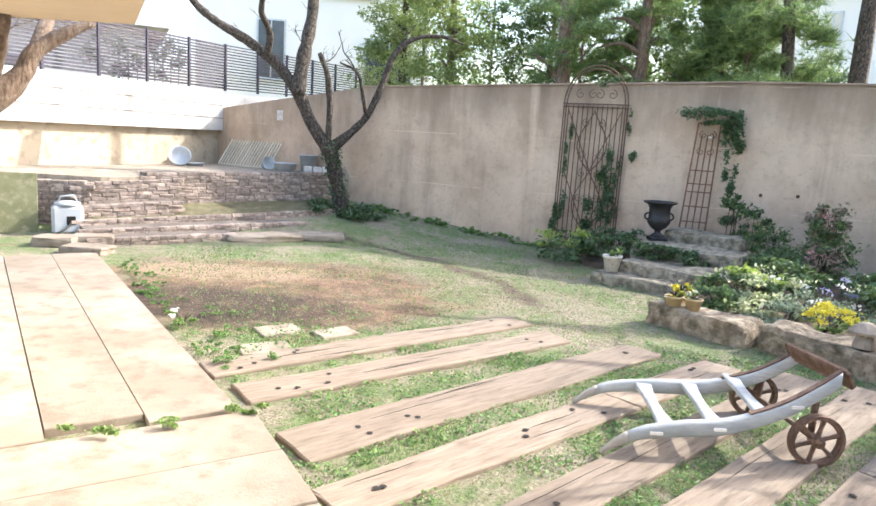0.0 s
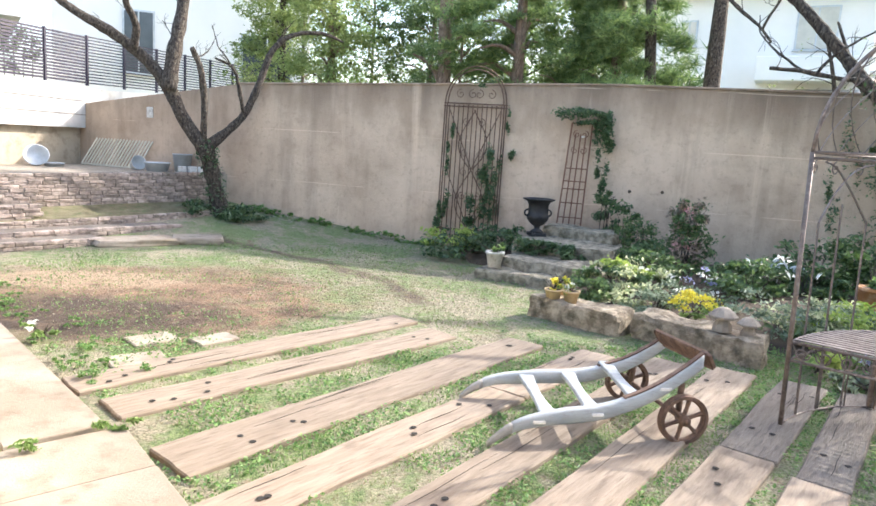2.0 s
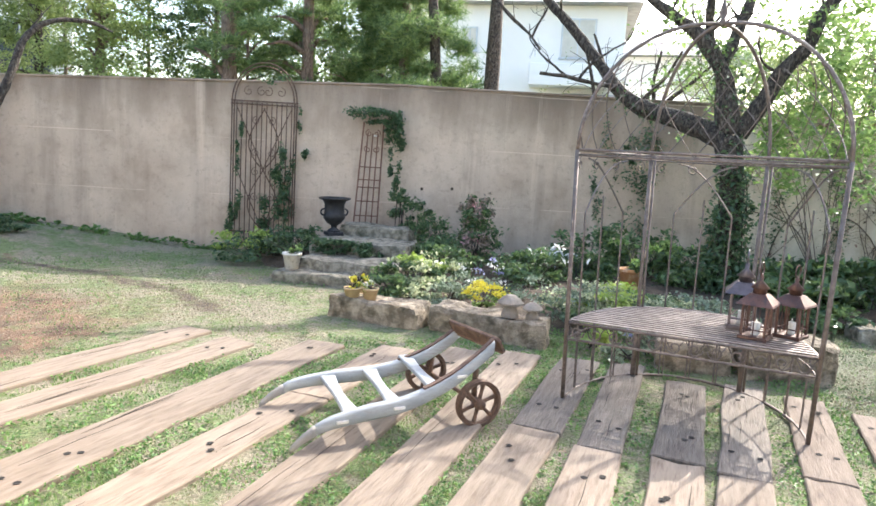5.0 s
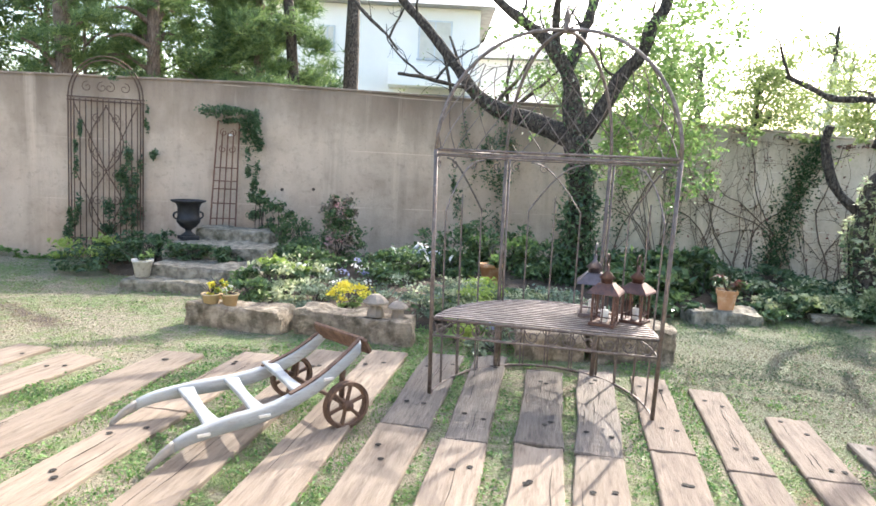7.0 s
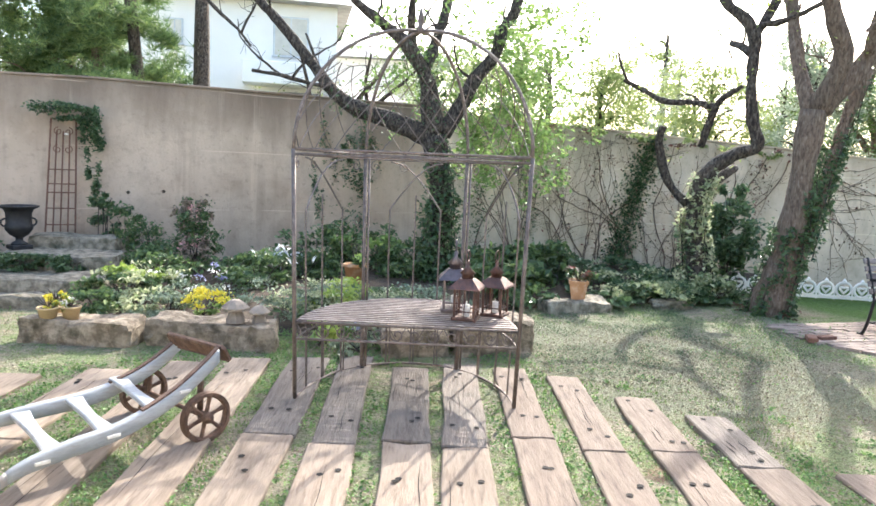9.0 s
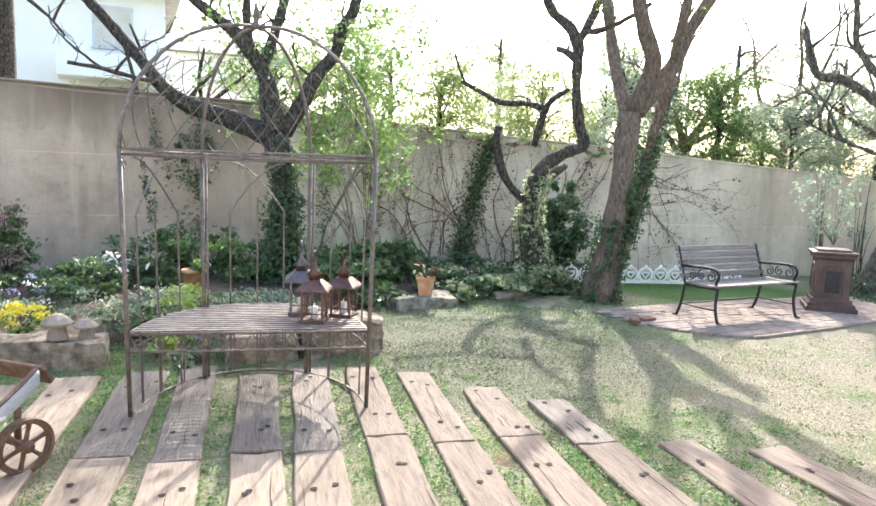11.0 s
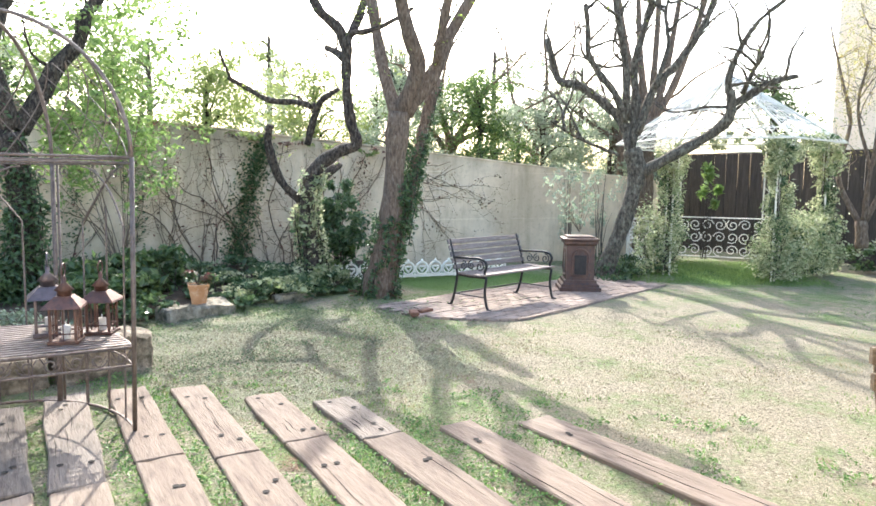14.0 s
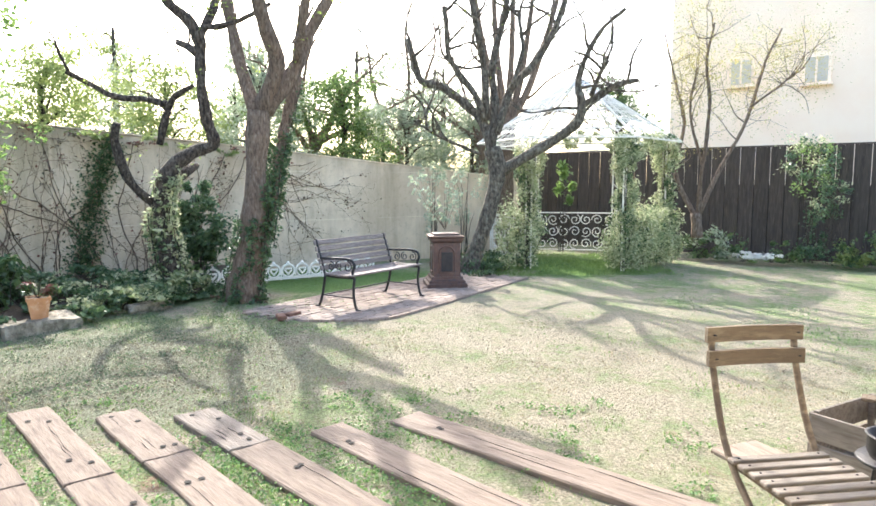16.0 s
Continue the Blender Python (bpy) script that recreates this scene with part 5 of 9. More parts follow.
# ---- white wire edging ----
ed = thing("lawn_edging", "white scrolled cast-iron lawn edging along the bed", "edging")
p0, p1 = Vector((10.2, 3.35, 0.02)), Vector((11.85, 0.72, 0.02))
u = (p1 - p0).normalized()
NE = 13
for k in range(NE):
    c = p0 + (p1 - p0) * ((k + 0.5) / NE)
    r = (p1 - p0).length / NE / 2
    part("hoop", tube(bmesh.new(), [c + u * (r * 0.86 * math.cos(t)) + Vector((0, 0, 0.15 + r * 0.86 * math.sin(t))) for t in np.linspace(0, 2 * math.pi, 19)], 0.019, 6, cap=False), WHITE_IRON, ed, smooth=True)
    part("heart", tube(bmesh.new(), [c + u * (0.06 * math.sin(t) ** 3) + Vector((0, 0, 0.15 + 0.045 * math.cos(t) - 0.02 * math.cos(2 * t))) for t in np.linspace(0, 2 * math.pi, 15)], 0.017, 5, cap=False), WHITE_IRON, ed, smooth=True)
    part("crest", lathe([(0.02, 0), (0.028, 0.02), (0.004, 0.05)], 8, at=c + Vector((0, 0, 0.15 + r * 0.9))), WHITE_IRON, ed)
    part("link", tube(bmesh.new(), [c + u * r + Vector((0, 0, 0.0)), c + u * r + Vector((0, 0, 0.19))], 0.012, 5), WHITE_IRON, ed)
ang = math.atan2(u.y, u.x)
part("bottom_rail", block((p1 - p0).length, 0.02, 0.05, 0.005, at=(p0 + p1) / 2 + Vector((0, 0, 0.01)), rot=Matrix.Rotation(ang, 4, "Z")), WHITE_IRON, ed)
ed2 = thing("bed_ornament", "small pale scrolled iron edging among flowers", "edging")
for k in range(3):
    c = Vector((5.42 + 0.17 * k, 7.55 - 0.11 * k, 0.36))
    part("hoop", tube(bmesh.new(), [c + Vector((0.83, -0.55, 0)) * (0.1 * math.cos(t)) + Vector((0, 0, (0.14 if k == 1 else 0.09) * math.sin(t))) for t in np.linspace(0, math.pi, 12)], 0.013, 5), ZINC, ed2, smooth=True)
    part("curl", tube(bmesh.new(), scroll(c + Vector((0, 0, 0.04)), 0.045, 1.2, 1.5, Vector((0.83, -0.55, 0))), 0.010, 5), ZINC, ed2)
    part("stake", tube(bmesh.new(), [c, c - Vector((0, 0, 0.35))], 0.008, 5), ZINC, ed2)


# ---- gazebo ----
def build_gazebo():
    gz = thing("gazebo", "white wire gazebo with a peaked roof overgrown with ivy", "gazebo")
    c = Vector((13.7, -3.2, 0))
    R, EZ, top = 1.68, 2.40, c + Vector((0, 0, 3.62))
    turn = radians(197)
    corner = [c + Vector((R * math.cos(turn + k * math.pi / 3), R * math.sin(turn + k * math.pi / 3), 0)) for k in range(6)]
    for k, p in enumerate(corner):
        q = corner[(k + 1) % 6]
        u = (q - p).normalized()
        for s in (-0.05, 0.05):
            part("post", tube(bmesh.new(), [p + u * s, p + u * s + Vector((0, 0, EZ))], 0.016, 6), WHITE_IRON, gz)
        for j in range(9):
            z = 0.15 + j * 0.26
            part("post_rung", tube(bmesh.new(), [p - u * 0.05 + Vector((0, 0, z)), p + u * 0.05 + Vector((0, 0, z + 0.1))], 0.008, 4), WHITE_IRON, gz)
        pe_, qe = p + Vector((0, 0, EZ)), q + Vector((0, 0, EZ))
        for dz in (0, -0.14):
            part("eave_rail", tube(bmesh.new(), [c + (pe_ - c) * 1.0 + Vector((0, 0, dz)), qe + Vector((0, 0, dz))], 0.014, 6), WHITE_IRON, gz)
        out_p, out_q = c + (p - c) * 1.18 + Vector((0, 0, EZ - 0.05)), c + (q - c) * 1.18 + Vector((0, 0, EZ - 0.05))
        part("roof_hip", tube(bmesh.new(), [out_p, top], 0.024, 6), WHITE_IRON, gz)
        part("roof_edge", tube(bmesh.new(), [out_p, out_q], 0.017, 5), WHITE_IRON, gz)
        for j in range(1, 8):
            a = out_p + (out_q - out_p) * (j / 8)
            part("roof_wire", tube(bmesh.new(), [a, top + (a - top) * 0.03], 0.009, 4, cap=False), WHITE_IRON, gz)
        for j in range(1, 7):
            f = j / 7
            a, b = out_p + (top - out_p) * f, out_q + (top - out_q) * f
            part("roof_hoop", tube(bmesh.new(), [a, b], 0.010, 4, cap=False), WHITE_IRON, gz)
            for i in range(max(1, int(5 * (1 - f)))):
                m = a + (b - a) * ((i + 0.5) / max(1, int(5 * (1 - f))))
                part("roof_curl", tube(bmesh.new(), [m + u * (0.09 * math.cos(t)) + (top - m).normalized() * (0.09 * math.sin(t)) for t in np.linspace(0, 2 * math.pi, 9)], 0.008, 4, cap=False), WHITE_IRON, gz)
        for j in range(10):
            a = pe_ + (qe - pe_) * ((j + 0.5) / 10) + Vector((0, 0, -0.07))
            part("frieze_curl", tube(bmesh.new(), [a + u * (0.055 * math.cos(t)) + Vector((0, 0, 0.055 * math.sin(t))) for t in np.linspace(0, 2 * math.pi, 9)], 0.006, 4, cap=False), WHITE_IRON, gz)
        if k != 5:
            for z in (0.08, 0.9):
                part("panel_rail", tube(bmesh.new(), [p + Vector((0, 0, z)), q + Vector((0, 0, z))], 0.013, 5), WHITE_IRON, gz)
            for j in range(7):
                for z in (0.22, 0.49, 0.75):
                    a = p + (q - p) * ((j + 0.5) / 7) + Vector((0, 0, z))
                    part("panel_scroll", tube(bmesh.new(), scroll(a, 0.125, 1.4, j + z * 7, u, 14, 1 if j % 2 else -1), 0.011, 5), WHITE_IRON, gz)
    part("finial", lathe([(0.03, 0), (0.05, 0.05), (0.02, 0.1), (0.035, 0.14), (0.002, 0.25)], 10, at=top), WHITE_IRON, gz)
    return corner


GAZ = build_gazebo()

# ---- dark board fence ----
F0, F1 = Vector((19.5, -1.7, 0)), Vector((9.6, -12.0, 0))
fu = (F1 - F0).normalized()
fang = math.atan2(fu.y, fu.x)
fence = tagged(new("fence"), "dark-stained vertical board fence with narrow gaps", "fence", kind="structure")
n_b = int((F1 - F0).length / 0.30)
bm = block(0.286, 0.03, 2.3, 0.004)
me = bpy.data.meshes.new("board")
bm.to_mesh(me)
bm.free()
me.materials.append(FENCE_WOOD)
for k in range(n_b):
    ob = new("board", me)
    ob.parent = fence
    ob.matrix_world = Matrix.Translation(F0 + fu * (0.30 * (k + 0.5))) @ Matrix.Rotation(fang, 4, "Z")
for z, h in ((0.0, 1.52), ):
    part("backing", block((F1 - F0).length, 0.02, h, 0, at=(F0 + F1) / 2 + Vector((-fu.y, fu.x, 0)) * 0.035, rot=Matrix.Rotation(fang, 4, "Z")), FENCE_WOOD, fence)
part("cap_rail", block((F1 - F0).length, 0.05, 0.03, 0.004, at=(F0 + F1) / 2 + Vector((0, 0, 2.302)), rot=Matrix.Rotation(fang, 4, "Z")), FENCE_WOOD, fence)


# ---- folding chair, crate, pan ----
def build_chair():
    ch = thing("folding_chair", "weathered wooden folding bistro chair on the lawn", "chair", pose(2.53, -1.55, 0.0, 0, 0, 7))
    # local x runs from the seat's front (towards the eye) to the back, y across
    for s in (-1, 1):
        line = smoothed([(0.50, s * 0.197, 0.965), (0.44, s * 0.197, 0.72), (0.31, s * 0.20, 0.45), (0.02, s * 0.20, 0.2), (-0.16, s * 0.20, 0.0)], 4)
        part("back_post", tube(bmesh.new(), [p[:3] for p in line], 0.0145, 8), CHAIR_WOOD, ch, smooth=True)
        part("leg", tube(bmesh.new(), [(-0.10, s * 0.175, 0.43), (0.12, s * 0.175, 0.2), (0.32, s * 0.175, 0.0)], 0.014, 8), CHAIR_WOOD, ch, smooth=True)
    for z, x in ((0.93, 0.475), (0.83, 0.455)):
        bm = bmesh.new()
        rings = []
        for k in range(9):
            y = -0.227 + 0.454 * k / 8
            bow = 0.02 * (1 - (2 * k / 8 - 1) ** 2)
            rings.append([bm.verts.new((x + bow + dx, y, z + dz)) for dx, dz in ((-0.012, -0.033), (0.012, -0.033), (0.012, 0.033), (-0.012, 0.033))])
        for q, r in zip(rings, rings[1:]):
            for k in range(4):
                bm.faces.new((q[k], q[(k + 1) % 4], r[(k + 1) % 4], r[k]))
        bm.faces.new(rings[0][::-1])
        bm.faces.new(rings[-1])
        part("back_slat", bm, CHAIR_WOOD, ch)
        for s in (-1, 1):
            part("bolt", lathe([(0.008, 0), (0.006, 0.004)], 8, at=(x - 0.02, s * 0.197, z)), DARK, ch)
    for k in range(7):
        sl = part("seat_slat", block(0.046, 0.44, 0.018, 0.004, at=(0.27 - 0.072 * k, 0, 0.44)), SEAT_WOOD, ch, "greyed wooden seat slat")
        for s in (-1, 1):
            part("screw", lathe([(0.006, 0), (0.004, 0.003)], 6, at=(0.27 - 0.072 * k, s * 0.18, 0.4585)), DARK, sl)
    for s in (-1, 1):
        part("seat_rail", block(0.46, 0.022, 0.03, 0.003, at=(0.07, s * 0.18, 0.409)), CHAIR_WOOD, ch)


build_chair()
cr = thing("wooden_crate", "grey weathered open wooden crate on the lawn", "crate", pose(3.62, -2.58, 0.0, 0, 0, -61))
for s in (-1, 1):
    for k in range(2):
        part("side_board", block(0.62, 0.018, 0.145, 0.003, at=(0, s * 0.26, 0.01 + 0.17 * k)), SEAT_WOOD, cr)
        part("end_board", block(0.018, 0.50, 0.145, 0.003, at=(s * 0.31, 0, 0.012 + 0.17 * k)), SEAT_WOOD, cr)
for s in (-1, 1):
    for q in (-1, 1):
        part("corner_batten", block(0.03, 0.03, 0.34, 0.002, at=(s * 0.285, q * 0.235, 0.0)), SEAT_WOOD, cr)
part("bottom", block(0.6, 0.5, 0.015, 0.002, at=(0, 0, 0.01)), SEAT_WOOD, cr)
part("loose_lid", block(0.1, 0.42, 0.02, 0.003, at=(0.2, 0.02, 0.345), rot=Matrix.Rotation(radians(25), 4, "Z")), CHAIR_WOOD, cr)
tb = thing("small_stand", "low dark stand under the black pan", "stand", pose(3.02, -2.20, 0))
part("top", lathe([(0.17, 0.32), (0.18, 0.33), (0.17, 0.34)], 20), IRON, tb, smooth=True)
for k in range(3):
    a = k * 2.1
    part("leg", tube(bmesh.new(), [(0.14 * math.cos(a), 0.14 * math.sin(a), 0.32), (0.2 * math.cos(a), 0.2 * math.sin(a), 0)], 0.012, 6), IRON, tb)
pan = thing("black_pan", "black enamel pan with a ring handle", "pan", pose(3.02, -2.20, 0.341))
part("body", lathe([(0.12, 0), (0.135, 0.03), (0.135, 0.10), (0.145, 0.105), (0.125, 0.108), (0.12, 0.02), (0.01, 0.015)], 22), IRON, pan, smooth=True)
part("handle", tube(bmesh.new(), [(-0.142 - 0.03 * math.sin(t), 0.03 * math.cos(t), 0.075) for t in np.linspace(0, math.pi, 9)], 0.006, 6), IRON, pan, smooth=True)


# ---- left terrace: bricks, steps, clutter ----
BRICKS = {}


def brick_mesh(k):
    if k not in BRICKS:
        rng = np.random.default_rng(k)
        size = 0.15 + 0.09 * rng.random()
        bm = block(size, 0.10, 0.049 + 0.007 * rng.random(), 0.007)
        for v in bm.verts:
            v.co += Vector(rng.normal(size=3)) * 0.004
        me = bpy.data.meshes.new("brick")
        bm.to_mesh(me)
        bm.free()
        me.materials.append(BRICK)
        BRICKS[k] = (me, size)
    return BRICKS[k]


def brick_wall(name, a, b, z0a, z0b, courses, label, deep=0.35, step=0.057):
    a, b = Vector((*a, 0)), Vector((*b, 0))
    u = (b - a).normalized()
    n = Vector((u.y, -u.x, 0))
    L = (b - a).length
    ang = math.atan2(u.y, u.x)
    h = courses * step
    core = bmesh.new()
    vs = [core.verts.new(p + Vector((0, 0, z))) for p, z in ((a - n * 0.012, z0a - 0.15), (b - n * 0.012, z0b - 0.15), (b - n * deep, z0b - 0.15), (a - n * deep, z0a - 0.15), (a - n * 0.012, z0a + h - 0.012), (b - n * 0.012, z0b + h - 0.012), (b - n * deep, z0b + h - 0.012), (a - n * deep, z0a + h - 0.012))]
    for f in ((3, 2, 1, 0), (4, 5, 6, 7), (0, 1, 5, 4), (1, 2, 6, 5), (2, 3, 7, 6), (3, 0, 4, 7)):
        core.faces.new([vs[i] for i in f])
    w = part(name, core, MORTAR)
    tagged(w, label, "brick wall", kind="structure")
    rng = np.random.default_rng(int(abs(a.x * 100)))
    for c in range(courses):
        s = -0.1 if c % 2 else 0.0
        while s < L - 0.05:
            me, size = brick_mesh(int(rng.integers(0, 14)))
            t = (s + size / 2) / L
            ob = new("brick", me)
            ob.parent = w
            z = (z0a + (z0b - z0a) * t) + c * step
            ob.matrix_world = Matrix.Translation(a + u * (s + size / 2) - n * (0.042 + 0.014 * rng.random()) + Vector((0, 0, z))) @ Matrix.Rotation(ang + rng.normal() * 0.015, 4, "Z")
            s += size + 0.009
    return w


brick_wall("wall_terrace", (-4.5, 10.7), (-1.75, 13.0), 0.36, 0.42, 9, "old grey-brown brick retaining wall of the terrace")
brick_wall("step_lower", (-4.4, 8.83), (-2.9, 10.0), -0.02, -0.01, 2, "lowest worn brick step beside the lawn", 0.6)
brick_wall("step_middle", (-4.68, 9.18), (-2.2, 11.08), 0.04, 0.08, 2, "middle worn brick step with grass on it", 0.6)
brick_wall("step_upper", (-4.96, 9.53), (-1.75, 12.03), 0.11, 0.21, 2, "upper brick step with mossy grass ledge", 0.6)
brick_wall("step_block", (-5.2, 9.95), (-4.05, 10.78), 0.20, 0.28, 9, "stacked brick block beside the terrace wall", 0.9)
brick_wall("step_block", (-5.0, 9.70), (-3.95, 10.46), 0.18, 0.25, 4, "low stacked brick block beside the terrace wall", 0.6)
brick_wall("wall_tank", (-7.2, 9.5), (-5.12, 9.98), 0.0, 0.0, 13, "brick wall behind the grey box", 0.3)
for i, (x, y, sx, sy, a, sd) in enumerate(((-2.55, 10.2, 1.1, 0.5, 30, 3.1), (-1.75, 10.6, 0.7, 0.5, 10, 8.1), (-4.25, 8.35, 0.55, 0.35, -5, 5.5), (-4.85, 8.75, 0.5, 0.4, 10, 6.5), (-4.5, 9.0, 0.5, 0.3, 20, 6.9))):
    ob = part("flat_stone", rock(sx, sy, 0.11 + 0.03 * (i > 2), sd, 0.12, 4), PATIO)
    ob.matrix_world = pose(x, y, -0.02, 0, 0, a)
    tagged(ob, "flat pale stone by the brick steps", "stone", "stones by the steps")
arrays("ledge", [(-4.95, 9.62, 0.222), (-1.75, 12.1, 0.325), (-1.72, 12.98, 0.43), (-4.5, 10.75, 0.375)], [(0, 1, 2, 3)], LEDGE_SOIL)
tagged(bpy.data.objects["ledge"], "mossy grass ledge below the brick wall", "ledge", kind="structure")

ob = part("leaning_board", block(0.62, 0.03, 0.84, 0.006), BOARD_GREEN)
ob.matrix_world = pose(-5.78, 9.34, 0.01, -4, 0, 32)
tagged(ob, "mossy green-brown board leaning beside the patio", "board")
tk = thing("grey_box", "grey plastic hose box with a dark opening", "box", pose(-5.16, 9.6, 0.02, 0, 0, 30))
part("body", block(0.40, 0.3, 0.40, 0.04), PLASTIC_GREY, tk)
part("lid", lathe([(0.17, 0.40), (0.16, 0.44), (0.08, 0.46)], 14), PLASTIC_GREY, tk, smooth=True)
part("opening", block(0.12, 0.02, 0.13, 0.01, at=(0.04, -0.147, 0.13)), DARK, tk, "dark square opening")
part("carrying_handle", tube(bmesh.new(), [(-0.12, 0, 0.44), (-0.08, 0, 0.52), (0.08, 0, 0.54), (0.12, 0, 0.46)], 0.015, 6), PLASTIC_GREY, tk, smooth=True)
part("hose", tube(bmesh.new(), [p[:3] for p in smoothed([(0.04, -0.16, 0.17), (-0.05, -0.25, 0.08), (-0.2, -0.3, 0.03), (-0.3, -0.25, 0.03)], 4)], 0.013, 6), IRON, tk, smooth=True)


def basin(x, y, z, r, h, tilt, label, turn=0):
    ob = part("zinc_tub", lathe([(r * 0.8, 0), (r, h), (r * 1.05, h), (r * 1.05, h + 0.015), (r * 0.97, h + 0.01), (r * 0.78, 0.02), (r * 0.01, 0.018)], 20), ZINC, smooth=True)
    ob.matrix_world = pose(x, y, z, tilt, 0, turn)
    return tagged(ob, label, "tub", "tubs on the terrace")


basin(-5.0, 13.42, 0.995, 0.2, 0.12, 60, "grey metal basin tipped on its rim on the terrace", 20)
basin(-4.72, 13.45, 0.855, 0.17, 0.06, 0, "shallow grey metal dish on the terrace")
basin(-3.3, 13.3, 0.98, 0.125, 0.17, 75, "zinc bucket lying on its side", 35)
basin(-2.9, 13.2, 0.88, 0.22, 0.15, 0, "wide zinc tub on the terrace")
basin(-2.48, 13.3, 0.89, 0.17, 0.31, 0, "tall zinc tub on the terrace")
for i in range(3):
    ob = part("paving_block", block(0.14, 0.12, 0.13, 0.012), WHITE_POT)
    ob.matrix_world = pose(-2.42 + 0.17 * i, 12.95 + 0.04 * i, 0.88, 0, 0, 20 + 9 * i)
    tagged(ob, "small pale concrete block on the terrace edge", "block", "blocks on the terrace")
rk = thing("slatted_rack", "pale green slatted rack leaning on the concrete wall", "rack", Matrix.Translation((-4.0, 14.22, 0.87)) @ Matrix.Rotation(radians(-33), 4, "Z") @ Matrix.Rotation(radians(-32), 4, "X"))
for z in (0.0, 0.83):
    part("rail", block(1.55, 0.03, 0.035, 0.004, at=(0, 0, z)), CREAM_PAINT, rk)
for k in range(19):
    part("slat", block(0.026, 0.018, 0.83, 0.003, at=(-0.74 + k * 0.082, -0.02, 0.02), rot=Matrix.Rotation(radians(6), 4, "Y")), CREAM_PAINT, rk)
ob = part("wall_plate", block(0.16, 0.012, 0.2, 0.003), WHITE_POT)
ob.matrix_world = pose(-3.22, 14.06, 1.85, 0, 0, -33)
tagged(ob, "small blank white plate on the concrete wall", "plate")

# slatted metal fence above the white wall
mf = tagged(new("fence"), "blue-grey slatted metal fence on the white wall", "fence", kind="structure")
for (ax, ay, az), (bx, by, bz) in (((-8.5, 6.3, 2.3), (-4.65, 15.1, 2.42)), ((-4.65, 15.1, 2.42), (-2.0, 21.0, 2.6))):
    d = Vector((bx - ax, by - ay, bz - az))
    n = int(d.length / 1.0)
    ang = math.atan2(d.y, d.x)
    first = ax < -8
    for k in range(n + 1):
        p = Vector((ax, ay, az)) + d * (k / n)
        part("post", block(0.05, 0.05, 0.98, 0.004, at=p, rot=Matrix.Rotation(ang, 4, "Z")), METAL_FENCE, mf)
    for j in range(16 if first else 16):
        step = 0.058 if first else 0.06
        part("slat", block(d.length, 0.012, 0.04 if first else 0.026, 0, at=Vector((ax, ay, az)) + d * 0.5 + Vector((0, 0, 0.04 + j * step)), rot=Matrix.Rotation(ang, 4, "Z") @ Matrix.Rotation(-math.asin(d.z / d.length), 4, "Y")), METAL_FENCE, mf)

# ---- houses beyond the walls ----
def house(name, x, y, ang, w, d, h, mat, label, windows, roof=0.0, base=0.0, glass=None, frame_mat=None):
    ho = thing(name, label, "house", pose(x, y, base, 0, 0, ang))
    part("wall", block(w, d, h, 0.02), mat, ho)
    if roof:
        r = bmesh.new()
        v = [r.verts.new(p) for p in ((-w / 2 - 0.6, -d / 2 - 0.7, h), (w / 2 + 0.6, -d / 2 - 0.7, h), (w / 2 + 0.6, d / 2 + 0.7, h), (-w / 2 - 0.6, d / 2 + 0.7, h), (-w / 4, 0, h + roof), (w / 4, 0, h + roof))]
        for f in ((3, 2, 1, 0), (0, 1, 5, 4), (1, 2, 5), (2, 3, 4, 5), (3, 0, 4)):
            r.faces.new([v[i] for i in f])
        part("roof", r, ROOF_TILE, ho)
    for wx, wz, ww, wh in windows:
        wi = part("window", block(ww + 0.14, 0.08, wh + 0.14, 0.01, at=(wx, -d / 2 - 0.02, wz - 0.07)), frame_mat or ZINC, ho)
        part("pane", block(ww, 0.03, wh, 0.004, at=(wx, -d / 2 - 0.065, wz)), glass or GLASS_DARK, wi, "dark window glass")
        part("mullion", block(0.05, 0.04, wh, 0.004, at=(wx, -d / 2 - 0.075, wz)), frame_mat or ZINC, wi)
        part("sill", block(ww + 0.24, 0.16, 0.05, 0.005, at=(wx, -d / 2 - 0.09, wz - 0.1)), frame_mat or ZINC, wi)
    return ho


house("white_house", -5.4, 30.0, 10, 8.5, 8, 9.5, HOUSE_WHITE, "white modern house behind the slatted fence", ((-1.6, 3.6, 0.9, 2.0), (2.7, 3.0, 1.7, 2.2), (-2.6, 6.9, 1.3, 0.9), (1.0, 6.7, 2.2, 1.2)))
house("grey_house", -14.5, 24.0, 25, 8.0, 7, 4.6, HOUSE_WHITE, "low pale house behind the slatted fence", ((0, 2.2, 1.6, 1.2),), 1.4)
hz = house("hillside_house", 17.6, 29.0, -38, 11.0, 7, 8.3, HOUSE_WHITE, "white two-storey house with deep eaves beyond the garden wall", ((-3.9, 5.6, 1.2, 1.0), (-1.0, 6.4, 0.5, 0.9), (3.6, 6.2, 1.3, 1.5)), 1.4, glass=GLASS_PALE)
part("balcony", block(3.4, 1.1, 0.9, 0.03, at=(3.4, -4.0, 4.9)), HOUSE_WHITE, hz)
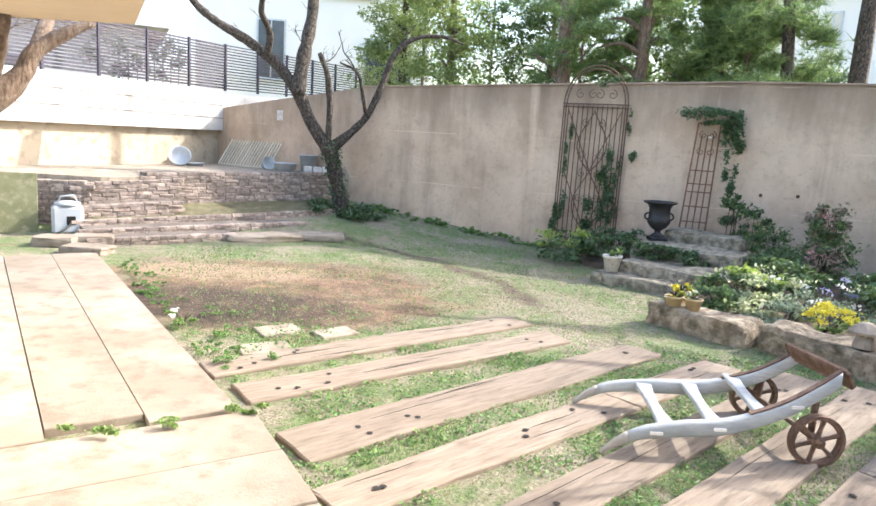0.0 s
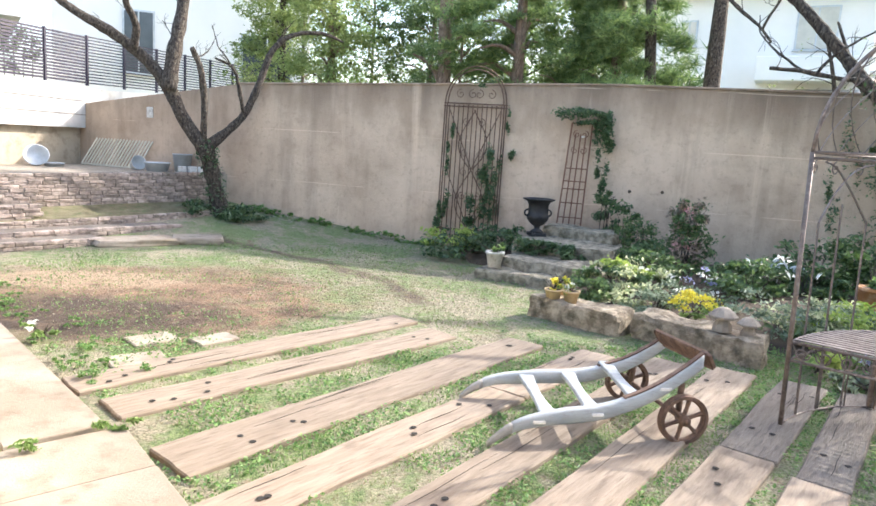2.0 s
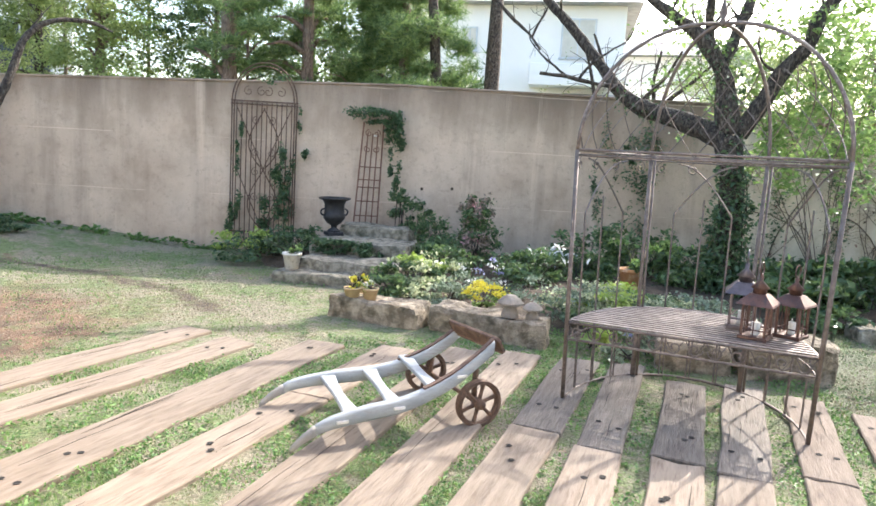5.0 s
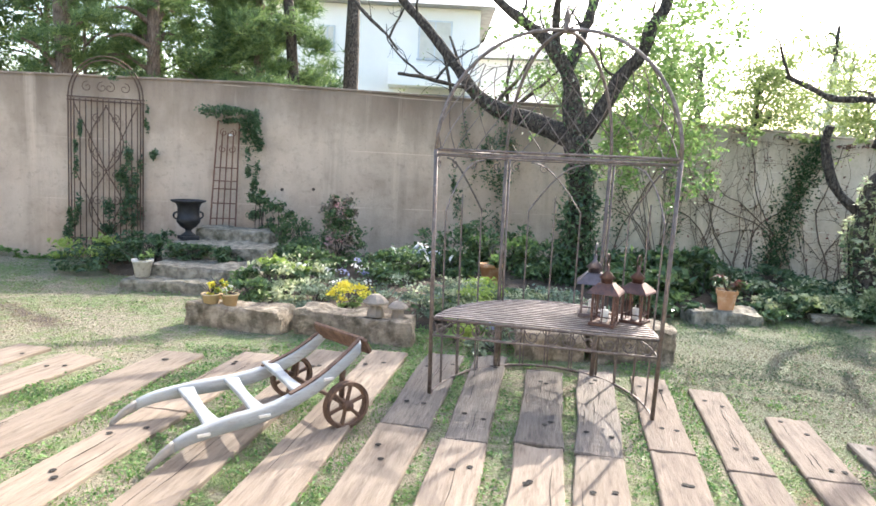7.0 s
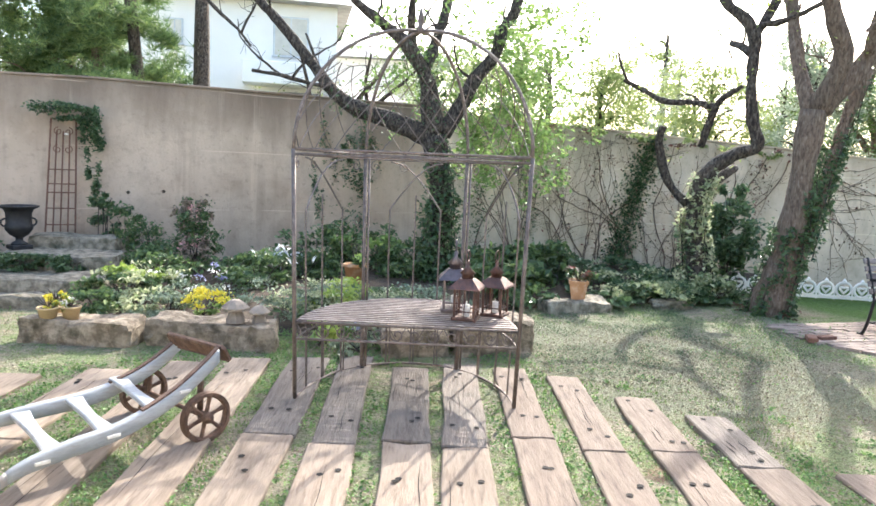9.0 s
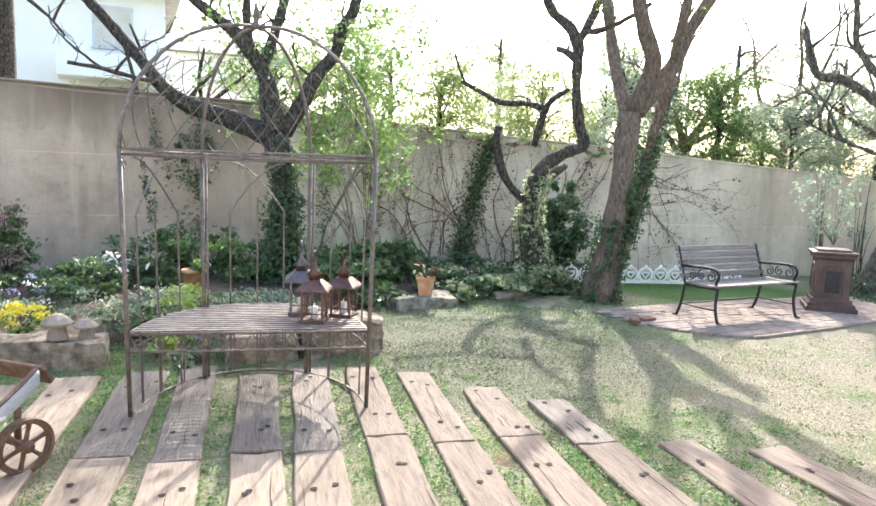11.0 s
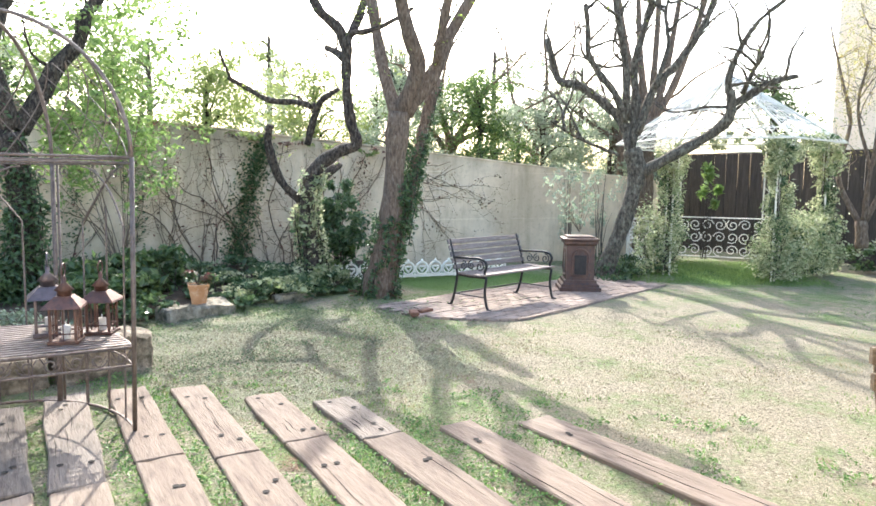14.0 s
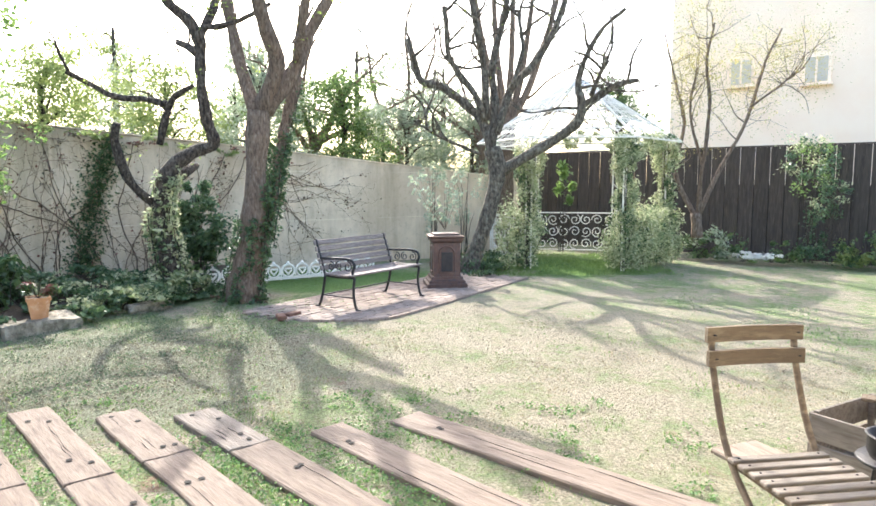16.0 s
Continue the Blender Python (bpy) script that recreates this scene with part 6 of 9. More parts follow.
house("garden_annex", 21.6, 24.6, -38, 5.0, 5, 4.5, HOUSE_WHITE, "low white annex with a pale roof beyond the wall", ((-1.0, 2.9, 1.4, 1.1),), 0.9, glass=GLASS_PALE)
house("apartment_house", 31.0, 33.0, -45, 8, 8, 8, HOUSE_WHITE, "pale house far behind the trees", ((-2, 5.5, 1.2, 1.2), (2, 5.5, 1.2, 1.2), (0, 2.5, 1.2, 1.2)), 1.5, glass=GLASS_PALE)
house("cream_house", 17.2, -15.6, 226.2, 15.5, 8, 8.5, HOUSE_CREAM, "cream rendered house behind the dark board fence", ((-5.8, 4.15, 0.5, 0.6), (-4.0, 4.05, 0.5, 0.6)), glass=GLASS_PALE, frame_mat=HOUSE_CREAM)



# ---- trees ----
def grow(tree, lines, pts, mat, trunk, slim=0.84):
    """One tapered limb of a tree; the first is its trunk, with a flared foot."""
    bm = bmesh.new()
    pts = [(p[0], p[1], p[2], p[3] * slim) for p in pts]
    if trunk and len(pts) > 2:
        x, y, z, r = pts[0]
        pts = [(x, y, z - 0.12, r * 1.5), (x, y, z + 0.06, r * 1.15)] + pts[1:]
    lines.append(limb(bm, pts, 12 if trunk else 9, 0.22, len(lines)))
    part("trunk" if trunk else "limb", bm, mat, tree, smooth=True)


def shoots(tree, lines, mat, n, length):
    """Thin shoots on all limbs, in one part."""
    rng = np.random.default_rng(n + int(length * 100))
    bm, ends = bmesh.new(), []
    for l in lines[1:]:
        ends += twigs(bm, l, max(2, n // 5), length, rng, 0.45, 0.007)
    tagged(part("twig_mass", bm, mat, tree), kind="stuff")
    return ends


tree_one = thing("garden_tree", "gnarled bare pruned tree with an ivy-clad foot", "tree")
tree_one_lines = []
grow(tree_one, tree_one_lines, [(-1.68, 12.29, 0.27, 0.17), (-1.76, 12.28, 0.75, 0.15), (-1.86, 12.26, 1.19, 0.169), (-1.93, 12.25, 1.41, 0.179)], BARK, True)
grow(tree_one, tree_one_lines, [(-1.94, 12.25, 1.35, 0.139), (-2.28, 12.26, 1.85, 0.13), (-2.54, 12.28, 2.37, 0.131), (-2.94, 12.27, 2.82, 0.112), (-3.42, 12.22, 3.16, 0.102), (-3.88, 12.15, 3.4, 0.083), (-4.23, 12.11, 3.66, 0.073), (-4.48, 12.09, 4.03, 0.063)], BARK, False)
grow(tree_one, tree_one_lines, [(-3.0, 12.03, 2.88, 0.08), (-2.92, 11.88, 3.23, 0.069), (-3.02, 11.69, 3.55, 0.059), (-2.93, 11.55, 3.87, 0.049)], BARK, False)
grow(tree_one, tree_one_lines, [(-2.48, 12.15, 2.28, 0.139), (-2.45, 12.25, 2.75, 0.141), (-2.38, 12.35, 3.24, 0.132), (-2.32, 12.45, 3.73, 0.124), (-2.33, 12.53, 4.3, 0.094)], BARK, False)
grow(tree_one, tree_one_lines, [(-1.95, 12.25, 1.45, 0.08), (-1.92, 12.15, 2.11, 0.069), (-1.97, 12.04, 2.66, 0.059), (-2.09, 11.92, 2.97, 0.049)], BARK, False)
grow(tree_one, tree_one_lines, [(-1.89, 12.26, 1.38, 0.119), (-1.55, 12.39, 1.7, 0.09), (-1.29, 12.51, 2.02, 0.081), (-1.06, 12.61, 2.58, 0.071), (-0.89, 12.71, 3.09, 0.062), (-0.56, 12.81, 3.41, 0.052), (-0.05, 12.91, 3.51, 0.042), (0.36, 12.99, 3.4, 0.021)], BARK, False)
grow(tree_one, tree_one_lines, [(-1.3, 12.33, 2.01, 0.04), (-1.37, 12.19, 2.38, 0.039), (-1.45, 12.05, 2.7, 0.029), (-1.72, 11.88, 2.83, 0.019)], BARK, False)
tree_one_ends = shoots(tree_one, tree_one_lines, BARK, 10, 0.35)
tree_two = thing("garden_tree", "thick dark bare tree with ivy-covered trunk by the wall", "tree")
tree_two_lines = []
grow(tree_two, tree_two_lines, [(7.28, 6.14, -0.04, 0.185), (7.27, 6.15, 0.62, 0.152), (7.29, 6.12, 1.23, 0.152), (7.24, 6.18, 1.75, 0.197), (7.2, 6.23, 2.08, 0.228)], BARK, True)
grow(tree_two, tree_two_lines, [(7.2, 6.22, 2.04, 0.167), (6.89, 6.66, 2.25, 0.138), (6.54, 7.08, 2.42, 0.123), (6.34, 7.34, 2.64, 0.093), (6.22, 7.52, 2.9, 0.086), (6.1, 7.7, 3.16, 0.079), (5.88, 7.95, 3.54, 0.072), (5.68, 8.16, 3.83, 0.065), (5.5, 8.34, 4.17, 0.058)], BARK, False, 0.9)
grow(tree_two, tree_two_lines, [(6.19, 7.23, 2.67, 0.038), (5.85, 7.29, 2.69, 0.03), (5.49, 7.36, 2.74, 0.029), (5.11, 7.43, 2.76, 0.022)], BARK, False, 0.9)
grow(tree_two, tree_two_lines, [(5.38, 7.85, 3.12, 0.015), (5.3, 8.04, 3.34, 0.023), (5.09, 8.3, 3.64, 0.024), (5.01, 8.48, 3.87, 0.016)], BARK, False, 0.9)
grow(tree_two, tree_two_lines, [(7.2, 6.23, 2.12, 0.182), (7.12, 6.24, 2.48, 0.151), (7.04, 6.26, 2.83, 0.121), (6.81, 6.43, 3.25, 0.099), (6.54, 6.64, 3.51, 0.076), (6.29, 6.82, 3.72, 0.061), (6.08, 6.94, 3.96, 0.053)], BARK, False, 0.9)
grow(tree_two, tree_two_lines, [(7.09, 6.35, 2.92, 0.092), (7.32, 6.39, 3.32, 0.086), (7.54, 6.43, 3.72, 0.081), (7.74, 6.49, 4.14, 0.075)], BARK, False, 0.9)
grow(tree_two, tree_two_lines, [(7.02, 6.43, 3.1, 0.061), (6.82, 6.36, 3.45, 0.061), (6.68, 6.22, 3.82, 0.052)], BARK, False, 0.9)
grow(tree_two, tree_two_lines, [(7.27, 6.14, 2.12, 0.152), (7.47, 5.98, 2.54, 0.115), (7.61, 5.89, 2.87, 0.1), (7.8, 5.71, 3.21, 0.101), (7.89, 5.67, 3.54, 0.095), (8.02, 5.58, 3.79, 0.088), (8.1, 5.54, 4.12, 0.081)], BARK, False, 0.9)
tree_two_ends = shoots(tree_two, tree_two_lines, BARK, 14, 0.5)
tree_three = thing("garden_tree", "crooked pruned tree with variegated ivy on its trunk", "tree")
tree_three_lines = []
grow(tree_three, tree_three_lines, [(9.48, 3.31, -0.04, 0.178), (9.46, 3.37, 0.66, 0.16), (9.44, 3.43, 1.11, 0.144), (9.45, 3.39, 1.49, 0.144), (9.5, 3.25, 1.8, 0.136), (9.6, 2.97, 2.0, 0.112), (9.66, 2.75, 2.1, 0.112), (9.64, 2.82, 2.4, 0.096), (9.62, 2.88, 2.83, 0.097), (9.62, 2.88, 3.26, 0.105), (9.62, 2.89, 3.47, 0.122), (9.58, 3.01, 3.72, 0.098), (9.51, 3.22, 3.91, 0.09), (9.46, 3.37, 4.2, 0.074)], BARK, True, 0.74)
grow(tree_three, tree_three_lines, [(9.62, 2.89, 3.5, 0.073), (9.91, 2.78, 3.93, 0.076), (10.16, 2.77, 4.27, 0.069)], BARK, False)
grow(tree_three, tree_three_lines, [(9.64, 2.82, 3.64, 0.049), (9.56, 2.5, 3.66, 0.048), (9.47, 2.18, 3.76, 0.04), (9.37, 1.88, 3.9, 0.031)], BARK, False)
grow(tree_three, tree_three_lines, [(9.61, 2.92, 3.29, 0.065), (9.73, 3.1, 3.42, 0.058), (9.86, 3.26, 3.49, 0.05)], BARK, False)
grow(tree_three, tree_three_lines, [(9.41, 3.51, 1.3, 0.072), (9.25, 3.71, 1.55, 0.071), (9.14, 3.8, 1.85, 0.071), (9.04, 3.82, 2.14, 0.063), (8.99, 3.76, 2.32, 0.062)], BARK, False)
grow(tree_three, tree_three_lines, [(9.47, 3.34, 1.51, 0.072), (9.84, 3.21, 1.72, 0.082), (10.16, 3.17, 1.82, 0.076)], BARK, False)
grow(tree_three, tree_three_lines, [(9.45, 3.41, 2.08, 0.056), (9.36, 3.26, 2.49, 0.055), (9.27, 3.11, 2.69, 0.047), (9.21, 2.86, 2.82, 0.031)], BARK, False)
grow(tree_three, tree_three_lines, [(9.49, 3.28, 2.61, 0.048), (9.47, 3.57, 2.67, 0.049), (9.4, 3.94, 2.7, 0.049), (9.35, 4.25, 2.86, 0.041), (9.3, 4.51, 3.0, 0.033)], BARK, False)
grow(tree_three, tree_three_lines, [(9.06, 4.33, 2.92, 0.024), (8.92, 4.39, 3.15, 0.024), (8.8, 4.41, 3.36, 0.016), (8.67, 4.47, 3.41, 0.008)], BARK, False)
tree_three_ends = shoots(tree_three, tree_three_lines, BARK, 8, 0.4)
tree_four = thing("garden_tree", "stout forked brown tree with ivy up its stem", "tree")
tree_four_lines = []
grow(tree_four, tree_four_lines, [(9.26, 2.32, -0.03, 0.246), (9.29, 2.22, 0.69, 0.198), (9.31, 2.13, 1.39, 0.167), (9.32, 2.09, 2.07, 0.167), (9.32, 2.05, 2.52, 0.198)], BARK_PALE, True)
grow(tree_four, tree_four_lines, [(9.32, 2.09, 2.49, 0.114), (9.44, 2.29, 3.06, 0.094), (9.57, 2.42, 3.54, 0.088), (9.7, 2.57, 4.26, 0.082)], BARK_PALE, False)
grow(tree_four, tree_four_lines, [(9.33, 2.01, 2.52, 0.152), (9.21, 1.78, 3.09, 0.136), (9.03, 1.87, 3.49, 0.112), (8.85, 1.97, 4.0, 0.097)], BARK_PALE, False)
grow(tree_four, tree_four_lines, [(9.34, 1.98, 2.52, 0.152), (9.48, 1.71, 2.91, 0.124), (9.59, 1.55, 3.22, 0.11), (9.7, 1.43, 3.6, 0.103), (9.82, 1.1, 4.2, 0.089)], BARK_PALE, False)
grow(tree_four, tree_four_lines, [(9.42, 1.56, 3.15, 0.069), (9.28, 1.48, 3.52, 0.076), (9.16, 1.36, 4.04, 0.068)], BARK_PALE, False)
grow(tree_four, tree_four_lines, [(9.31, 2.13, 0.3, 0.092), (9.5, 1.93, 1.39, 0.085), (9.67, 1.87, 1.94, 0.086), (9.83, 1.8, 2.41, 0.088), (10.01, 1.65, 3.06, 0.098)], BARK_PALE, False)
tree_four_ends = shoots(tree_four, tree_four_lines, BARK_PALE, 14, 0.5)
tree_five = thing("garden_tree", "leaning bare pruned tree with many upright limbs", "tree")
tree_five_lines = []
grow(tree_five, tree_five_lines, [(12.01, -0.97, 0.07, 0.174), (11.99, -1.19, 0.76, 0.153), (11.97, -1.37, 1.44, 0.153), (11.96, -1.42, 1.82, 0.182), (11.97, -1.32, 2.16, 0.172)], BARK_LICHEN, True)
grow(tree_five, tree_five_lines, [(11.97, -1.32, 2.11, 0.134), (12.07, -1.18, 2.59, 0.116), (12.18, -0.85, 2.94, 0.098), (12.28, -0.46, 3.24, 0.099), (12.37, -0.12, 3.34, 0.089), (12.46, 0.01, 3.69, 0.08), (12.53, 0.12, 4.09, 0.071)], BARK_LICHEN, False, 0.72)
grow(tree_five, tree_five_lines, [(11.99, -1.2, 2.63, 0.086), (11.9, -1.02, 3.05, 0.076), (11.83, -0.73, 3.4, 0.076), (11.74, -0.55, 3.71, 0.066), (11.64, -0.53, 4.0, 0.057), (11.55, -0.48, 4.43, 0.047)], BARK_LICHEN, False, 0.72)
grow(tree_five, tree_five_lines, [(11.97, -1.32, 2.19, 0.115), (12.06, -1.37, 2.97, 0.097), (12.15, -1.33, 3.55, 0.088), (12.21, -1.47, 4.13, 0.08), (12.28, -1.64, 4.9, 0.071)], BARK_LICHEN, False, 0.72)
grow(tree_five, tree_five_lines, [(11.98, -1.24, 2.63, 0.086), (11.89, -1.16, 3.51, 0.077), (11.8, -1.05, 4.04, 0.067), (11.72, -0.92, 4.65, 0.058)], BARK_LICHEN, False, 0.72)
grow(tree_five, tree_five_lines, [(11.97, -1.39, 2.4, 0.105), (12.08, -1.66, 3.17, 0.098), (12.18, -2.01, 3.56, 0.089), (12.25, -2.4, 4.15, 0.081), (12.34, -2.66, 4.83, 0.062)], BARK_LICHEN, False, 0.72)
grow(tree_five, tree_five_lines, [(11.96, -1.47, 1.75, 0.134), (11.83, -1.97, 2.06, 0.124), (11.7, -2.42, 2.33, 0.114), (11.58, -2.72, 2.6, 0.114), (11.52, -2.75, 2.92, 0.095), (11.49, -2.68, 3.18, 0.076), (11.41, -2.79, 3.62, 0.057), (11.3, -3.03, 4.04, 0.047), (11.17, -3.34, 4.31, 0.038)], BARK_LICHEN, False, 0.72)
grow(tree_five, tree_five_lines, [(11.72, -2.78, 2.83, 0.087), (11.72, -3.17, 3.08, 0.078), (11.75, -3.46, 3.22, 0.069), (11.75, -3.76, 3.29, 0.049)], BARK_LICHEN, False, 0.72)
grow(tree_five, tree_five_lines, [(11.68, -2.95, 3.01, 0.058), (11.5, -3.05, 3.37, 0.048), (11.33, -3.12, 3.53, 0.047)], BARK_LICHEN, False, 0.72)
grow(tree_five, tree_five_lines, [(11.93, -1.64, 3.15, 0.058), (12.04, -1.84, 3.82, 0.049), (12.17, -1.8, 4.4, 0.04), (12.29, -1.91, 4.81, 0.031)], BARK_LICHEN, False, 0.72)
grow(tree_five, tree_five_lines, [(11.99, -1.13, 2.06, 0.038), (11.9, -0.64, 2.25, 0.038), (11.78, -0.26, 2.43, 0.028), (11.65, 0.03, 2.6, 0.019)], BARK_LICHEN, False, 0.72)
tree_five_ends = shoots(tree_five, tree_five_lines, BARK_LICHEN, 42, 0.6)
tree_five_ends += shoots(tree_five, tree_five_lines, BARK_LICHEN, 24, 1.3)
tree_six = thing("garden_tree", "tall pale bare tree rising behind the leaning tree", "tree")
tree_six_lines = []
grow(tree_six, tree_six_lines, [(15.0, -1.95, 0.0, 0.22), (14.98, -1.97, 1.2, 0.2), (14.97, -1.96, 2.3, 0.19), (14.96, -1.98, 2.9, 0.2)], BARK_PALE, True)
for k, (dy, tall) in enumerate(((0.75, 5.6), (0.35, 6.0), (-0.1, 6.2), (-0.55, 5.9), (-1.05, 5.5))):
    grow(tree_six, tree_six_lines, [(14.96, -1.98, 2.5 + 0.08 * k, 0.11), (14.94, -1.98 + dy * 0.35, 3.4, 0.09), (14.9 + 0.1 * (k % 2), -1.98 + dy * 0.7, 4.4, 0.075), (14.9, -1.98 + dy, tall, 0.05)], BARK_PALE, False)
tree_six_ends = shoots(tree_six, tree_six_lines, BARK_PALE, 30, 0.9)
maple = thing("garden_tree", "slender young maple in yellow-green new leaf", "tree")
maple_lines = []
grow(maple, maple_lines, [(13.58, -5.64, 0.47, 0.141), (13.6, -5.6, 0.97, 0.117)], BARK_PALE, True)
grow(maple, maple_lines, [(13.6, -5.6, 0.88, 0.082), (13.82, -5.32, 1.53, 0.071), (13.94, -5.29, 1.98, 0.059), (13.98, -5.45, 2.77, 0.048), (14.14, -5.31, 3.56, 0.036), (14.32, -5.11, 4.6, 0.025)], BARK_PALE, False, 0.7)
grow(maple, maple_lines, [(13.58, -5.64, 0.92, 0.082), (13.48, -5.63, 1.75, 0.058), (13.37, -5.64, 2.18, 0.058), (13.26, -5.64, 3.13, 0.046), (13.2, -5.53, 3.85, 0.035), (13.07, -5.6, 4.54, 0.023)], BARK_PALE, False, 0.7)
grow(maple, maple_lines, [(13.58, -5.65, 0.95, 0.082), (13.5, -6.02, 1.86, 0.059), (13.42, -6.34, 2.51, 0.047), (13.41, -6.53, 3.04, 0.048), (13.38, -6.75, 3.89, 0.036), (13.31, -7.01, 4.5, 0.024)], BARK_PALE, False, 0.7)
grow(maple, maple_lines, [(13.56, -5.69, 1.86, 0.047), (13.53, -5.38, 2.94, 0.035), (13.35, -5.43, 3.77, 0.023)], BARK_PALE, False, 0.7)
grow(maple, maple_lines, [(13.22, -6.44, 3.02, 0.035), (13.25, -7.03, 3.45, 0.024), (13.33, -7.5, 3.78, 0.012)], BARK_PALE, False, 0.7)
maple_ends = shoots(maple, maple_lines, BARK_PALE, 70, 0.75)
side_tree = thing("garden_tree", "pale bare tree reaching over the patio", "tree")
side_tree_lines = []
grow(side_tree, side_tree_lines, [(-3.49, 5.14, 1.55, 0.149), (-3.31, 5.26, 1.77, 0.12), (-3.18, 5.34, 1.93, 0.095), (-3.12, 5.38, 2.09, 0.07), (-2.95, 5.47, 2.24, 0.06), (-2.75, 5.57, 2.36, 0.035)], BARK_PALE, True)
grow(side_tree, side_tree_lines, [(-3.13, 5.37, 2.04, 0.06), (-3.15, 5.55, 2.25, 0.062), (-3.18, 5.72, 2.41, 0.053), (-3.23, 5.88, 2.61, 0.044)], BARK_PALE, False)
grow(side_tree, side_tree_lines, [(-3.4, 5.2, 1.66, 0.06), (-3.21, 5.12, 2.03, 0.049), (-3.1, 5.0, 2.25, 0.047), (-3.0, 4.87, 2.45, 0.042)], BARK_PALE, False)
side_tree_ends = shoots(side_tree, side_tree_lines, BARK_PALE, 4, 0.4)


def side_branches(tree, lines, mat, each, length, rad, seed):
    """Forked side branches with their own shoots on every limb but the trunk."""
    rng = np.random.default_rng(seed)
    bm, ends = bmesh.new(), []
    for l in lines[1:]:
        for _ in range(each):
            p = np.array(l[int(rng.uniform(0.3, 0.97) * (len(l) - 1))][:3], float)
            d = rng.normal(size=3) * (0.8, 0.8, 0.3) + (0, 0, 0.75)
            q = [(*p, rad)]
            for k in range(4):
                d = d + rng.normal(size=3) * 0.45 + (0, 0, 0.15)
                p = p + d / np.linalg.norm(d) * length * rng.uniform(0.2, 0.32)
                q.append((*p, rad * (0.78 - 0.17 * k)))
            got = limb(bm, q, 6, 0.15, seed)
            ends += twigs(bm, got, 4, length * 0.45, rng, 0.25, rad * 0.3)
    tagged(part("branch_mass", bm, mat, tree, smooth=True), kind="stuff")
    return ends


tree_one_ends += side_branches(tree_one, tree_one_lines, BARK, 1, 0.7, 0.018, 301)
tree_two_ends += side_branches(tree_two, tree_two_lines, BARK, 2, 0.9, 0.02, 302)
tree_three_ends += side_branches(tree_three, tree_three_lines[:4], BARK, 1, 0.6, 0.016, 303)
tree_four_ends += side_branches(tree_four, tree_four_lines[:5], BARK_PALE, 2, 0.8, 0.02, 304)
tree_five_ends += side_branches(tree_five, tree_five_lines, BARK_LICHEN, 4, 1.1, 0.028, 305)
maple_ends += side_branches(maple, maple_lines, BARK_PALE, 4, 1.0, 0.014, 306)


def leaves_at(name, pts, size, mat, tree, seed, label=""):
    rng = np.random.default_rng(seed)
    v, f = scatter_leaves(np.array(pts), size, rng)
    return arrays(name, v, f, mat, tree, label)


def near_ends(ends, n, rad, seed):
    rng = np.random.default_rng(seed)
    e = np.array([tuple(p) for p in ends])
    return e[rng.integers(0, len(e), n)] + rng.normal(size=(n, 3)) * rad


def climb(tree, lines, i, a, b, n, rad, size, mat, seed, label=""):
    """Ivy leaves round a stretch of a limb."""
    rng = np.random.default_rng(seed)
    l = lines[i]
    cut = l[int(a * (len(l) - 1)):max(int(b * (len(l) - 1)), int(a * (len(l) - 1)) + 1) + 1]
    return leaves_at("ivy", along([p[:3] for p in cut], n, rad, rng), size, mat, tree, seed, label)


def cloak(tree, lines, i, a, b, strands, off, n, rad, size, mat, seed, label=""):
    """Ivy in wandering strands up a stretch of a limb, with bark showing between them."""
    rng = np.random.default_rng(seed)
    l = np.array([p[:3] for p in lines[i]])
    lo = int(a * (len(l) - 1))
    l = l[lo:max(int(b * (len(l) - 1)), lo + 2) + 1]
    bm, pts = bmesh.new(), []
    for k in range(strands):
        ang = 2 * math.pi * k / strands + rng.uniform(-0.3, 0.3)
        m = max(3, int(len(l) * rng.uniform(0.65, 1.0)))
        q = []
        for s in range(m):
            ang += rng.normal() * 0.18
            r = off * (1.15 - 0.35 * s / m)
            q.append(l[s] + (r * math.cos(ang), r * math.sin(ang), 0.03 * rng.normal()))
        tube(bm, q, 0.007, 5)
        pts.append(along(q, n // strands, rad * rng.uniform(0.7, 1.2), rng))
    tagged(part("ivy_stem", bm, BARK, tree), kind="stuff")
    return leaves_at("ivy", np.concatenate(pts), size, mat, tree, seed, label)


climb(tree_one, tree_one_lines, 0, 0.0, 0.95, 900, 0.19, 0.065, IVY, 1, "dark ivy on the trunk")
cloak(tree_two, tree_two_lines, 0, 0.0, 1.0, 9, 0.20, 2600, 0.11, 0.075, IVY, 2, "dark ivy on the trunk")
climb(tree_two, tree_two_lines, 0, 0.0, 0.3, 1500, 0.5, 0.095, IVY, 202)
climb(tree_two, tree_two_lines, 0, 0.0, 0.6, 1300, 0.34, 0.07, IVY, 203)
climb(tree_two, tree_two_lines, 4, 0.0, 0.5, 420, 0.2, 0.06, IVY, 3)
climb(tree_two, tree_two_lines, 1, 0.05, 0.35, 200, 0.2, 0.06, IVY, 4)
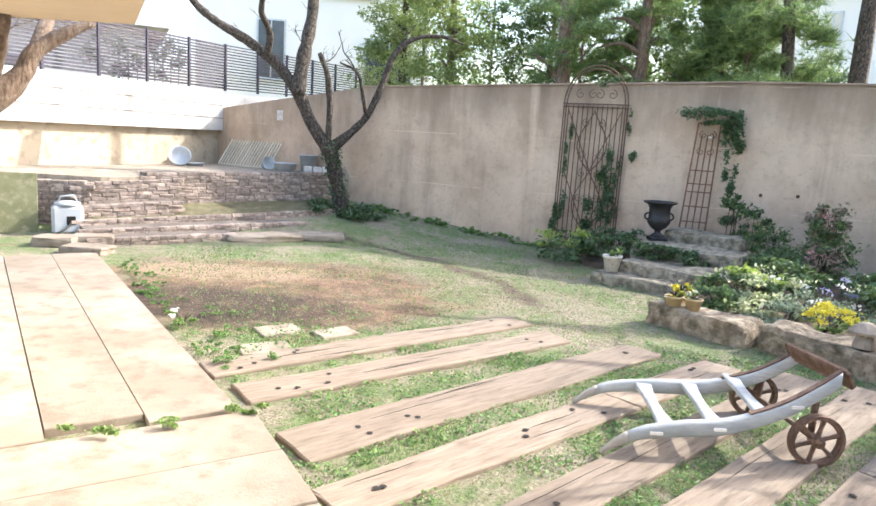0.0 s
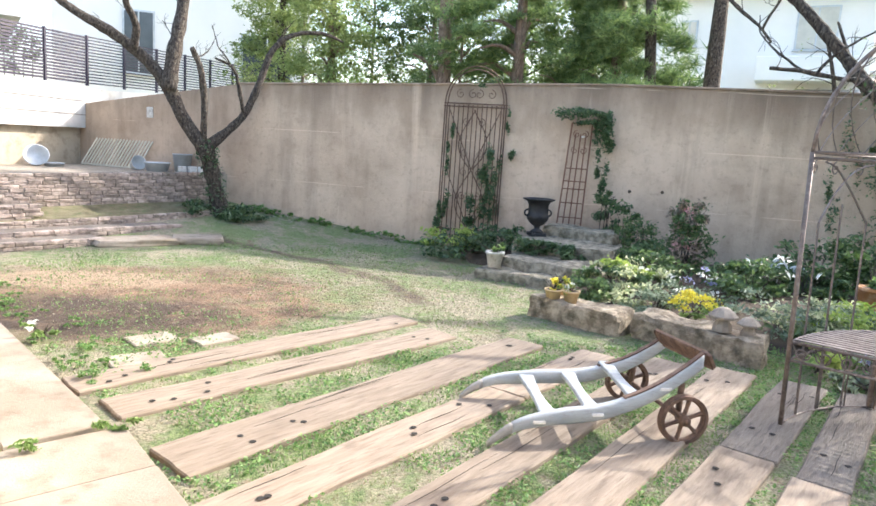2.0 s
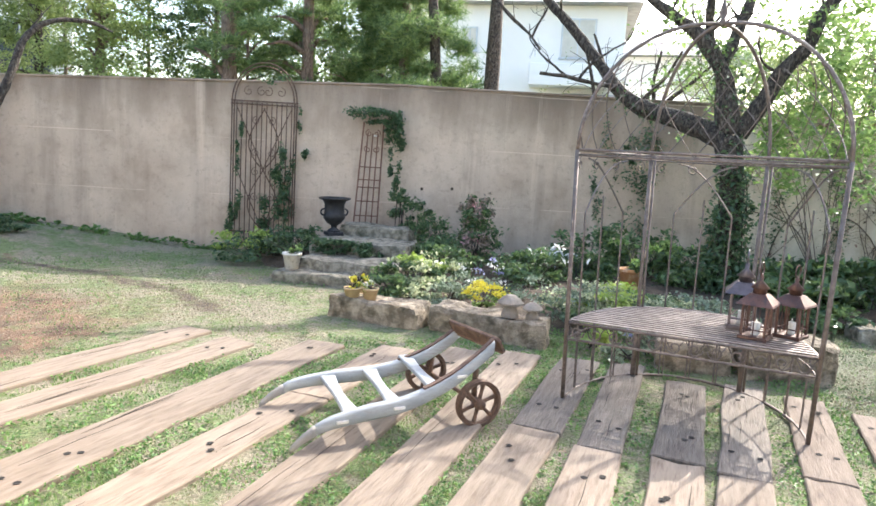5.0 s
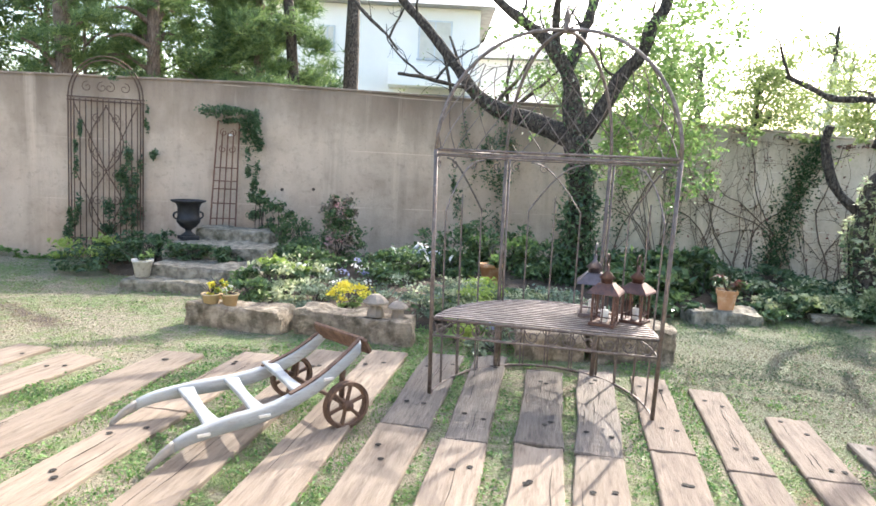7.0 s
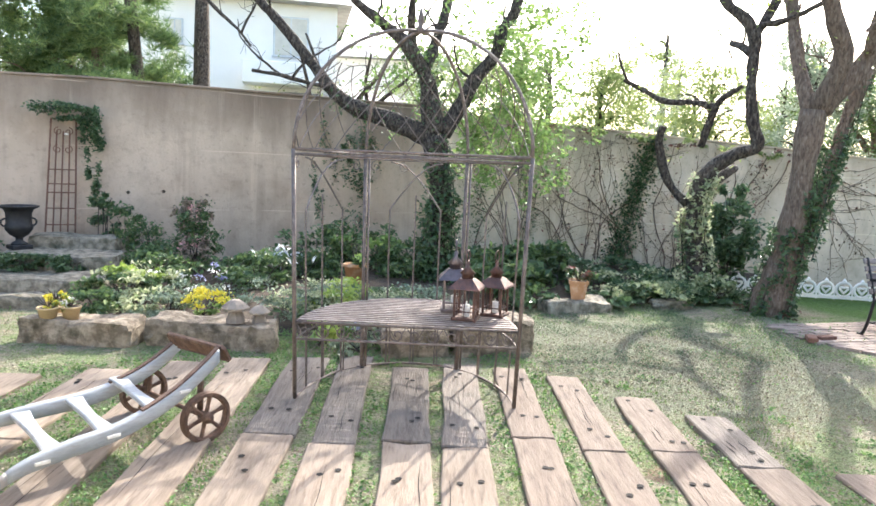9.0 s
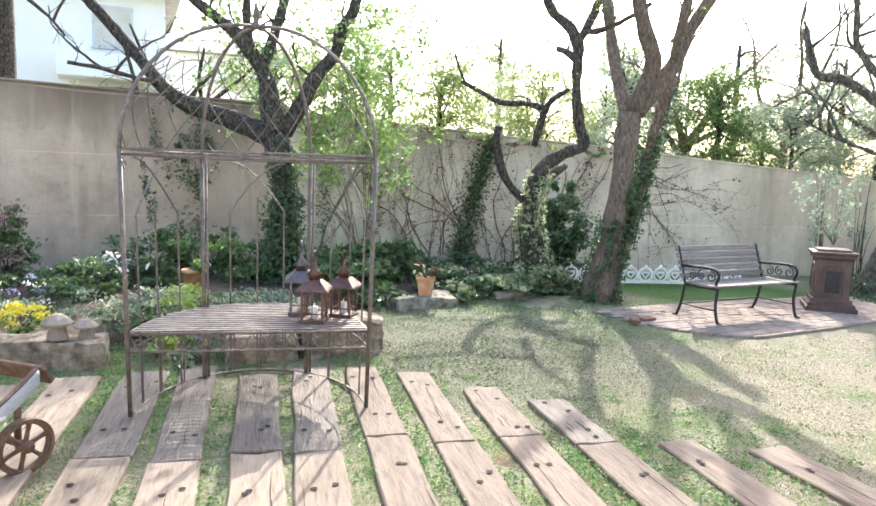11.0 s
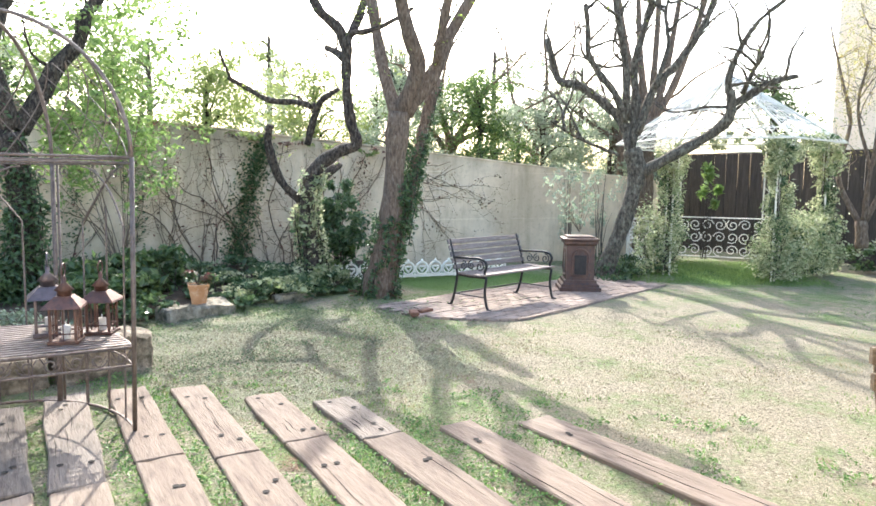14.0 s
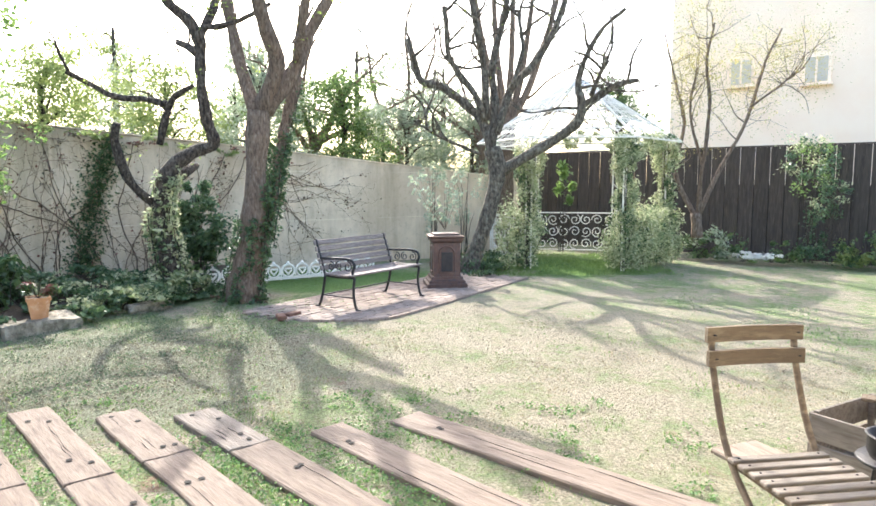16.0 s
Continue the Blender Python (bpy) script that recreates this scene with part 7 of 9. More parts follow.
cloak(tree_three, tree_three_lines, 0, 0.0, 0.36, 8, 0.19, 2000, 0.075, 0.07, VARIEGATED, 5, "variegated ivy on the trunk")
cloak(tree_three, tree_three_lines, 0, 0.0, 0.16, 7, 0.26, 1000, 0.11, 0.075, VARIEGATED, 205)
cloak(tree_three, tree_three_lines, 0, 0.0, 0.25, 4, 0.18, 500, 0.09, 0.075, IVY, 6)
cloak(tree_four, tree_four_lines, 0, 0.12, 0.72, 7, 0.235, 2200, 0.09, 0.07, IVY, 7, "dark ivy on the stem")
cloak(tree_four, tree_four_lines, 5, 0.1, 1.0, 5, 0.11, 1700, 0.09, 0.065, IVY, 8, "dark ivy on the thinner stem")
cloak(tree_four, tree_four_lines, 0, 0.0, 0.2, 8, 0.36, 260, 0.12, 0.07, RED_TINGE, 207)
climb(tree_five, tree_five_lines, 0, 0.0, 0.3, 500, 0.26, 0.06, IVY, 9)
leaves_at("new_growth", near_ends(tree_three_ends, 260, 0.10, 10), 0.05, LIME, tree_three, 10, "yellow-green new leaves")
leaves_at("new_growth", near_ends(tree_four_ends, 260, 0.12, 11), 0.05, LIME, tree_four, 11, "yellow-green new leaves")
leaves_at("new_growth", near_ends(tree_five_ends, 200, 0.12, 12), 0.045, LIME, tree_five, 12)
leaves_at("leaves", near_ends(maple_ends, 7000, 0.2, 13), 0.038, MAPLE, maple, 13, "pale yellow-green new leaves")
foliage("leaves", [(15.0, -7.6, 4.3, 1.3, 1.2, 0.7, 1500), (14.4, -6.3, 4.0, 1.0, 1.0, 0.6, 900)], 0.036, MAPLE, maple, 14, clump=0.3, shell=0.1)


# ---- trees beyond the walls ----
def far_tree(name, label, x, y, h, r, crowns, size, mat, seed, bark=BARK, lean=0.0, tall=None):
    tr = thing(name, label, "tree", None, "trees beyond the wall")
    rng = np.random.default_rng(seed)
    bm = bmesh.new()
    line = limb(bm, [(x, y, -0.1, r * 1.3), (x + lean * 0.3, y, h * 0.35, r), (x + lean * 0.6, y, h * 0.7, r * 0.75), (x + lean, y, h, r * 0.4)], 9)
    part("trunk", bm, bark, tr, smooth=True)
    for cx, cy, cz, rx, ry, rz, n in crowns:
        bm = bmesh.new()
        i = min(len(line) - 1, int(len(line) * max(0.2, min(0.95, (cz - 0.5) / h))))
        p = line[i]
        limb(bm, [(p[0], p[1], p[2], r * 0.45), ((p[0] + cx) / 2, (p[1] + cy) / 2, (p[2] + cz) / 2 + 0.15, r * 0.3), (cx, cy, cz, r * 0.12)], 6)
        part("limb", bm, bark, tr, smooth=True)
    if mat is PINE:
        needles(crowns, size, mat, tr, seed)
    else:
        foliage("crown", [(*c[:6], int(c[6] * 2.2)) for c in crowns], size * 0.66, mat, tr, seed, clump=0.42, shell=0.35, aspect=0.5)
    return tr


def needles(crowns, size, mat, tr, seed):
    """Pine shoots: tufts of long needles that spray out and up from many twig ends."""
    rng = np.random.default_rng(seed)
    c = blob_points([(*b[:6], max(20, b[6] // 5)) for b in crowns], rng, 0.5, 0.3)
    each = 15
    p = np.repeat(c, each, 0)
    d = rng.normal(size=p.shape)
    d[:, 2] = d[:, 2] * 0.7 + 0.55
    d /= np.linalg.norm(d, axis=1)[:, None]
    side = np.cross(d, rng.normal(size=p.shape))
    side /= np.linalg.norm(side, axis=1)[:, None]
    L = (size * rng.uniform(0.7, 1.3, len(p)))[:, None]
    v = np.stack([p - side * 0.009, p + side * 0.009, p + d * L], 1)
    arrays("crown", v.reshape(-1, 3), np.arange(3 * len(p)).reshape(-1, 3), mat, tr)


def pads(x, y, z0, z1, spread, n, count, seed, flat=0.35, rad=0.75):
    """Crown masses set round a stem."""
    rng = np.random.default_rng(seed)
    res = []
    for k in range(n):
        t = (k + 0.5) / n
        a = rng.uniform(0, 2 * math.pi)
        s = spread * rng.uniform(0.25, 1) * (1.1 - 0.6 * t)
        q = rad * rng.uniform(0.7, 1.25)
        res.append((x + s * math.cos(a), y + s * math.sin(a), z0 + (z1 - z0) * t, q, q, q * flat, count))
    return res


far_tree("background_tree", "leafy evergreen tree behind the garden wall", 0.2, 17.5, 7.5, 0.10, pads(0.2, 17.5, 2.6, 6.2, 1.7, 13, 380, 21, 0.6, 0.85), 0.15, SUNLIT, 21, BARK_PALE)
far_tree("background_tree", "sunlit yellow-green tree behind the garden wall", -1.1, 19.5, 6.5, 0.12, pads(-1.1, 19.5, 2.6, 6.2, 1.3, 10, 380, 22, 0.6, 0.8), 0.15, SUNLIT, 22)
far_tree("background_tree", "dense dark evergreen behind the garden wall", 2.6, 18.0, 7.0, 0.07, pads(2.6, 18.0, 2.6, 6.3, 1.6, 13, 360, 23, 0.6, 0.85), 0.14, SHRUB, 23, BARK_PALE, 0.3)
far_tree("background_tree", "tall pine with pale trunk behind the garden wall", 2.75, 15.6, 8.5, 0.17, pads(2.75, 15.6, 3.0, 6.0, 1.2, 7, 420, 24, 0.4), 0.17, PINE, 24, BARK_PALE, -0.2)
far_tree("background_pine", "layered green pine behind the garden wall", 4.2, 14.9, 6.5, 0.15, pads(4.2, 14.9, 2.7, 5.6, 1.6, 15, 560, 25, 0.32, 0.8), 0.20, PINE, 25, BARK_PALE)
far_tree("background_pine", "dense shaggy pine rising over the garden wall", 6.2, 14.3, 7.0, 0.13, pads(6.2, 14.3, 2.5, 5.9, 1.2, 22, 900, 26, 0.65, 0.75), 0.22, PINE, 26, BARK_PALE)
far_tree("background_tree", "low evergreen behind the garden wall", 5.0, 17.5, 5.5, 0.06, pads(5.0, 17.5, 2.6, 5.8, 1.8, 12, 340, 27, 0.6, 0.9), 0.15, BROAD, 27)
far_tree("background_tree", "dark bushy evergreen behind the garden wall", 8.9, 16.0, 3.6, 0.1, pads(8.9, 16.0, 1.8, 3.6, 1.1, 6, 320, 28, 0.6, 0.75), 0.13, SHRUB, 28)
far_tree("background_tree", "bare-limbed tree behind the garden wall", 7.0, 13.6, 7.5, 0.13, pads(7.0, 13.6, 5.8, 7.4, 1.2, 3, 60, 29), 0.12, FRESH, 29, BARK, -0.9)
far_tree("background_tree", "thick straight tree trunk behind the garden wall", 7.9, 13.4, 8.5, 0.17, pads(7.9, 13.4, 6.6, 8.4, 1.0, 4, 160, 30), 0.12, FRESH, 30, BARK, 0.1)
# crowns in HAZY carry their haze in the leaf colour
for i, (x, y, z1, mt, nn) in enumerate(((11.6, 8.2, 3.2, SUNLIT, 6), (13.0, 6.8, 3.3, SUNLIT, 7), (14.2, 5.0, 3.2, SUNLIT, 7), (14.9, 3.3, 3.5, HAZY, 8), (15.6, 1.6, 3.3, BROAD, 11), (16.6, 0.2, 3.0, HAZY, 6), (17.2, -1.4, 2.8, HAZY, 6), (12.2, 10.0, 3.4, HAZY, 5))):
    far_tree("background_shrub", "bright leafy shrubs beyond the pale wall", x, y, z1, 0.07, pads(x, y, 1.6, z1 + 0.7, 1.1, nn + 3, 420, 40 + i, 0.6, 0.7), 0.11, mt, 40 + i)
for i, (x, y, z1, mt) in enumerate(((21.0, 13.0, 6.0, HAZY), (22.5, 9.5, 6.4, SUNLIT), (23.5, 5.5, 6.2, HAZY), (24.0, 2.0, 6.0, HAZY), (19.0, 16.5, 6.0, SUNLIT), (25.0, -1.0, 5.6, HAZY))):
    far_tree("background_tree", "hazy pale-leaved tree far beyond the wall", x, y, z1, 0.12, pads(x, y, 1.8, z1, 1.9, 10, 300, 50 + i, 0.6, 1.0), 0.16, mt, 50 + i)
for i, (x, y, z1, mt) in enumerate(((-0.6, 21.5, 7.0, SUNLIT), (1.4, 20.5, 7.0, FRESH), (3.6, 20.0, 8.0, SUNLIT), (5.8, 20.0, 8.0, FRESH), (7.4, 18.5, 7.0, SUNLIT), (3.3, 16.8, 5.0, PINE), (5.4, 15.2, 4.2, PINE), (8.6, 17.0, 3.6, SHRUB))):
    far_tree("background_tree", "dense leafy tree in the wood behind the wall", x, y, z1, 0.05, pads(x, y, 2.6, min(z1, 6.8), 1.6, 13, 320, 80 + i, 0.6, 0.9), 0.13, mt, 80 + i, BARK_PALE)
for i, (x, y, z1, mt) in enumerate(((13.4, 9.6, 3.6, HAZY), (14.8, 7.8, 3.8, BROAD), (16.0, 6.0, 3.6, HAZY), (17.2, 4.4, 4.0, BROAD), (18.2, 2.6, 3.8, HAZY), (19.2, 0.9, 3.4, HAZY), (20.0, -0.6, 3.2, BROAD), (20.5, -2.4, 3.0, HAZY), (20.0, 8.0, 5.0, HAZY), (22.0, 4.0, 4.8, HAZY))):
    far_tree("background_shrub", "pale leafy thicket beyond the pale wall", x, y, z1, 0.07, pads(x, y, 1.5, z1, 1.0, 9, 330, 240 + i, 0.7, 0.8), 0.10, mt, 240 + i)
far_tree("background_tree", "evergreen shrub tree above the gazebo", 17.0, -5.0, 3.9, 0.12, pads(17.0, -5.0, 3.0, 4.0, 0.7, 6, 330, 52, 0.6, 0.6), 0.10, SHRUB, 52)


def bare_tree(x, y, h, seed, label, r=0.16, bark=BARK):
    """An old bare tree: rising limbs that fork twice."""
    tr = thing("background_tree", label, "tree", None, "trees beyond the wall")
    rng = np.random.default_rng(seed)
    bm, ends = bmesh.new(), []
    trunk = limb(bm, [(x, y, 0, r), (x + 0.05, y, h * 0.3, r * 0.8), (x - 0.05, y, h * 0.5, r * 0.7)], 9)
    for k in range(7):
        p = np.array(trunk[-1 - (k % 4)])
        a = rng.uniform(0, 6.28)
        q = [p]
        d = np.array([math.cos(a), math.sin(a), 0.5 + rng.random()])
        for s in range(4):
            d = d + rng.normal(size=3) * 0.35
            step = d / np.linalg.norm(d) * h * 0.14
            q.append(np.array([*(q[-1][:3] + step), q[-1][3] * 0.68]))
        l = limb(bm, [tuple(v) for v in q], 7)
        ends += twigs(bm, l, 6, h * 0.16, rng, 0.2, 0.013)
    tagged(part("branchwork", bm, bark, tr, smooth=True), kind="stuff")
    leaves_at("new_growth", near_ends(ends, 260, 0.12, seed), 0.06, SUNLIT, tr, seed)


bare_tree(16.3, 2.4, 5.2, 61, "bare forked tree beyond the pale wall", 0.11, BARK_PALE)
bare_tree(18.5, 0.4, 6.0, 62, "bare forked tree beyond the pale wall", 0.12, BARK_PALE)
bare_tree(19.5, 5.2, 6.4, 65, "bare pale tree in the thicket beyond the wall", 0.10, BARK_PALE)
bare_tree(10.9, 12.0, 4.6, 63, "bare twiggy tree behind the garden wall")
bare_tree(16.6, -1.6, 6.0, 64, "bare pale tree behind the leaning tree", 0.10, BARK_PALE)

hedge = thing("background_shrub", "dark twiggy hedge behind the slatted fence", "hedge", None, "trees beyond the wall")
foliage("crown", [(-5.75, 14.4, 2.9, 0.5, 0.6, 0.45, 900), (-6.2, 13.2, 2.85, 0.5, 0.6, 0.4, 700), (-7.6, 9.9, 2.8, 0.4, 0.7, 0.4, 500)], 0.07, SHRUB, hedge, 69, floor=2.0)
for k in range(8):
    part("stem", tube(bmesh.new(), [(-6.1 + 0.07 * k, 13.4 + 0.2 * k, 0.0), (-6.2 + 0.09 * k, 13.5 + 0.2 * k, 3.0)], 0.012, 5), BARK, hedge)

# tall airy bush before the pale wall
bu = thing("tall_bush", "tall airy bush with bright fresh leaves by the wall", "bush")
rng = np.random.default_rng(70)
bm, ends = bmesh.new(), []
for k in range(11):
    a = rng.uniform(0, 6.28)
    q = [np.array([8.75, 5.85, 0.1])]
    d = np.array([math.cos(a) * 0.2, math.sin(a) * 0.2, 1.0])
    for s in range(9):
        d = d + rng.normal(size=3) * (0.13, 0.13, 0.04)
        q.append(q[-1] + d / np.linalg.norm(d) * (0.42 + 0.06 * rng.random()))
    tube(bm, q, [0.008 - 0.0007 * s for s in range(10)], 5)
    for p in q[4:]:
        for _ in range(3):
            e = p + rng.normal(size=3) * (0.34, 0.34, 0.22)
            tube(bm, [p, (p + e) / 2 + (0, 0, 0.04), e], [0.004, 0.003, 0.0015], 4, cap=False)
            ends += [Vector((p + e) / 2), Vector(e), Vector(e)]
tagged(part("stem_spray", bm, BARK_PALE, bu), kind="stuff")
leaves_at("leaves", near_ends(ends, 7200, 0.075, 71), 0.085, FRESH, bu, 71)


# ---- planting in the bed ----
def plant(name, label, cat, blobs, size, mat, seed, extra=(), stems=True, group="plants in the bed", floor=0.05):
    x, y = blobs[0][0], blobs[0][1]
    pl = thing(name, label, cat, None, group)
    if stems:
        rng = np.random.default_rng(seed)
        bm = bmesh.new()
        for b in blobs:
            for k in range(5):
                tx, ty = rng.normal(size=2) * 0.5
                tube(bm, [(b[0] + rng.normal() * 0.05, b[1] + rng.normal() * 0.05, floor), (b[0] + tx * b[3] * 0.5, b[1] + ty * b[4] * 0.5, b[2]), (b[0] + tx * b[3], b[1] + ty * b[4], b[2] + b[5] * 0.6)], [0.008, 0.005, 0.002], 5)
        tagged(part("stem_tangle", bm, BARK, pl), kind="stuff")
    foliage("leaves", blobs, size, mat, pl, seed, floor=floor)
    for nm, bl, sz, mt in extra:
        foliage(nm, bl, sz, mt, pl, seed + 100, floor=floor)
    return pl


plant("ivy_patch", "mound of mixed ivy at the trellis foot", "ivy", [(2.1, 9.9, 0.14, 0.5, 0.4, 0.2, 700), (2.55, 10.1, 0.2, 0.5, 0.45, 0.24, 800)], 0.075, IVY, 101, (("light_leaves", [(1.95, 10.15, 0.28, 0.45, 0.4, 0.15, 500)], 0.07, LIME),))
plant("ivy_patch", "dark ivy spilling over the stone steps", "ivy", [(2.62, 9.35, 0.36, 0.36, 0.22, 0.14, 700), (2.98, 8.88, 0.36, 0.3, 0.2, 0.10, 900), (3.36, 8.52, 0.34, 0.22, 0.16, 0.09, 500), (2.75, 9.7, 0.45, 0.3, 0.2, 0.12, 400)], 0.065, IVY, 102)
plant("shrub", "dark green shrub sprawling beside the stone steps", "shrub", [(4.42, 9.4, 0.72, 0.28, 0.24, 0.24, 600), (4.52, 8.95, 0.5, 0.36, 0.3, 0.26, 900), (4.25, 8.35, 0.36, 0.36, 0.3, 0.22, 800), (4.3, 9.75, 0.95, 0.2, 0.14, 0.18, 260)], 0.06, SHRUB, 103)
plant("pieris_bush", "upright bush with red-tinged leaf tips by the wall", "bush", [(4.9, 8.45, 0.45, 0.35, 0.32, 0.32, 900), (4.92, 8.45, 0.86, 0.25, 0.22, 0.24, 520)], 0.06, SHRUB, 104, (("red_leaves", [(4.9, 8.4, 0.62, 0.26, 0.26, 0.36, 520), (4.9, 8.4, 0.88, 0.24, 0.22, 0.24, 420)], 0.055, PIERIS), ("bloom_mass", [(4.75, 8.3, 0.7, 0.2, 0.2, 0.3, 60)], 0.05, PINK_BLOOM)))
plant("hellebore", "lime-flowered plant in the flower bed", "plant", [(3.35, 7.2, 0.26, 0.45, 0.35, 0.16, 900), (3.9, 7.5, 0.34, 0.4, 0.3, 0.18, 800), (2.95, 6.85, 0.18, 0.3, 0.25, 0.12, 500)], 0.07, SHRUB, 105, (("light_leaves", [(3.3, 7.15, 0.3, 0.42, 0.35, 0.14, 420), (3.9, 7.4, 0.36, 0.4, 0.3, 0.16, 300), (3.2, 6.65, 0.2, 0.35, 0.25, 0.12, 460)], 0.06, VARIEGATED), ("bloom_mass", [(3.4, 7.05, 0.36, 0.33, 0.3, 0.12, 160)], 0.08, LIME), ("white_blooms", [(3.75, 7.0, 0.32, 0.35, 0.3, 0.1, 50)], 0.05, WHITE_BLOOM)))
plant("alyssum", "low white-flowered plant along the bed edge", "plant", [(3.4, 6.35, 0.18, 0.36, 0.26, 0.11, 600), (4.2, 6.45, 0.24, 0.4, 0.35, 0.15, 520), (3.75, 6.75, 0.2, 0.35, 0.3, 0.12, 420)], 0.045, SILVER, 106, (("bloom_mass", [(4.0, 6.75, 0.3, 0.4, 0.35, 0.12, 70)], 0.04, WHITE_BLOOM), ("blue_blooms", [(4.2, 7.0, 0.35, 0.3, 0.25, 0.1, 60)], 0.045, BLUE_BLOOM)))
plant("yellow_alyssum", "cushion of bright yellow flowers in the bed", "flowers", [(3.70, 6.10, 0.20, 0.24, 0.21, 0.12, 380)], 0.04, FRESH, 107, (("bloom_mass", [(3.70, 6.08, 0.26, 0.24, 0.21, 0.10, 700)], 0.035, YELLOW_BLOOM),))
plant("white_roses", "leafy plants with large white flowers in the bed", "flowers", [(5.2, 7.4, 0.28, 0.6, 0.5, 0.16, 1300), (5.7, 7.1, 0.3, 0.45, 0.4, 0.18, 1000), (4.85, 6.9, 0.35, 0.4, 0.4, 0.22, 700)], 0.075, SHRUB, 108, (("bloom_mass", [(5.0, 7.2, 0.6, 0.5, 0.4, 0.12, 9), (5.5, 6.8, 0.5, 0.4, 0.3, 0.12, 6)], 0.11, WHITE_BLOOM),))
plant("ground_cover", "pale green ground cover behind the arbour", "plant", [(4.6, 5.5, 0.22, 0.55, 0.5, 0.13, 1100), (5.1, 5.7, 0.18, 0.5, 0.4, 0.09, 900), (5.6, 5.0, 0.18, 0.6, 0.5, 0.12, 900), (4.75, 4.9, 0.2, 0.4, 0.3, 0.14, 500)], 0.055, SILVER, 109, (("pale_leaves", [(4.6, 5.6, 0.28, 0.6, 0.5, 0.13, 700), (5.3, 5.3, 0.2, 0.6, 0.4, 0.09, 600)], 0.05, VARIEGATED), ("light_leaves", [(4.8, 5.6, 0.28, 0.6, 0.5, 0.12, 420)], 0.07, LIME), ("dark_leaves", [(5.1, 5.4, 0.15, 0.8, 0.6, 0.1, 1000)], 0.08, SHRUB)))
plant("bergenia", "broad lime-green leaves beside the edging stone", "plant", [(4.02, 4.72, 0.13, 0.2, 0.16, 0.15, 120)], 0.15, LIME, 110, (("dark_leaves", [(4.1, 4.7, 0.08, 0.25, 0.2, 0.08, 120)], 0.1, FRESH),), floor=0.0)
plant("sage", "silvery low plant with blue flowers under the arbour", "plant", [(4.35, 4.42, 0.1, 0.3, 0.22, 0.09, 320), (4.05, 4.3, 0.07, 0.2, 0.2, 0.06, 200)], 0.06, SILVER, 111, (("bloom_mass", [(4.35, 4.5, 0.22, 0.16, 0.14, 0.08, 60)], 0.05, BLUE_BLOOM),), floor=0.0)
plant("shrub", "dark glossy shrubs along the foot of the wall", "shrub", [(6.3, 7.6, 0.45, 0.6, 0.45, 0.35, 1200), (7.0, 7.2, 0.4, 0.6, 0.5, 0.35, 1200), (7.0, 6.4, 0.35, 0.5, 0.45, 0.26, 1100)], 0.085, SHRUB, 112, (("light_leaves", [(6.7, 7.0, 0.5, 0.6, 0.5, 0.22, 380)], 0.08, FRESH),))
plant("shrub", "dark broad-leaved shrubs beside the terracotta pot", "shrub", [(7.8, 5.3, 0.35, 0.6, 0.5, 0.32, 900), (8.3, 4.9, 0.38, 0.5, 0.45, 0.32, 800), (7.2, 5.0, 0.25, 0.5, 0.5, 0.2, 700)], 0.13, SHRUB, 113)
plant("ivy_patch", "ivy ground cover along the lawn edge", "ivy", [(8.2, 3.72, 0.12, 0.5, 0.25, 0.12, 700), (8.9, 3.3, 0.14, 0.5, 0.3, 0.15, 800), (9.4, 3.0, 0.14, 0.5, 0.3, 0.16, 700), (7.0, 4.45, 0.12, 0.5, 0.25, 0.12, 500)], 0.08, IVY, 114, (("light_leaves", [(8.6, 3.5, 0.16, 0.8, 0.4, 0.12, 600), (9.35, 3.1, 0.2, 0.4, 0.35, 0.2, 500)], 0.08, IVY_LIGHT),))
plant("camellia", "dark glossy shrub between two trees", "shrub", [(10.32, 3.35, 0.35, 0.40, 0.36, 0.4, 900), (10.38, 3.2, 0.85, 0.42, 0.36, 0.4, 900), (10.34, 3.25, 1.3, 0.34, 0.3, 0.28, 520)], 0.10, CAMELLIA, 115, (("dark_leaves", [(10.34, 3.3, 0.7, 0.34, 0.32, 0.7, 700)], 0.10, SHRUB),))
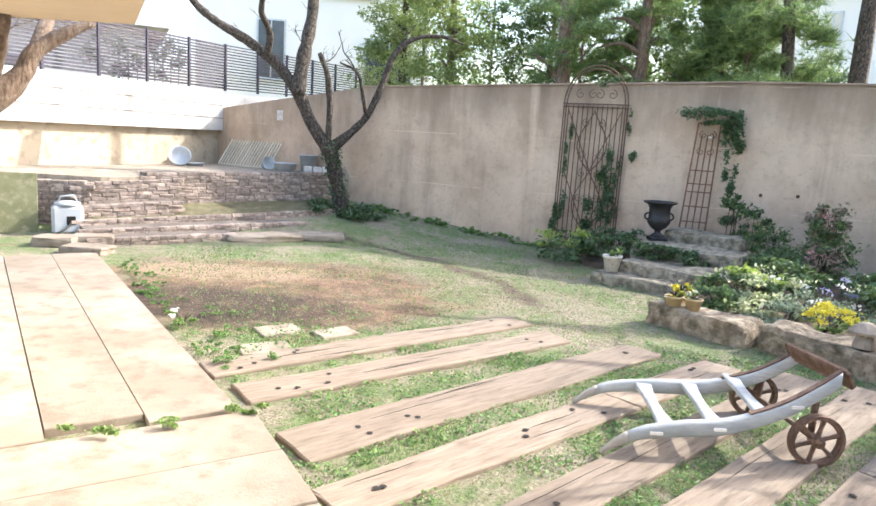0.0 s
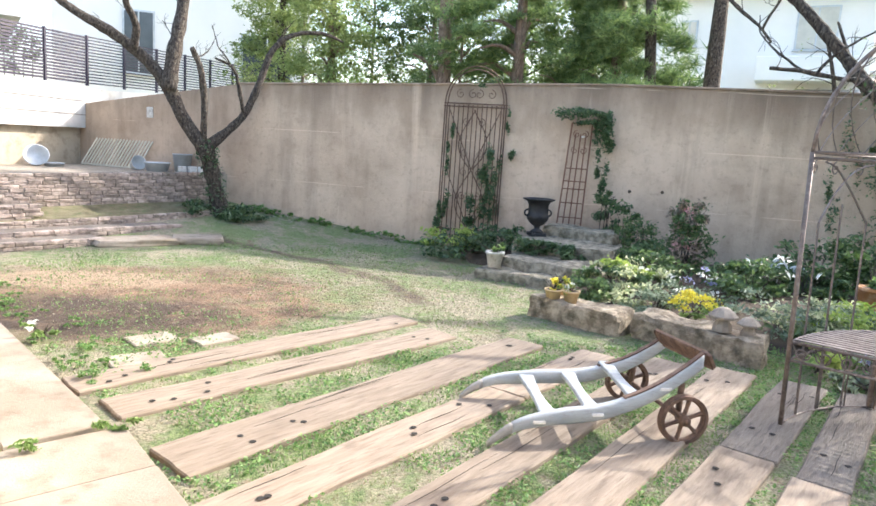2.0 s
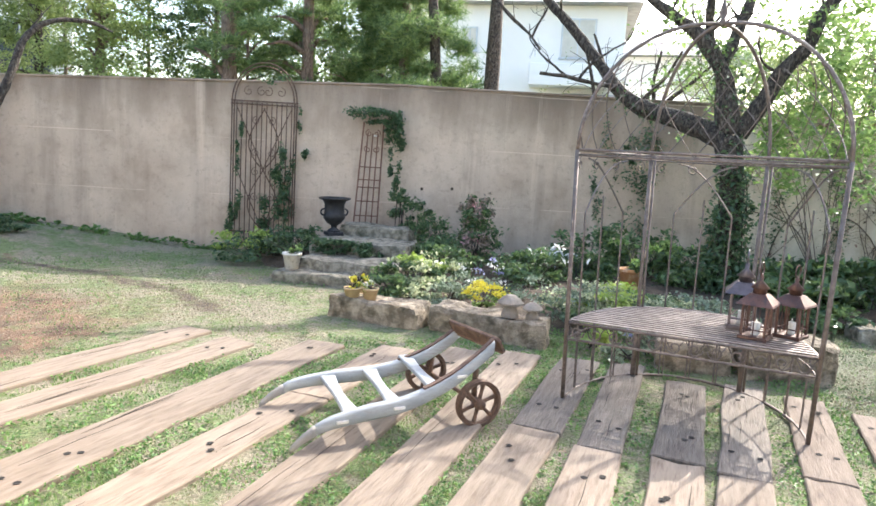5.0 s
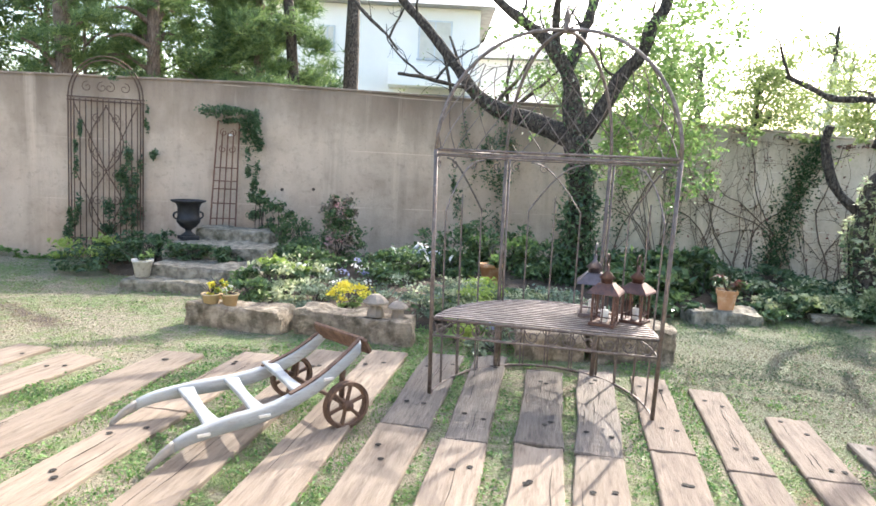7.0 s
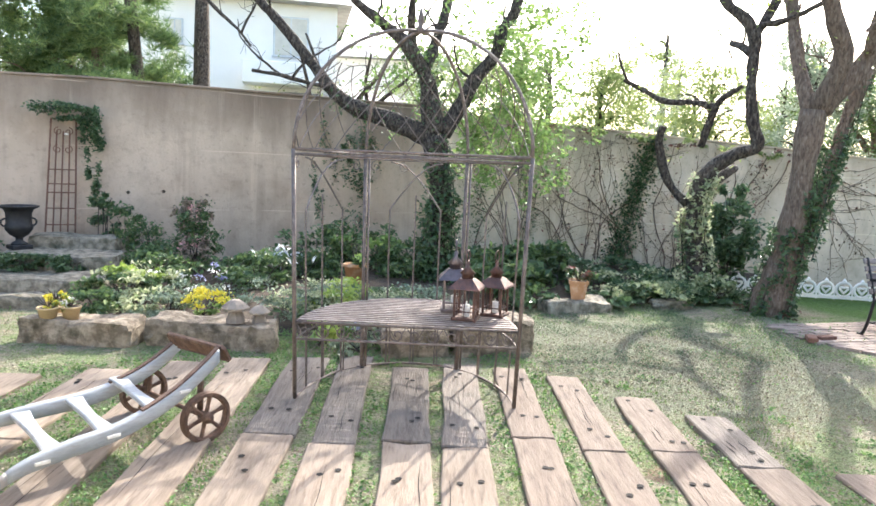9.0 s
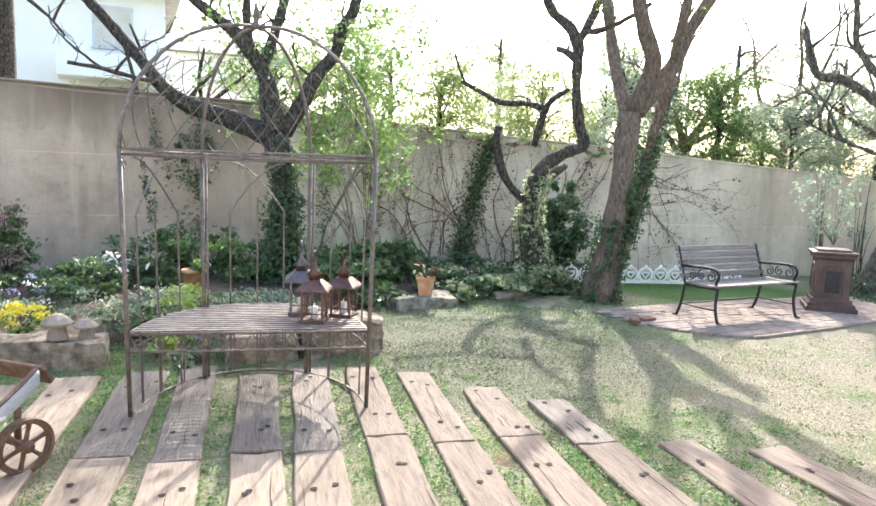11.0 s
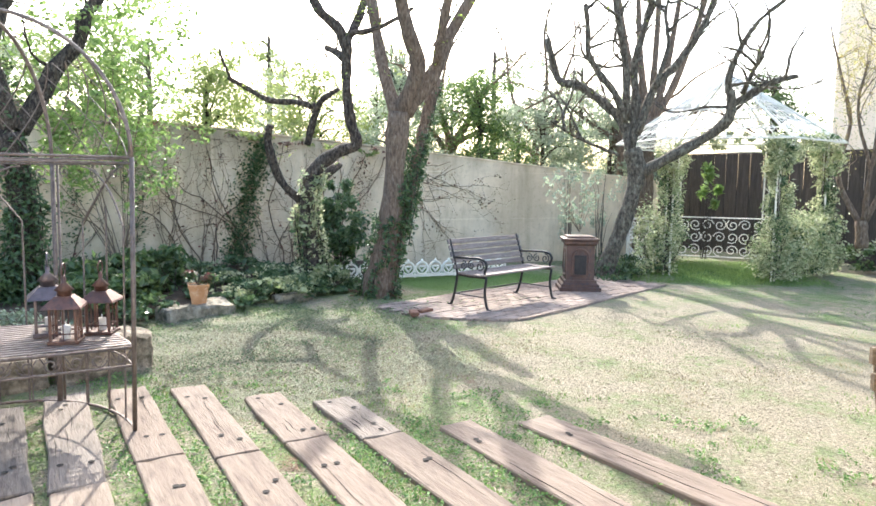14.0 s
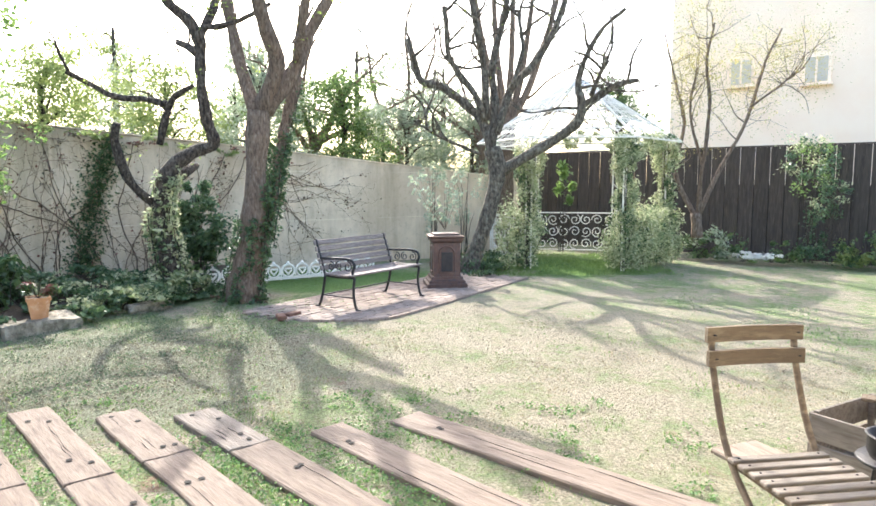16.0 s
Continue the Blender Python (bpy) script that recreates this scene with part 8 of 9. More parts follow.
plant("ivy_patch", "dark ivy covering the bed below the pale wall", "ivy", [(8.5, 4.35, 0.16, 0.45, 0.4, 0.13, 700), (9.2, 3.95, 0.16, 0.45, 0.4, 0.13, 700), (9.5, 4.6, 0.16, 0.5, 0.45, 0.13, 800), (9.0, 5.2, 0.2, 0.55, 0.5, 0.18, 900), (10.0, 4.2, 0.16, 0.45, 0.5, 0.13, 700), (10.3, 4.9, 0.18, 0.45, 0.5, 0.15, 700), (9.7, 5.8, 0.2, 0.5, 0.5, 0.18, 700), (8.6, 6.4, 0.25, 0.6, 0.5, 0.22, 800), (9.4, 6.8, 0.25, 0.5, 0.5, 0.2, 700), (10.9, 3.9, 0.16, 0.4, 0.5, 0.13, 500)], 0.085, IVY, 215, (("light_leaves", [(8.9, 4.2, 0.22, 0.8, 0.5, 0.12, 420), (9.8, 4.7, 0.22, 0.8, 0.7, 0.12, 380)], 0.075, VARIEGATED),))
plant("ivy_patch", "ivy round the foot of the bare tree", "ivy", [(-1.7, 12.0, 0.36, 0.55, 0.3, 0.14, 1000), (-1.25, 11.85, 0.3, 0.4, 0.3, 0.1, 500)], 0.075, IVY, 116, floor=0.2)
plant("ivy_patch", "climber on the narrow trellis and wall", "ivy", [(3.98, 10.2, 2.22, 0.42, 0.14, 0.13, 900), (4.3, 10.08, 1.95, 0.15, 0.11, 0.35, 800), (4.28, 10.08, 1.45, 0.10, 0.08, 0.4, 330), (4.3, 10.0, 1.0, 0.09, 0.08, 0.3, 130), (4.45, 9.85, 0.8, 0.26, 0.15, 0.18, 400)], 0.06, IVY, 117, stems=False, floor=0.5)
plant("ivy_patch", "thin climber on the arched trellis", "ivy", [(2.05, 11.1, 0.35, 0.14, 0.1, 0.3, 280), (2.02, 11.15, 1.0, 0.1, 0.08, 0.45, 220), (2.1, 11.1, 1.8, 0.1, 0.06, 0.4, 120), (2.3, 11.0, 0.35, 0.25, 0.1, 0.25, 260), (2.55, 10.88, 0.9, 0.2, 0.08, 0.35, 240), (2.72, 10.8, 0.6, 0.18, 0.1, 0.5, 620), (2.75, 10.8, 1.3, 0.15, 0.1, 0.4, 480), (3.05, 10.75, 1.55, 0.14, 0.08, 0.16, 160), (2.95, 10.8, 2.2, 0.06, 0.05, 0.3, 60), (2.6, 10.9, 2.75, 0.3, 0.06, 0.14, 90)], 0.06, IVY, 118, stems=False)
plant("ivy_patch", "ivy on the wall behind the thick tree", "ivy", [(8.0, 8.42, 1.75, 0.5, 0.1, 0.45, 800), (7.4, 8.72, 1.5, 0.35, 0.08, 0.8, 420), (7.9, 8.5, 0.9, 0.4, 0.08, 0.6, 420)], 0.06, IVY, 119, stems=False)
plant("silver_shrub", "airy silver-leaved shrub before the pale wall", "shrub", [(12.55, -0.3, 1.55, 0.26, 0.26, 0.45, 260), (12.5, -0.35, 0.9, 0.2, 0.2, 0.4, 140), (12.95, -0.95, 1.45, 0.32, 0.32, 0.5, 300), (12.95, -0.95, 0.8, 0.2, 0.2, 0.4, 160)], 0.055, HAZY, 121)
plant("ivy_patch", "ivy round the foot of the leaning tree", "ivy", [(11.75, -1.15, 0.1, 0.45, 0.4, 0.12, 700), (12.3, -1.6, 0.16, 0.4, 0.4, 0.18, 600)], 0.07, IVY, 122, (("light_leaves", [(12.2, -1.7, 0.35, 0.35, 0.3, 0.3, 300)], 0.06, VARIEGATED),), floor=0.0)
# gazebo climbers
for i, (p, n, w) in enumerate(((GAZ[0], 3600, 0.30), (GAZ[5], 3300, 0.28), (GAZ[1], 3300, 0.28))):
    plant("gazebo_climber", "pale variegated climber on the white gazebo", "climber", [(p.x, p.y, 0.5, w * 1.2, w * 1.2, 0.5, n // 3), (p.x, p.y, 1.3, w * 0.75, w * 0.75, 0.6, n // 3), (p.x, p.y, 2.05, w, w, 0.4, n // 3)], 0.062, VARIEGATED, 130 + i, (("dark_leaves", [(p.x, p.y, 0.7, w, w, 0.7, n // 7), (p.x, p.y, 1.7, w * 0.7, w * 0.7, 0.7, n // 9)], 0.062, IVY),))
plant("gazebo_climber", "climber along the gazebo eave", "climber", [(GAZ[0].x + (GAZ[1].x - GAZ[0].x) * t, GAZ[0].y + (GAZ[1].y - GAZ[0].y) * t, 2.25, 0.34, 0.34, 0.22, 520) for t in (0.05, 0.3, 0.55, 0.8, 1.0)] + [(GAZ[5].x + (GAZ[0].x - GAZ[5].x) * t, GAZ[5].y + (GAZ[0].y - GAZ[5].y) * t, 2.3, 0.26, 0.26, 0.17, 380) for t in (0.35, 0.6, 0.85)], 0.062, VARIEGATED, 140, (("dark_leaves", [(GAZ[0].x + (GAZ[1].x - GAZ[0].x) * t, GAZ[0].y + (GAZ[1].y - GAZ[0].y) * t, 2.3, 0.3, 0.3, 0.16, 200) for t in (0.1, 0.5, 0.9)], 0.065, IVY),), stems=False)
plant("gazebo_climber", "dense climber hedge on the gazebo railing", "climber", [(GAZ[0].x + (GAZ[1].x - GAZ[0].x) * t, GAZ[0].y + (GAZ[1].y - GAZ[0].y) * t, 0.58, 0.42, 0.42, 0.6, 2300) for t in (0.05, 0.35, 0.65, 0.95)] + [(GAZ[5].x + (GAZ[4].x - GAZ[5].x) * t, GAZ[5].y + (GAZ[4].y - GAZ[5].y) * t, 0.6, 0.3, 0.3, 0.6, 1300) for t in (0.1, 0.45)], 0.062, VARIEGATED, 141, (("dark_leaves", [(GAZ[0].x + (GAZ[1].x - GAZ[0].x) * t, GAZ[0].y + (GAZ[1].y - GAZ[0].y) * t, 0.5, 0.34, 0.34, 0.52, 420) for t in (0.2, 0.8)], 0.065, IVY),))
plant("shrub", "bright green shrub inside the gazebo", "shrub", [(14.9, -3.2, 1.5, 0.3, 0.3, 0.45, 260)], 0.13, FRESH, 142)
# bed by the dark fence
plant("shrub", "low dark shrubs at the fence foot", "shrub", [(13.7, -5.75, 0.28, 0.35, 0.3, 0.28, 600), (13.4, -6.15, 0.32, 0.35, 0.3, 0.3, 600), (12.9, -7.1, 0.25, 0.35, 0.3, 0.25, 500)], 0.07, SHRUB, 150, (("light_leaves", [(13.5, -5.95, 0.35, 0.4, 0.35, 0.28, 420)], 0.07, HAZY),))
plant("white_flowers", "low white flowers at the fence foot", "flowers", [(13.05, -6.35, 0.1, 0.25, 0.2, 0.08, 160), (12.8, -6.75, 0.1, 0.25, 0.2, 0.08, 160)], 0.06, FRESH, 151, (("bloom_mass", [(13.05, -6.35, 0.17, 0.3, 0.24, 0.07, 420), (12.8, -6.75, 0.17, 0.3, 0.24, 0.07, 420)], 0.06, WHITE_BLOOM),))
plant("slender_bush", "slender leafy bush before the dark fence", "bush", [(12.85, -7.45, 2.0, 0.6, 0.5, 0.45, 500), (12.6, -7.7, 1.3, 0.5, 0.45, 0.4, 420), (12.8, -7.5, 0.5, 0.4, 0.35, 0.4, 500)], 0.075, CAMELLIA, 152, (("light_leaves", [(12.85, -7.4, 2.15, 0.65, 0.55, 0.45, 500), (12.6, -7.7, 1.4, 0.5, 0.45, 0.4, 300)], 0.05, VARIEGATED), ("fresh_leaves", [(12.75, -7.5, 1.9, 0.6, 0.5, 0.6, 520)], 0.055, FRESH),))
plant("shrub", "mixed low plants at the fence foot", "shrub", [(12.3, -8.0, 0.3, 0.4, 0.35, 0.3, 500), (11.8, -8.5, 0.3, 0.5, 0.4, 0.3, 500)], 0.08, SUNLIT, 153, (("dark_leaves", [(12.1, -8.2, 0.3, 0.6, 0.5, 0.3, 420)], 0.09, SHRUB),))

# bare vines and ivy on the pale wall
VINE = material("vine_stem", (0.14, 0.10, 0.07), (0.22, 0.16, 0.11), 6, 0.9, bump=0.3)
vi = thing("wall_vines", "bare brown vines and ivy spread over the pale wall", "vine")
rng = np.random.default_rng(90)
WA, WB = Vector((9.4, 7.9, 0)), Vector((15.2, -1.6, 0))
wu = (WB - WA).normalized()
wn = Vector((wu.y, -wu.x, 0))
if wn.dot(-WA) < 0:
    wn = -wn
bm, spots = bmesh.new(), []
for k in range(66):
    s, z = (rng.uniform(0.3, 5.2), 0.05) if k < 50 else (rng.uniform(6.1, 6.5), rng.uniform(1.2, 1.9))
    d = Vector((rng.normal() * 0.25, 1.0)) if k < 50 else Vector((0.8, rng.uniform(-1.2, 0.3)))
    pts, rr = [], []
    for i in range(22):
        top = 2.6 - 0.087 * s
        if not 0 < z < top or not 0.05 < s < 8.3:
            break
        pts.append(WA + wu * s + wn * (0.015 + 0.012 * rng.random()) + Vector((0, 0, z)))
        rr.append(max(0.002, ((0.012 if k % 4 == 0 else 0.007) if k < 50 else 0.006) - 0.0003 * i))
        d = (d + Vector((rng.normal(), rng.normal())) * 0.2 + Vector((0, 0.08 if k < 50 else 0))).normalized()
        s, z = s + d.x * 0.13, z + d.y * 0.13
        if rng.random() < 0.5:
            e = Vector((rng.normal(), rng.normal() * 0.8))
            q = pts[-1] + wu * (e.x * 0.2) + Vector((0, 0, e.y * 0.2))
            if 0.05 < q.z < top - 0.05:
                tube(bm, [pts[-1], (pts[-1] + q) / 2 + Vector((0, 0, 0.02)), q], [0.003, 0.0022, 0.0015], 4, cap=False)
                spots.append(q)
    if len(pts) > 2:
        tube(bm, pts, rr, 5, cap=False)
        spots += pts[::3]
tagged(part("stem_tangle", bm, VINE, vi), kind="stuff")
leaves_at("dry_leaves", near_ends(spots, 1700, 0.05, 91), 0.05, RED_TINGE, vi, 91)
def streak(line, n, wide, size, seed, mat=IVY):
    """Ivy in a ragged band on the wall, along (s, z) stops."""
    rng = np.random.default_rng(seed)
    q = smoothed(line, 6)
    pts = along([(WA + wu * p[0] + wn * 0.05 + Vector((0, 0, p[1])))[:] for p in q], n, 0.035, rng)
    k = max(4, n // 30)
    g = rng.normal(size=(k, 2)) * wide
    i = rng.integers(0, k, n)
    e = g[i] + rng.normal(size=(n, 2)) * 0.045
    pts = pts + np.outer(e[:, 0], wu[:]) + np.outer(e[:, 1], (0, 0, 1))
    pts[:, 2] = np.maximum(pts[:, 2], 0.05)
    leaves_at("ivy", pts, size, mat, vi, seed)


streak([(3.6, 2.2), (3.5, 1.95), (3.4, 1.65), (3.28, 1.3), (3.22, 0.9), (3.12, 0.45), (3.05, 0.15)], 2300, 0.12, 0.06, 92)
streak([(1.5, 2.3), (1.45, 1.7), (1.6, 1.1), (1.5, 0.3)], 420, 0.07, 0.055, 94)
streak([(0.6, 2.3), (0.7, 1.5), (0.6, 0.5)], 380, 0.12, 0.06, 95)
streak([(5.3, 2.0), (5.2, 1.5), (5.3, 0.6)], 160, 0.06, 0.05, 96, RED_TINGE)
foliage("dry_growth", [(WA.x + wu.x * s, WA.y + wu.y * s, 2.58 - 0.087 * s, 0.3, 0.3, 0.09, 50) for s in np.arange(0.4, 6.8, 0.5)], 0.06, RED_TINGE, vi, 97)
foliage("top_growth", [(WA.x + wu.x * s, WA.y + wu.y * s, 2.6 - 0.087 * s, 0.3, 0.3, 0.1, 90) for s in np.arange(1.0, 6.5, 0.45)], 0.08, SUNLIT, vi, 93)

# ---- brick paving under the bench ----
pav = tagged(new("pavement"), "curved patch of sunlit pale brick paving under the bench", "pavement", kind="structure")
bm = block(0.205, 0.10, 0.05, 0.006)
me = bpy.data.meshes.new("paver")
bm.to_mesh(me)
bm.free()
me.materials.append(PAVER)
prng = np.random.default_rng(5)
pd = Vector((0.82, -0.57, 0))
pn = Vector((0.57, 0.82, 0))
count = 0
bedv = []
for j in range(-9, 13):
    for i in range(-10, 22):
        c = Vector((8.9, 0.55, 0)) + pd * ((i + 0.5 * (j % 2)) * 0.214) + pn * (j * 0.108)
        a = (c - Vector((8.9, 0.55, 0))).dot(pd)
        b = (c - Vector((8.9, 0.55, 0))).dot(pn)
        lo = -0.76 + 1.1 * max(0, -0.45 - a) ** 2 + 0.02 * max(0, a) ** 1.5
        if not (b < 1.05 - 0.10 * max(0, a) ** 1.3 and -1.3 < a < 3.3) or b < lo - 0.13 or count >= 330:
            continue
        put = Matrix.Translation(c + Vector((0, 0, -0.033 + prng.normal() * 0.003))) @ Matrix.Rotation(math.atan2(pd.y, pd.x) + prng.normal() * 0.012, 4, "Z")
        if b > lo + 0.14:
            ob = new("paver", me)
            ob.matrix_world = put
        else:
            # a paver cut to the curved rim
            cut = block(0.205, 0.10, 0.05, 0.006)
            bmesh.ops.transform(cut, matrix=put, verts=cut.verts)
            rim = Vector((8.9, 0.55, 0)) + pd * a + pn * lo
            way = pn - pd * (-2.2 * max(0, -0.45 - a) + 0.03 * math.sqrt(max(0, a)))
            bmesh.ops.bisect_plane(cut, geom=cut.verts[:] + cut.edges[:] + cut.faces[:], plane_co=rim, plane_no=way, clear_inner=True)
            if len(cut.verts) < 6:
                cut.free()
                continue
            bmesh.ops.holes_fill(cut, edges=[e for e in cut.edges if e.is_boundary])
            ob = part("paver", cut, PAVER)
        ob.parent = pav
        count += 1
for x, y, a in ((7.95, 1.55, 20), (8.1, 1.45, -30)):
    ob = part("loose_brick", block(0.21, 0.1, 0.055, 0.007), RUST_RED)
    ob.matrix_world = pose(x, y, 0.0, 0, 0, a)
    tagged(ob, "loose red brick lying by the paving", "brick", "loose bricks")

# ---- grass ----
def inside_sleeper(x, y):
    res = np.zeros(len(x), bool)
    for i, (x0, y0, x1, y1, w, joint, grey) in enumerate(ROWS):
        if i > 2:
            x0, y0 = edge_start(x0, y0, x1, y1)
        L = math.hypot(x1 - x0, y1 - y0)
        ux, uy = (x1 - x0) / L, (y1 - y0) / L
        a = (x - x0) * ux + (y - y0) * uy
        b = -(x - x0) * uy + (y - y0) * ux
        res |= (a > -0.02) & (a < L + 0.01) & (np.abs(b) < w / 2 + 0.004)
    return res


def blades(name, label, n, box, keep, size, mat, seed):
    rng = np.random.default_rng(seed)
    x, y = rng.uniform(box[0], box[1], n), rng.uniform(box[2], box[3], n)
    ok = keep(x, y, rng)
    x, y = x[ok], y[ok]
    n = len(x)
    z = np.minimum(0.16 * np.maximum(y - 0.3 * x - 10.9, 0), 0.6) - 0.014
    h = size * rng.uniform(0.4, 1.3, n)
    a = rng.uniform(0, 2 * np.pi, n)
    lean = rng.uniform(0, 0.9, n) * h
    b = rng.uniform(0, 2 * np.pi, n)
    w = 0.0028 + 0.05 * h
    v = np.empty((n, 3, 3))
    v[:, 0] = np.stack([x - np.cos(a) * w, y - np.sin(a) * w, z], 1)
    v[:, 1] = np.stack([x + np.cos(a) * w, y + np.sin(a) * w, z], 1)
    v[:, 2] = np.stack([x + np.cos(b) * lean, y + np.sin(b) * lean, z + h], 1)
    ob = arrays(name, v.reshape(-1, 3), np.arange(3 * n).reshape(n, 3), mat)
    tagged(ob, label, "grass", kind="stuff")


def clumpy(x, y, scale, cut):
    return np.array([noise.noise(Vector((p * scale, q * scale, 7.7))) + 0.5 * noise.noise(Vector((p * scale * 3.1, q * scale * 3.1, 1.7))) for p, q in zip(x, y)]) > cut


def on_patio(x, y):
    a = (x - E0.x) * EN.x + (y - E0.y) * EN.y
    s = (x - E0.x) * ED.x + (y - E0.y) * ED.y
    lower = ((x + 0.96) * -fall.y + (y - 3.71) * fall.x) < 0
    return ((a > -0.01) & (s > 0)) | ((s <= 0.1) & lower)


def low_weeds(name, label, n, box, keep, size, mat, seed):
    """Small flat leaves close to the ground."""
    rng = np.random.default_rng(seed)
    x, y = rng.uniform(box[0], box[1], n), rng.uniform(box[2], box[3], n)
    ok = keep(x, y)
    p = np.stack([x[ok], y[ok], rng.uniform(-0.012, 0.022, ok.sum())], 1)
    v, f = scatter_leaves(p, size, rng, 0.9, aspect=0.6)
    tagged(arrays(name, v, f, mat), label, "weeds", kind="stuff")


def free(x, y):
    return ~inside_sleeper(x, y) & ~on_patio(x, y)


def fade(x, y):
    """Thins the growth out towards the rim of the sleepers."""
    return 0.9 * np.clip((x - 4.5) / 1.3, 0, 1) + 0.9 * np.clip((-0.9 - y) / 1.3, 0, 1) + 0.9 * np.clip((y - 5.2) / 1.1, 0, 1)


def bare_earth(x, y):
    return ((x + 1.65) / 1.88) ** 2 + ((y - 7.0) / 1.7) ** 2 < 0.9


def green_zone(x, y):
    """Fewer weeds on the bare earth, on the gravelly stretch and on the dry right-hand lawn."""
    h = np.abs(np.sin(x * 91.7 + y * 47.3))
    bare = ((x + 1.65) / 1.88) ** 2 + ((y - 7.0) / 1.7) ** 2 < 1
    dry = ((x - 6.6) / 3.2) ** 2 + ((y + 1.2) / 2.8) ** 2 < 1
    grit = ((x - 6.0) / 1.9) ** 2 + ((y - 2.4) / 1.6) ** 2 < 1
    return ~((bare & (h > 0.72)) | (dry & (h > 0.25)) | (grit & (h > 0.6)))


low_weeds("low_weeds", "low green weeds filling the gaps between sleepers", 135000, (-1.9, 5.4, -2.2, 6.3), lambda x, y: free(x, y) & clumpy(x, y, 2.2, -0.10 + fade(x, y)), 0.024, CLOVER, 11)
blades("grass_between_sleepers", "green grass growing between the sleepers", 80000, (-1.9, 5.4, -2.2, 6.4), lambda x, y, r: free(x, y) & clumpy(x, y, 2.4, fade(x, y)), 0.024, GRASS, 1)
blades("dry_grass", "short dry straw-coloured grass of the lawn", 110000, (-3.0, 8.0, -4.0, 9.5), lambda x, y, r: free(x, y) & clumpy(x, y, 1.1, -0.05) & ~bare_earth(x, y), 0.016, STRAW, 2)
low_weeds("lawn_weeds", "low green weeds in patches on the lawn", 110000, (-4.0, 9.5, -5.0, 11.0), lambda x, y: free(x, y) & clumpy(x, y, 0.8, 0.16) & green_zone(x, y), 0.022, CLOVER, 12)
blades("lawn_grass", "short green grass of the lawn in patches", 140000, (-4.0, 9.0, -5.0, 12.5), lambda x, y, r: free(x, y) & clumpy(x, y, 0.9, 0.10) & green_zone(x, y), 0.02, GRASS, 3)
MOSS = leafy("moss_leaf", (0.06, 0.10, 0.04), (0.16, 0.22, 0.10), 0.3)
low_weeds("moss_weeds", "low green moss and weeds in the trees' shade", 44000, (4.6, 9.6, 1.0, 4.8), lambda x, y: free(x, y) & (((x - 7.0) / 2.3) ** 2 + ((y - 3.0) / 1.7) ** 2 < 0.35 + np.abs(np.sin(x * 13.1 + y * 7.7)) * 0.65) & clumpy(x, y, 2.3, -0.1), 0.018, MOSS, 13)
blades("bright_tufts", "bright green grass tufts scattered on the lawn", 125000, (-3.5, 9.5, -4.5, 10.5), lambda x, y, r: free(x, y) & clumpy(x, y, 1.7, 0.22 + 0.20 * np.clip((x - 2.6) / 3.0, 0, 1)) & (~bare_earth(x, y) | (r.random(len(x)) < 0.6)), 0.026, FRESH, 5)
blades("gazebo_grass", "bright green grass inside and around the gazebo", 16000, (11.6, 15.0, -4.6, -1.0), lambda x, y, r: clumpy(x, y, 3, -0.5), 0.05, FRESH, 6)
blades("rich_grass", "lush green grass strip behind the bench", 9000, (10.3, 12.4, -0.6, 2.6), lambda x, y, r: ((x - 10.2) * 0.85 + (y - 3.3) * 0.53 > 0.25) & clumpy(x, y, 3, -0.9), 0.045, GRASS, 4)
def litter(name, label, n, cx, cy, sx, sy, size, mat, seed):
    """Dry scraps lying on the ground."""
    rng = np.random.default_rng(seed)
    x, y = cx + rng.normal(size=n) * sx, cy + rng.normal(size=n) * sy
    ok = free(x, y)
    v, f = scatter_leaves(np.stack([x[ok], y[ok], rng.uniform(-0.01, 0.008, ok.sum())], 1), size, rng, 1.6, aspect=0.6)
    tagged(arrays(name, v, f, mat), label, "leaf litter", kind="stuff")


